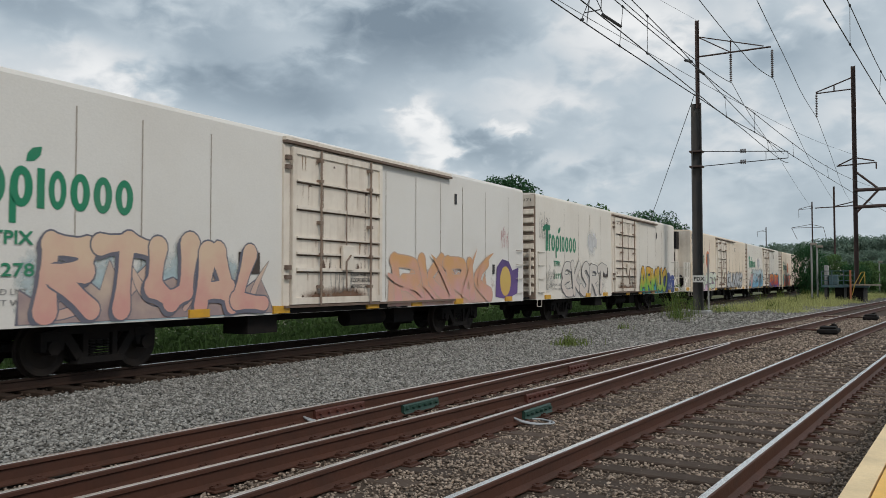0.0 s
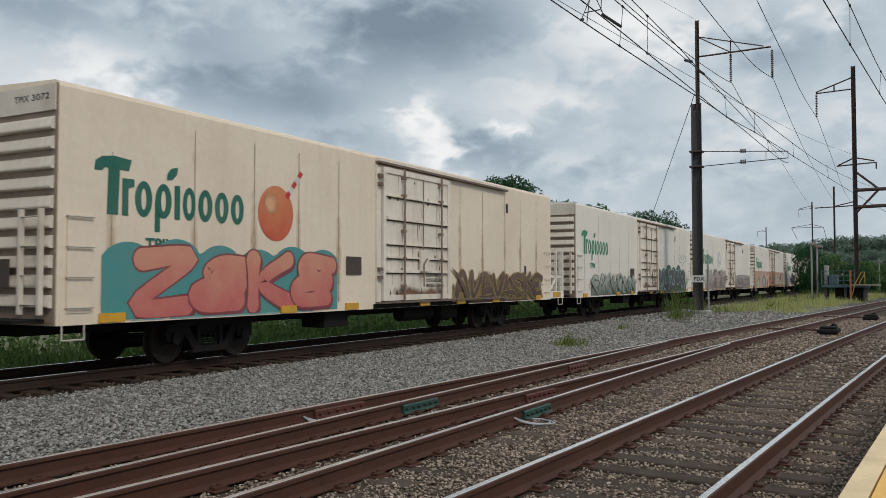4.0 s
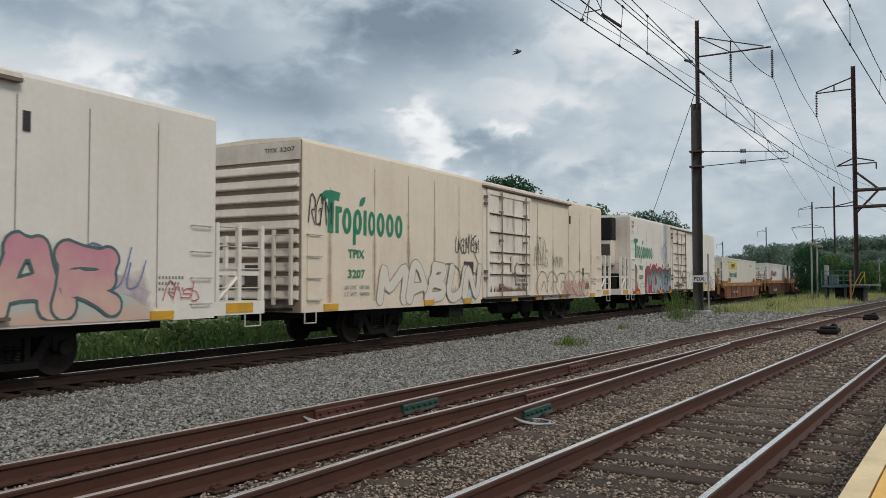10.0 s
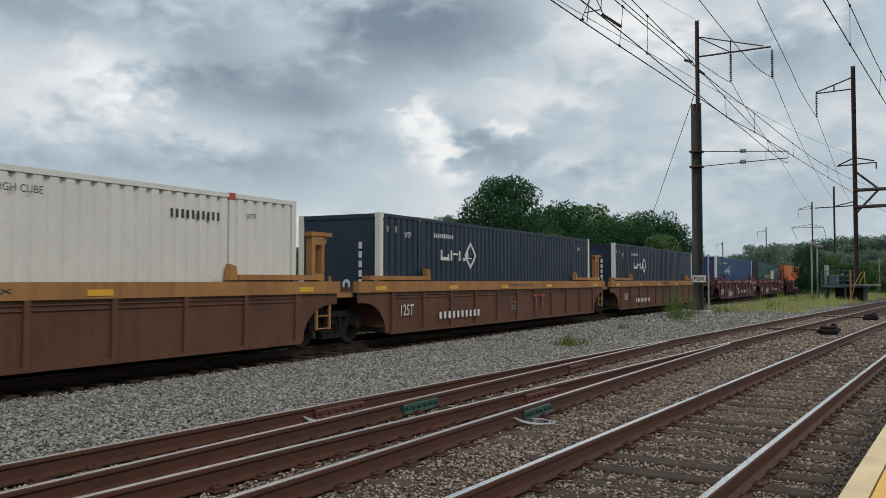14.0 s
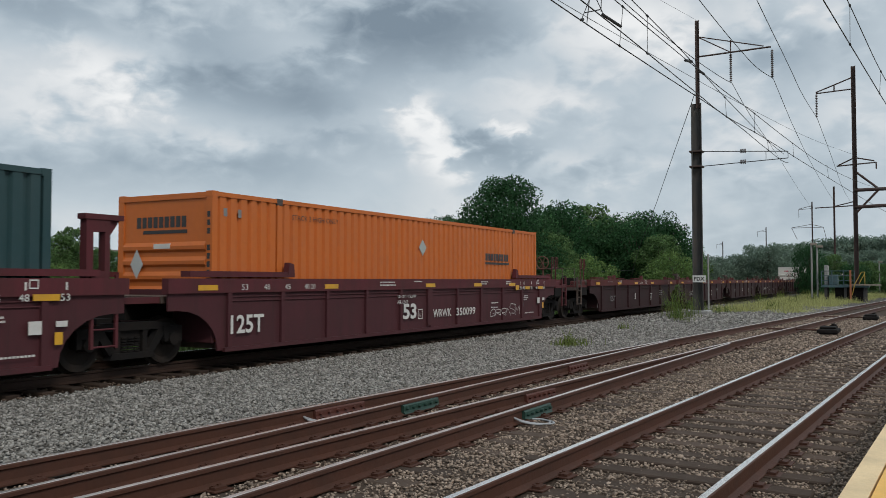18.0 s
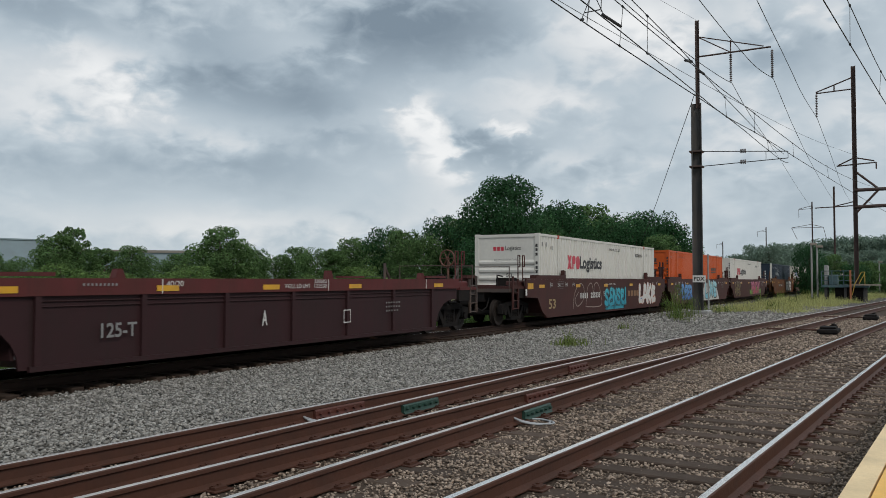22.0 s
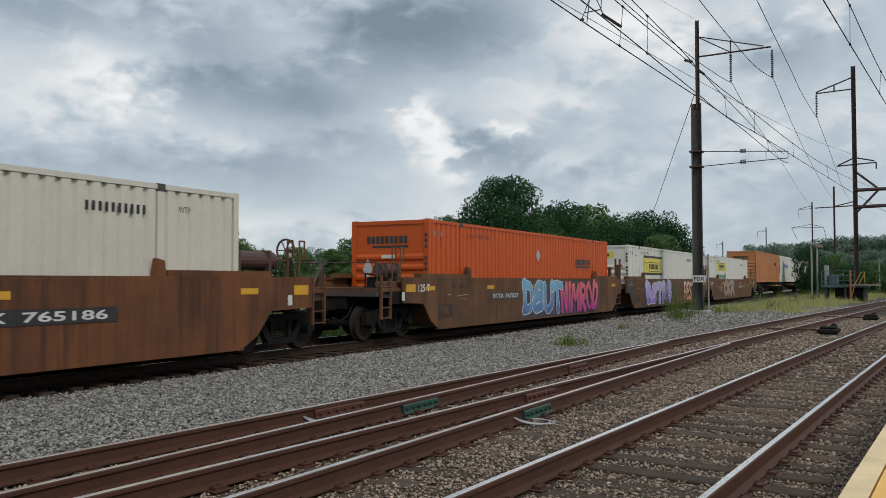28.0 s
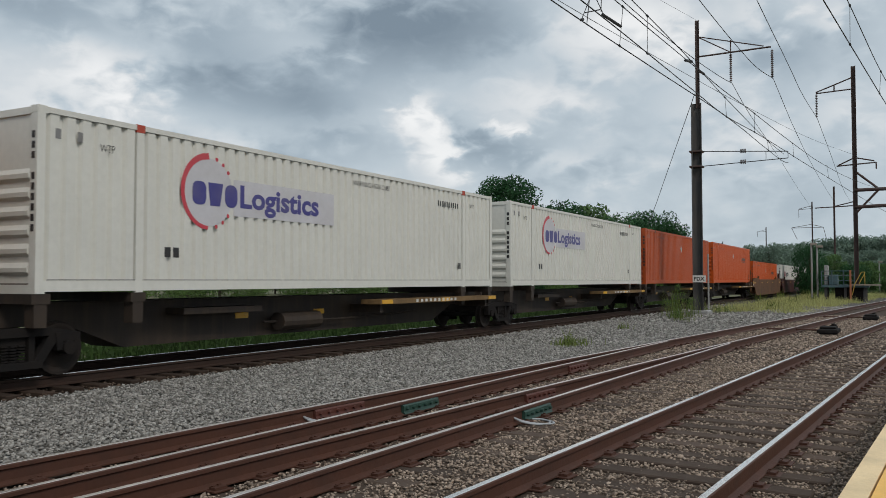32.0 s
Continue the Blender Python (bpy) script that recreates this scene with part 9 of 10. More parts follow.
part("small_arm", rods((((X2, 5.0, 12.05), (X2, 1.8, 12.2)), ((X2, 3.5, 12.75), (X2, 1.9, 12.35)), ((X2, 3.5, 12.75), (X2, 4.9, 12.1)), ((X2, 1.75, 12.2), (X2, 1.75, 11.6))), 0.06), POLE_BROWN, portal)
part("portal_beam", rods((((X2, PY2, 9.75), (X2, -14, 9.85)), ((X2, PY2, 8.2), (X2, -14, 8.6))), 0.16), POLE_BROWN, portal)
part("portal_brace", rods((((X2, PY2, 11.5), (X2, 1.6, 9.8)), ((X2, PY2, 7.6), (X2, 1.6, 9.7))), 0.10), POLE_BROWN, portal)
part("bracket_arm", rods((((X2, PY2, 8.35), (X2, 6.9, 8.25)), ((X2, PY2, 8.75), (X2, 5.2, 8.35))), 0.05), POLE_BROWN, portal)
part("column", h_beam(X2, -14.2, -0.5, 21.2, 0.72, 0.06, radians(10)), POLE_BROWN, portal)
for x, y, top, w, arms in ((150, 9.3, 16.8, 0.28, 0), (189, 15.9, 17.8, 0.26, 2), (297, 39.2, 19.2, 0.30, 1), (413, 74, 19.9, 0.4, 1)):
    p = thing("catenary_pole", "distant dark catenary pole with cross arms", "catenary pole", "catenary poles along the line")
    part("column", h_beam(x, y, -0.5, top, w, 0.1), POLE_BROWN, p)
    k = top * 0.055
    if arms:
        part("cross_arm", rods((((x, y, top - 1.4), (x, y + 2.6 * k, top - 1.5)), ((x, y, top - 0.8), (x, y + 2.6 * k, top - 1.4)), ((x, y + 2.6 * k, top - 1.5), (x, y + 2.6 * k, top - 3.2))), 0.05), POLE_BROWN, p)
    if arms > 1:
        z = top * 0.70
        part("cross_arm", rods((((x, y - 2.1, z), (x, y + 4.0, z)), ((x, y, z + 0.7), (x, y + 3.9, z + 0.05)), ((x, y, z + 0.6), (x, y - 2.0, z + 0.05)), ((x, y + 4.0, z), (x, y + 2.9, z - 2.4)), ((x, y - 2.1, z), (x, y - 2.6, z - 2.2))), 0.045), POLE_BROWN, p)


# ---------------------------------------------------------------- overhead wires
def wire(name, points, r, label, group="overhead wires", kink=-1):
    """A round wire through points, smoothed so that it sags; at the point kink it bends sharply over its clamp."""
    cu = bpy.data.curves.new(name, "CURVE")
    cu.dimensions, cu.bevel_depth, cu.bevel_resolution, cu.resolution_u = "3D", r, 1, 6
    sp = cu.splines.new("BEZIER")
    sp.bezier_points.add(len(points) - 1)
    for b, p in zip(sp.bezier_points, points):
        b.co = p
        b.handle_left_type = b.handle_right_type = "AUTO"
    if kink >= 0:
        sp.bezier_points[kink].handle_left_type = sp.bezier_points[kink].handle_right_type = "VECTOR"
    cu.materials.append(WIRE)
    ob = new(name, cu)
    return tagged(ob, label, "wire", group)


contact = [(-10, 7.45, 7.3), (16.72, 6.18, 7.3), (22.28, 5.83, 7.3), (30.69, 5.29, 7.3), (39.54, 5.05, 7.3), (43.6, 4.88, 7.3), (45.1, 4.86, 7.45)]
carrier = [(-10, 7.45, 8.9), (19.81, 6.03, 8.40), (26.11, 5.72, 8.37), (27.93, 5.64, 8.37), (31.32, 5.47, 8.15), (39.32, 5.08, 7.73), (43.47, 4.88, 7.66)]
contact_b = [(-10, 6.9, 7.3), (16.3, 5.68, 7.3), (25.79, 5.43, 7.3), (30.46, 5.29, 7.3), (34.26, 4.90, 7.3), (45.56, 3.98, 7.3), (61, 2.75, 7.35), (84, 0.9, 7.5)]
carrier_b = [(-10, 7.0, 9.4), (19.61, 5.55, 8.26), (23.92, 5.29, 7.98), (25.69, 5.18, 7.84), (33.15, 4.73, 7.82), (41.28, 4.24, 7.82), (50.4, 3.69, 7.96), (66, 2.5, 8.5), (84, 0.9, 9.5)]
wire("contact_wire", contact, 0.014, "dark contact wire hung over the turnout")
wire("messenger_wire", carrier, 0.013, "dark messenger wire carrying the contact wire")
wire("contact_wire", contact_b, 0.014, "dark contact wire crossing to the platform track")
wire("messenger_wire", carrier_b, 0.013, "dark messenger wire over the turnout")
wire("feeder_wire", [(-10, 10.5, 8.6), (22.0, 8.13, 9.27), (34.56, 7.2, 9.72), (42.88, 6.59, 10.1), (61.35, 5.23, 11.14), (84.0, 3.56, 12.9)], 0.009, "thin feeder wire crossing the tracks")
wire("transmission_wire", [(-10, 12.5, 15.2), (31.0, 9.17, 12.24), (37.69, 8.41, 11.85), (44.03, 7.68, 11.76), (45.3, 7.55, 11.83), (51.98, 7.92, 11.81), (69.52, 8.94, 12.44), (88.48, 10.05, 13.06), (124.3, 12.13, 14.07), (189, 15.9, 16.4)], 0.016, "dark transmission wire strung from pole to pole", kink=4)
wire("transmission_wire", [(-10, 8.3, 14.2), (31.0, 6.28, 11.77), (38.93, 5.88, 11.51), (41.4, 5.76, 11.54), (45.55, 5.56, 11.89), (57.82, 5.99, 11.7), (81.36, 6.83, 11.97), (115.9, 8.07, 13.06), (150, 9.3, 14.4)], 0.016, "dark transmission wire strung from pole to pole", kink=4)
wire("transmission_wire", [(-10, 6.2, 17.2), (46.0, 6.37, 16.25), (62.34, 6.44, 16.14), (68.55, 6.46, 16.0), (84.8, 6.55, 16.61), (111.3, 6.83, 15.65), (130.8, 7.06, 14.83), (161.2, 7.41, 15.19)], 0.022, "dark transmission wire strung from pole to pole", kink=4)
right_c, right_m = [(-10, 3.6, 7.3), (18.9, 1.28, 7.3), (28.47, 0.51, 7.3), (85, -4.0, 7.4)], [(-10, 3.6, 9.0), (23.71, 1.02, 8.6), (31.8, 0.46, 8.6), (85, -4.0, 9.4)]
wire("contact_wire", right_c, 0.014, "dark contact wire hung over the platform track")
wire("messenger_wire", right_m, 0.013, "dark messenger wire over the platform track")
wire("ground_wire", [(-10, 6.8, 4.9), (36.0, 8.97, 13.7), (45.0, 9.3, 15.35)], 0.006, "hair-thin ground wire at the pole top")
wire("guy_wire", [(PX, PY + 0.2, 11.4), (58, 14.8, 6.9), (72.1, 20.5, 2.4), (76, 22.2, -0.5)], 0.018, "thin slanting guy wire of the pole")
wire("ground_cable", [(72, 20.5, 2.4), (60, 24, 2.0), (40, 32, 1.7)], 0.014, "thin cable across the scrub")


def on_line(points, x):
    for a, b in zip(points, points[1:]):
        if a[0] <= x <= b[0]:
            f = (x - a[0]) / (b[0] - a[0])
            return tuple(a[i] + (b[i] - a[i]) * f for i in range(3))
    return points[-1]


droppers = thing("droppers", "thin wire droppers between messenger and contact wire", "wire", "overhead wires")
for x, x2, low_line, high_line in ((20.0, 20.4, contact, carrier), (30.6, 31.3, contact, carrier), (39.5, 39.3, contact, carrier), (21.0, 20.75, contact_b, carrier_b), (34.3, 33.2, contact_b, carrier_b),
                                   (41.9, 41.3, contact_b, carrier_b), (52.0, 52.0, contact_b, carrier_b), (63.0, 63.0, contact_b, carrier_b), (22.6, 23.7, right_c, right_m), (29.0, 31.8, right_c, right_m), (44.0, 44.0, right_c, right_m)):
    d = part("dropper", rods(((on_line(low_line, x), on_line(high_line, x2)),), 0.008, 5), WIRE, droppers)
    for q, line in ((x, low_line), (x2, high_line)):
        a = Vector(on_line(line, q))
        part("dropper_clamp", rods(((a - Vector((0.06, 0, 0)), a + Vector((0.06, 0, 0))),), 0.028, 6), WIRE, d)
steady = thing("steady_arm", "dark steady arm and struts holding the contact wire", "wire", "overhead wires")
part("tube", rods((((17.85, 6.12, 7.54), (18.81, 6.08, 7.88)),), 0.015, 6), WIRE, steady)
part("strut", rods((((18.13, 6.11, 7.92), (17.68, 6.13, 7.37)), ((18.13, 6.11, 7.92), (17.98, 6.12, 7.36))), 0.011, 5), WIRE, steady)
part("strut", rods((((18.59, 6.09, 8.05), (19.06, 6.07, 7.82)), ((18.88, 6.07, 8.13), (18.88, 6.08, 7.84))), 0.011, 5), WIRE, steady)
part("clamp", rods((((17.60, 6.13, 7.31), (17.74, 6.13, 7.36)), ((18.9, 6.07, 7.80), (19.3, 5.72, 7.55))), 0.035, 6), WIRE, steady)
part("wire_clamp", rods((((26.0, 5.70, 8.30), (26.7, 5.66, 8.42)), ((27.7, 5.64, 8.34), (28.2, 5.6, 8.36))), 0.045, 6), WIRE, droppers)

# ---------------------------------------------------------------- relay stand beside the line
STAND_BLUE = surface("stand_blue_green", (0.045, 0.095, 0.11), 0.6, grime=0.4, scale=3)
HAND_YELLOW = surface("handrail_yellow", (0.52, 0.36, 0.06), 0.5, grime=0.3, scale=5)
POST_ORANGE = surface("post_orange", (0.36, 0.12, 0.05), 0.6, grime=0.4, scale=5)
GREY_BOARD = surface("weathered_board", (0.26, 0.23, 0.19), 0.8, grime=0.4, scale=4)
rs = thing("relay_stand", "blue-green steel relay platform on legs with yellow handrails", "equipment platform")
sx0, sy0, sy1 = 79.0, 2.3, 5.9
part("deck", boxes((sx0 - 1.2, sx0 + 1.6, sy0, sy1, 0.92, 1.14)), STAND_BLUE, rs)
part("plank", boxes((sx0 - 1.35, sx0 - 1.21, sy0 - 0.9, sy1 - 2.2, 1.08, 1.2)), GREY_BOARD, rs)
for y in (sy0 + 0.3, (sy0 + sy1) / 2, sy1 - 0.3):
    for x in (sx0 - 0.9, sx0 + 1.3):
        part("leg", boxes((x - 0.1, x + 0.1, y - 0.1, y + 0.1, -0.5, 0.919)), POLE_DARK, rs)
for z in (1.5, 1.9, 2.3):
    part("railing", rods((((sx0 - 1.15, 3.4, z), (sx0 - 1.15, sy1, z)), ((sx0 - 1.15, sy1, z), (sx0 + 1.5, sy1, z))), 0.035, 6), STAND_BLUE, rs)
for y in (3.4, 4.2, 5.1, sy1):
    part("railing_post", rods((((sx0 - 1.15, y, 1.14), (sx0 - 1.15, y, 2.34)),), 0.045, 6), STAND_BLUE, rs)
part("marker_post", boxes((sx0 - 1.5, sx0 - 1.38, 3.6, 3.74, -0.4, 2.35)), POST_ORANGE, rs, "orange marker post")
part("handrail", rods((((sx0 - 1.4, 3.35, 1.2), (sx0 - 1.4, 2.85, 2.2)), ((sx0 - 1.4, 3.05, 1.2), (sx0 - 1.4, 2.6, 2.1)), ((sx0 - 1.4, 2.85, 2.2), (sx0 - 1.4, 2.6, 2.2)), ((sx0 - 1.4, 2.6, 2.2), (sx0 - 1.4, 2.6, 1.15)), ((sx0 - 1.4, 3.55, 0.3), (sx0 - 1.4, 3.35, 1.25))), 0.03, 6), HAND_YELLOW, rs, "yellow stair handrail")
part("under_cabinet", soft_box(sx0 - 0.7, sx0 + 1.2, 2.75, 4.9, -0.45, 0.90, 0.05), DARK_STEEL, rs, "dark equipment cabinet under the deck")
part("equipment_box", soft_box(sx0 - 0.4, sx0 + 0.8, 4.7, 5.4, 1.141, 2.0, 0.05), STAND_BLUE, rs)
part("equipment_box", soft_box(sx0 - 0.2, sx0 + 0.9, 5.45, 5.75, 1.141, 2.8, 0.05), PALE_STEEL, rs)
for y, z, dx in ((6.75, 4.55, 0), (6.35, 4.35, 0.6)):
    p = thing("lamp_post", "pale grey post beside the relay stand", "post", "posts by the relay stand")
    part("shaft", rods((((sx0 + dx, y, -0.5), (sx0 + dx, y, z)),), 0.075, 8), PALE_STEEL, p)
    part("head", soft_box(sx0 + dx - 0.2, sx0 + dx + 0.2, y - 0.45, y + 0.1, z, z + 0.22, 0.03), GREY_BOARD, p)
for y, z in ((2.2, 3.6), (-0.9, 3.5), (-1.2, 3.3)):
    p = thing("lamp_post", "thin pale post in the far yard", "post", "posts by the relay stand")
    part("shaft", rods((((112, y, -0.5), (112, y, z)),), 0.07, 8), PALE_STEEL, p)
    part("head", soft_box(111.8, 112.2, y - 0.35, y + 0.1, z, z + 0.2, 0.03), GREY_BOARD, p)
fence = thing("barrier", "yellow pipe barrier beside the far track", "barrier")
for z in (0.3, 0.8, 1.2):
    part("barrier_rail", rods((((96, 1.2, z), (96, -2.6, z)),), 0.06, 6), HAND_YELLOW, fence)
for y in (1.2, -0.6, -2.4):
    part("barrier_post", rods((((96, y, -0.5), (96, y, 1.25)),), 0.07, 6), HAND_YELLOW, fence)
part("blue_panel", boxes((97, 97.1, -0.8, -0.1, 1.25, 3.0)), STAND_BLUE, fence)

# ---------------------------------------------------------------- far buildings
GLASS = surface("office_glass", (0.16, 0.24, 0.28), 0.15, 0.2, grime=0.1, scale=0.1, bump=0.0)
FACADE = surface("office_facade", (0.22, 0.29, 0.33), 0.7, grime=0.2, scale=0.2)
DARK_ROOF = surface("dark_shed_roof", (0.20, 0.19, 0.17), 0.8, grime=0.3, scale=0.3)
office = thing("office_building", "long glassy grey-blue office building beyond the trees", "building")
ob = part("wall", boxes((0, 66, 0, 30, -0.5, 18.4)), FACADE, office)
for f in range(5):
    for k in range(16):
        part("window", boxes((1.2 + k * 4.05, 4.6 + k * 4.05, -0.08, -0.002, 1.2 + f * 3.5, 3.6 + f * 3.5)), GLASS, office)
part("roof", boxes((-0.4, 66.4, -0.4, 30.4, 18.401, 19.0)), FACADE, office)
office.matrix_basis = pose(253, 345, 0, 0, 0, 160)
shed = thing("warehouse", "low tan warehouse with a flat pale roof", "building")
part("wall", boxes((0, 46, 0, 20, -0.5, 10.2)), FACADE, shed)
part("roof", boxes((-0.5, 46.5, -0.5, 20.5, 10.201, 11.0)), DARK_ROOF, shed)
part("door", boxes((20, 24, -0.1, -0.002, -0.4, 4.4)), DARK_ROOF, shed)
shed.matrix_basis = pose(212, 212, 0, 0, 0, 135)

# ---------------------------------------------------------------- a bird crossing the view
PLUMAGE = surface("dark_plumage", (0.02, 0.02, 0.024), 0.6, grime=0.2, scale=20)
bird = thing("bird", "small dark bird in fast flight", "bird")


def bird_body():
    bm = bmesh.new()
    bmesh.ops.create_uvsphere(bm, u_segments=10, v_segments=7, radius=1.0)
    for v in bm.verts:
        v.co.x, v.co.y, v.co.z = v.co.x * 0.055, v.co.y * 0.018, v.co.z * 0.018
    return bm


part("body", bird_body(), PLUMAGE, bird)
part("tail", prism([(-0.085, 0.001), (-0.045, 0.006), (-0.045, -0.004), (-0.09, -0.003)], -0.016, 0.016), PLUMAGE, bird)
for s in (-1, 1):
    bm = bmesh.new()
    pts = [(0.025, s * 0.012, 0.006), (-0.015, s * 0.012, 0.006), (-0.045, s * 0.075, 0.045), (-0.01, s * 0.05, 0.035)]
    lo, hi = [bm.verts.new(p) for p in pts], [bm.verts.new((p[0], p[1], p[2] + 0.003)) for p in pts]
    bm.faces.new(lo)
    bm.faces.new(hi[::-1])
    for i in range(4):
        bm.faces.new((lo[i], lo[(i + 1) % 4], hi[(i + 1) % 4], hi[i]))
    part("wing", bm, PLUMAGE, bird)
bird.matrix_basis = pose(-14, 6, -0.2)


# ---------------------------------------------------------------- ties, plates, joints and stones of the track bed
def tie_mesh(length):
    bm = boxes((-0.115, 0.115, -length / 2, length / 2, -0.36, -0.176))
    bmesh.ops.bevel(bm, geom=[e for e in bm.edges], offset=0.012, segments=1, affect="EDGES")
    return bm


rnd = random.Random(5)
SPACE = 0.52


def heading(f, x):
    return math.atan((f(x + 0.1) - f(x - 0.1)) / 0.2)


PLATE_BITS = ((-0.10, 0.10, -0.19, 0.19, -0.178, -0.168), (-0.04, -0.015, 0.072, 0.10, -0.168, -0.135), (0.02, 0.045, 0.072, 0.10, -0.168, -0.140), (-0.04, -0.015, -0.10, -0.072, -0.168, -0.138), (0.02, 0.045, -0.10, -0.072, -0.168, -0.135),
              (-0.06, 0.06, 0.075, 0.15, -0.167, -0.146), (-0.06, 0.06, -0.15, -0.075, -0.167, -0.146))
for k in range(-20, int(46 / SPACE)):
    x = 1.2 + k * SPACE
    a = heading(rail_in, x)
    y = rail_in(x) - GAUGE / 2
    piece("tie", "tie_short", lambda: tie_mesh(2.6), TIE, platform_track, (x, y + rnd.uniform(-0.05, 0.05), rnd.uniform(-0.016, 0.006)), turn=a + rnd.uniform(-0.02, 0.02))
    if 1 < x < 26:
        for s in (-0.5, 0.5):
            piece("tie_plate", "tie_plate", lambda: boxes(*PLATE_BITS), RAIL_RUST, platform_track, (x + s * GAUGE * -math.sin(a), y + s * GAUGE * math.cos(a), 0.0), turn=a)
for k in range(-20, int(42 / SPACE)):
    x = 1.0 + k * SPACE
    a = heading(rail_far, x)
    wide = spread(x)
    y = rail_far(x) - (GAUGE + wide) / 2
    piece("tie", "tie_long" if wide > 0.3 else "tie_short", lambda: tie_mesh(3.5 if wide > 0.3 else 2.6), TIE, turnout, (x, y + rnd.uniform(-0.06, 0.06), rnd.uniform(-0.016, 0.004)), turn=a + rnd.uniform(-0.02, 0.02))
    if 1 < x < 24:
        for off in (0.0, GAUGE, wide, GAUGE + wide) if wide > 0.25 else (0.0, GAUGE):
            piece("tie_plate", "tie_plate", lambda: boxes(*PLATE_BITS), RAIL_RUST, turnout, (x, rail_far(x) - off, 0.0), turn=a)
for k in range(-24, int(62 / 0.55)):
    x = 4.0 + k * 0.55
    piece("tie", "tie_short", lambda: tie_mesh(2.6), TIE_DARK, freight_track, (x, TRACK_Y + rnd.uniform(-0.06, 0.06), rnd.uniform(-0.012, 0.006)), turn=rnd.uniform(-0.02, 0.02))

# insulated joints: bolted bars on the turnout rails
JOINT_RED = surface("joint_red", (0.085, 0.026, 0.018), 0.6, grime=0.5, dirt=(0.06, 0.03, 0.02), scale=8)
JOINT_GREEN = surface("joint_green", (0.018, 0.055, 0.042), 0.5, grime=0.45, dirt=(0.03, 0.03, 0.025), scale=8)
CABLE_WHITE = surface("bond_cable", (0.34, 0.36, 0.38), 0.6, grime=0.3, scale=9)


def joint_bar(f, x0, length, mat, label):
    x1 = x0 + length
    a = heading(f, (x0 + x1) / 2)
    m = Matrix.Translation((x0, f(x0), 0)) @ Matrix.Rotation(a, 4, "Z")
    ob = thing("insulated_joint", label, "rail joint", "insulated rail joints")
    ob.matrix_basis = m
    part("bar", prism([(-0.036, -0.042), (-0.055, -0.06), (-0.055, -0.12), (-0.075, -0.155), (-0.014, -0.158), (-0.014, -0.046)], 0.0, length, "yz"), mat, ob)
    part("bar", prism([(0.036, -0.042), (0.055, -0.06), (0.055, -0.12), (0.075, -0.155), (0.014, -0.158), (0.014, -0.046)], 0.0, length, "yz"), mat, ob)
    for k in range(6):
        piece("bolt", "joint_bolt", lambda: rod(bmesh.new(), (0, -0.092, -0.09), (0, -0.05, -0.09), 0.022, 6), mat, ob, (length * (k + 0.5) / 6, 0, 0))
    return ob


def rail_b(off, both):
    return lambda x: rail_far(x) - off * slant(rail_far, x) - (spread(x) if both else 0.0)


joint_bar(rail_b(0, 0), 8.2, 0.95, JOINT_RED, "rust-red bolted joint bars on the outer rail")
joint_bar(rail_b(0, 1), 9.05, 0.85, JOINT_GREEN, "dark green insulated joint bars on the rail")
joint_bar(rail_b(GAUGE, 0), 10.7, 0.9, JOINT_RED, "rust-red bolted joint bars on the inner rail")
joint_bar(rail_b(GAUGE, 1), 9.35, 0.8, JOINT_GREEN, "dark green insulated joint bars on the near rail")
joint_bar(rail_b(0, 1), 14.6, 0.9, JOINT_RED, "rusty bolted joint bars on the rail")
for cx, cy in ((9.15, 3.98), (8.05, 6.25)):
    cu = bpy.data.curves.new("bond_cable", "CURVE")
    cu.dimensions, cu.bevel_depth, cu.bevel_resolution = "3D", 0.011, 2
    for d in (0.0, 0.05):
        sp = cu.splines.new("BEZIER")
        pts = [(cx, cy + 0.10, -0.09), (cx - 0.03 + d, cy - 0.10, -0.14), (cx + 0.22 + d, cy - 0.28 - d, -0.17), (cx + 0.42, cy - 0.16 + d, -0.165), (cx + 0.36, cy + 0.02, -0.16)]
        sp.bezier_points.add(len(pts) - 1)
        for b, p in zip(sp.bezier_points, pts):
            b.co = p
            b.handle_left_type = b.handle_right_type = "AUTO"
    cu.materials.append(CABLE_WHITE)
    tagged(new("bond_cable", cu), "pale twin bond cable looped at the rail joint", "cable", "bond cables")

# switch machines: low dark boxes between the rails
for sx_, sy_ in ((29.6, 2.05), (40.6, 1.15)):
    sm = thing("switch_machine", "low dark grey switch machine on long ties", "switch machine", "switch machines")
    sm.location = (sx_, sy_, 0)
    part("case", soft_box(-0.75, 0.75, -0.30, 0.30, -0.17, -0.02, 0.05), DARK_STEEL, sm)
    part("cover", soft_box(-0.5, 0.35, -0.24, 0.24, -0.019, 0.05, 0.03), DARK_STEEL, sm)
    part("motor", rod(bmesh.new(), (0.35, -0.1, 0.02), (0.85, -0.1, 0.02), 0.09, 12), DARK_STEEL, sm)
    part("throw_rod", rods((((0, 0.3, -0.08), (0.1, 1.9, -0.08)),), 0.03, 6), RAIL_RUST, sm)


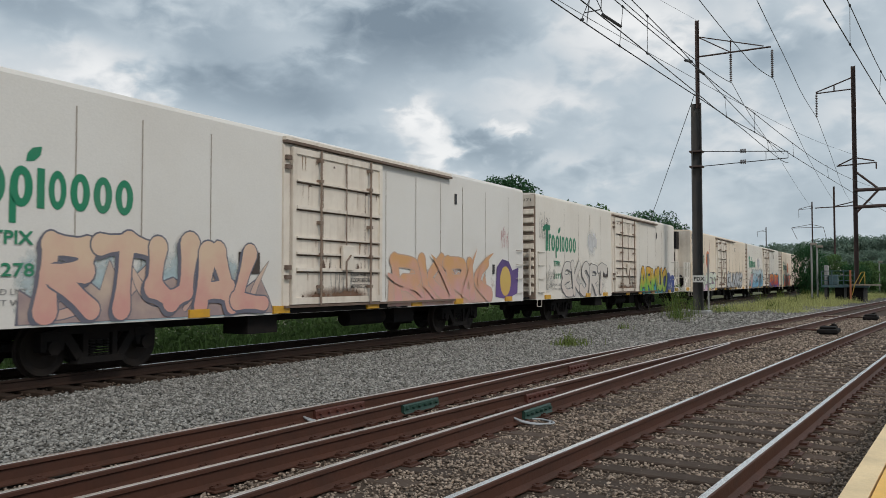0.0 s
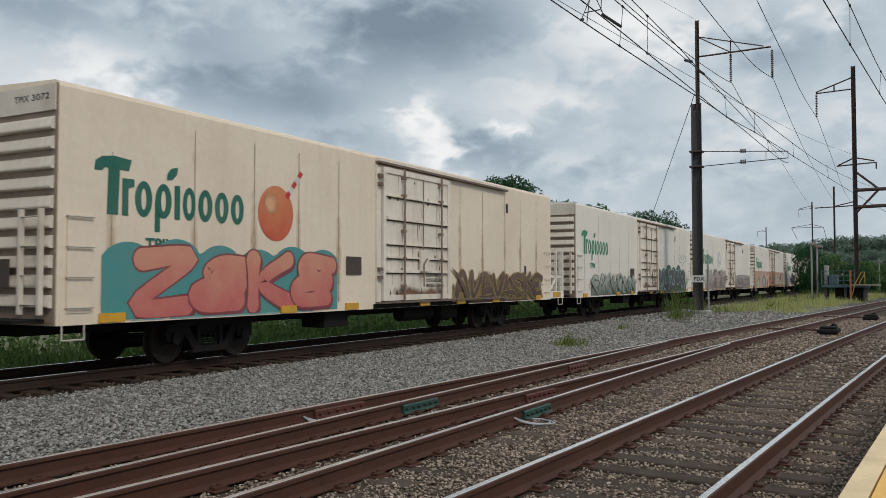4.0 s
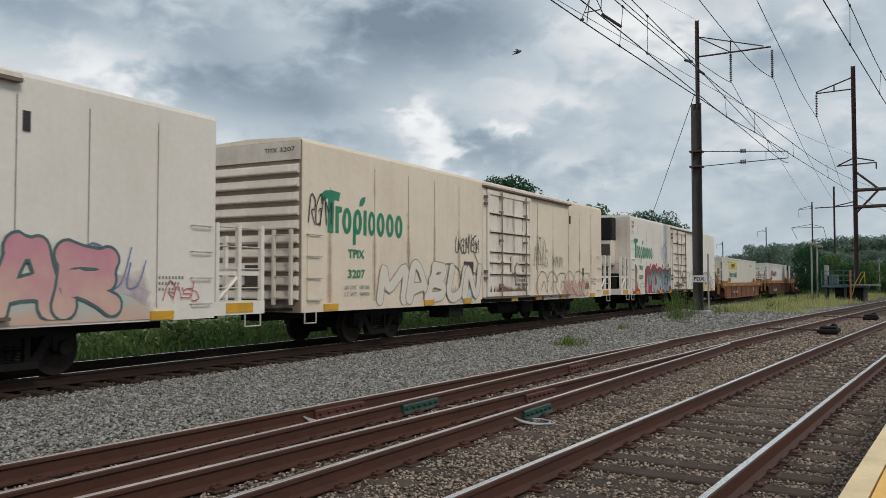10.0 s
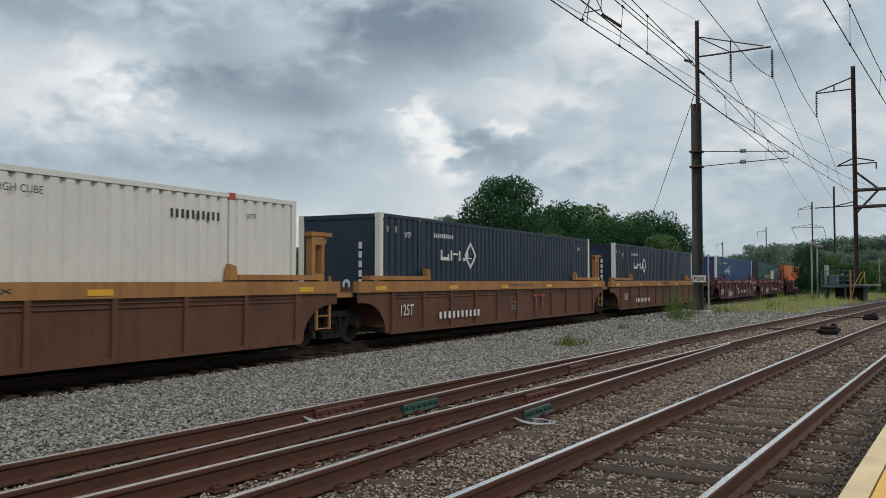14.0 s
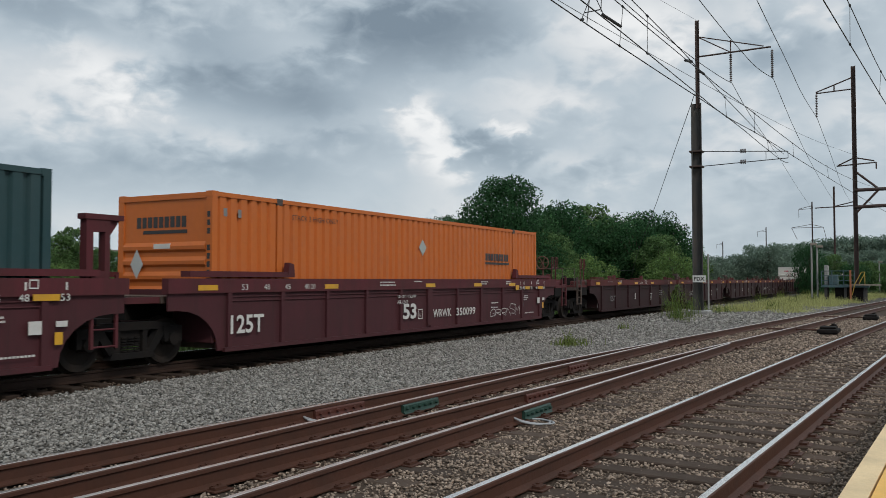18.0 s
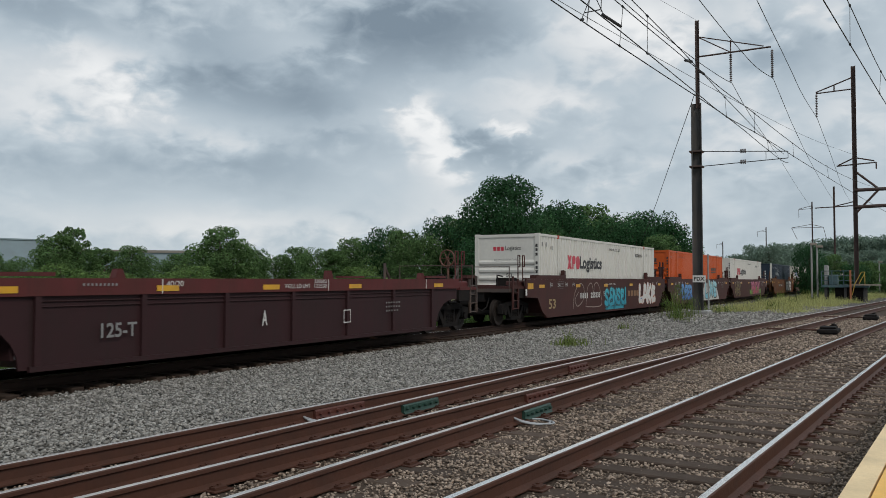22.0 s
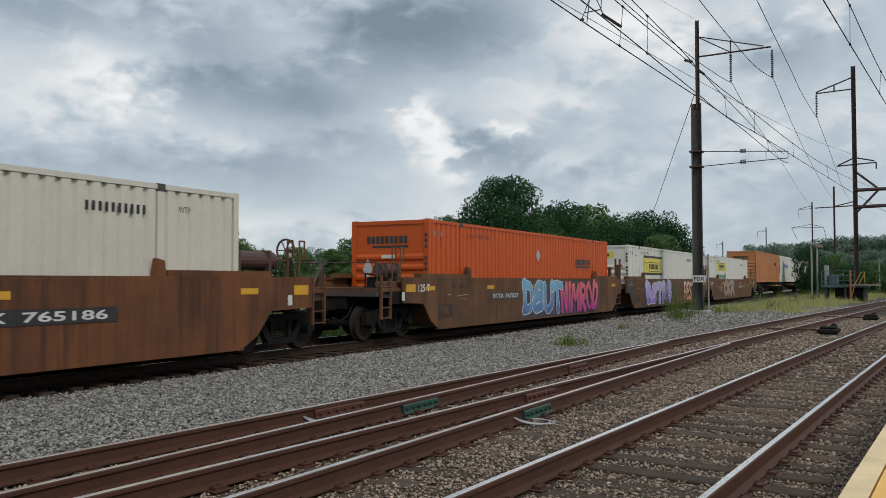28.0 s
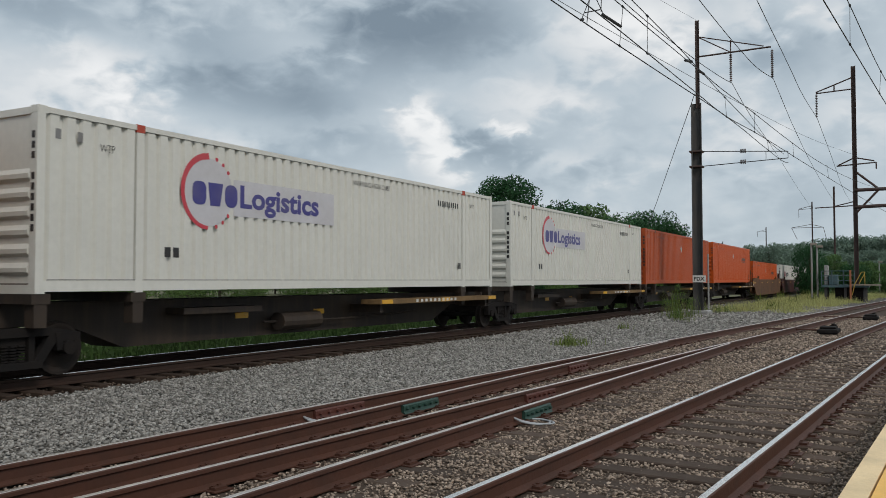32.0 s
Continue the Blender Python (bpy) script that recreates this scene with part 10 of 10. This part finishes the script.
# ---------------------------------------------------------------- crushed stone, too many to count
def stones(name, zones, mat, label, seed):
    """Broken stones: squashed, skewed twelve-cornered lumps. zones: a function of two random numbers to a place, count, size."""
    rng = np.random.default_rng(seed)
    base = np.array([(0, -1, .4), (.9, -.5, .3), (.8, .6, .5), (-.2, 1, .4), (-1, .3, .2), (-.7, -.7, .5), (0, 0, 1), (.1, .2, -.6)])
    tris = np.array([(0, 1, 6), (1, 2, 6), (2, 3, 6), (3, 4, 6), (4, 5, 6), (5, 0, 6), (1, 0, 7), (2, 1, 7), (3, 2, 7), (4, 3, 7), (5, 4, 7), (0, 5, 7)])
    allv, allf, at = [], [], 0
    for place, count, size in zones:
        c = place(rng.random(count), rng.random(count))
        n = len(c)
        v = base[None] * rng.uniform(0.65, 1.25, (n, 8, 1)) + rng.normal(size=(n, 8, 3)) * 0.12
        v *= rng.uniform(0.55, 1.3, (n, 1, 3)) * np.array([1, 1, 0.75])
        a, b = rng.uniform(0, math.tau, n), rng.normal(size=n) * 0.5
        ca, sa, cb, sb = np.cos(a)[:, None], np.sin(a)[:, None], np.cos(b)[:, None], np.sin(b)[:, None]
        x, y, z = v[..., 0], v[..., 1], v[..., 2]
        y, z = y * cb - z * sb, y * sb + z * cb
        x, y = x * ca - y * sa, x * sa + y * ca
        s = size * rng.uniform(0.55, 1.35, n)[:, None, None]
        v = np.stack([x, y, z], -1) * s + c[:, None, :]
        allv.append(v.reshape(-1, 3))
        allf.append((tris[None] + (np.arange(n) * 8)[:, None, None] + at).reshape(-1, 3))
        at += n * 8
    v, f = np.concatenate(allv), np.concatenate(allf)
    me = bpy.data.meshes.new(name)
    me.vertices.add(len(v))
    me.vertices.foreach_set("co", v.ravel())
    me.loops.add(f.size)
    me.loops.foreach_set("vertex_index", f.ravel().astype(np.int32))
    me.polygons.add(len(f))
    me.polygons.foreach_set("loop_start", np.arange(0, f.size, 3, dtype=np.int32))
    me.update(calc_edges=True)
    me.materials.append(mat)
    return tagged(part(name, me, None), label, "ballast", kind="stuff")


far_np = np.vectorize(rail_far)
in_np = np.vectorize(rail_in)


def grey_zone(x0, x1, lo, hi):
    def place(p, q):
        x = x0 + (x1 - x0) * p
        y0 = far_np(x) + lo
        y = y0 + (hi - y0) * q
        z = 0.03 * ((q * 7717.0) % 1.0 - 0.5) - 0.245 - 0.03 * np.sin(np.pi * np.clip((y - y0) / (11.75 - y0), 0, 1))
        return np.stack([x, y, z], 1)
    return place


def brown_zone(x0, x1, f0, f1, z=-0.20, clear=0.55, inner=True):
    def place(p, q):
        x = x0 + (x1 - x0) * p
        y = f0(x) + (f1(x) - f0(x)) * q
        # most stones have been swept off the ties
        g, s0, mid = (in_np, 1.2, GAUGE / 2) if inner else (far_np, 1.0, GAUGE / 2 + 0.3)
        a = np.arctan((g(x + 0.1) - g(x - 0.1)) / 0.2)
        s = y - (g(x) - mid)
        ph = ((x + np.sin(a) * s - s0) / SPACE + 0.5) % 1.0 - 0.5
        on_tie = (np.abs(ph) * SPACE < 0.135) & (np.abs(s) < (1.34 if inner else 1.7))
        swept = on_tie & ((p * 7919.0) % 1.0 < clear)
        # no stone on a rail or under its foot
        keep = np.ones(len(x), bool)
        sp = 0.0475 * np.maximum(0, 23 - x)
        for r in (far_np(x), far_np(x) - GAUGE, far_np(x) - sp, far_np(x) - GAUGE - sp, in_np(x), in_np(x) - GAUGE):
            keep &= np.abs(y - r) > 0.10
        return np.stack([x, y, z + 0.035 * ((q * 7717.0) % 1.0 - 0.55)], 1)[keep & ~swept]
    return place


stones("ballast_stones", [(grey_zone(-9, 3.5, 0.12, 11.5), 5000, 0.05), (grey_zone(3.5, 12, 0.12, 11.52), 30000, 0.027), (grey_zone(12, 22, 0.12, 11.52), 25000, 0.031), (grey_zone(22, 36, 0.12, 11.5), 15000, 0.042), (grey_zone(36, 62, 0.12, 11.6), 8000, 0.066)],
       STONE_GREY, "pale grey crushed-stone ballast beside the train", 9)
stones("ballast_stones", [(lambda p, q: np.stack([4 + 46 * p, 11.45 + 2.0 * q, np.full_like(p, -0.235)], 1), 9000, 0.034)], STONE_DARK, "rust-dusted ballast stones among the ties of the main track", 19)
FAR_EDGE = lambda x: far_np(x) - 0.05
NEAR_EDGE = lambda x: in_np(x) - GAUGE - 0.95
stones("ballast_stones", [(brown_zone(-9, 3, NEAR_EDGE, FAR_EDGE, -0.20, 0.5), 9000, 0.04), (brown_zone(2.5, 9, in_np, FAR_EDGE, -0.195, 0.45, False), 32000, 0.018), (brown_zone(9, 18, in_np, FAR_EDGE, -0.195, 0.45, False), 34000, 0.020), (brown_zone(18, 45, in_np, FAR_EDGE, -0.195, 0.3, False), 17000, 0.036),
                          (brown_zone(3, 8, NEAR_EDGE, in_np, -0.20, 0.62), 22000, 0.0165), (brown_zone(8, 16, NEAR_EDGE, in_np, -0.20, 0.62), 22000, 0.019), (brown_zone(16, 45, NEAR_EDGE, in_np, -0.20), 13000, 0.034)], STONE_BROWN, "dirty brown ballast stones between rails and ties", 10)


# ---------------------------------------------------------------- the train rolls
def motions():
    times = [2.0 * i for i in range(17)]
    for ob, u in TRAIN:
        y, z = ob.location.y, ob.location.z
        walk(ob, [(t, pose(u - travelled(t), y, z)) for t in times])
    flight = ((0.0, -14, 6.0, -0.2), (8.4, -14, 6.0, -0.2), (9.4, 5.4, 10.5, 0.4), (9.6, 7.0, 9.0, 1.62), (9.8, 8.67, 6.92, 3.07), (10.0, 10.61, 4.61, 4.7), (10.2, 12.16, 2.0, 6.3), (10.6, 15.0, -3.0, 9.3), (13.0, 32, -34, 22), (32.0, 70, -160, 30))
    walk(bird, [(t, pose(x, y, z, 0, -26, -52)) for t, x, y, z in flight])


motions()
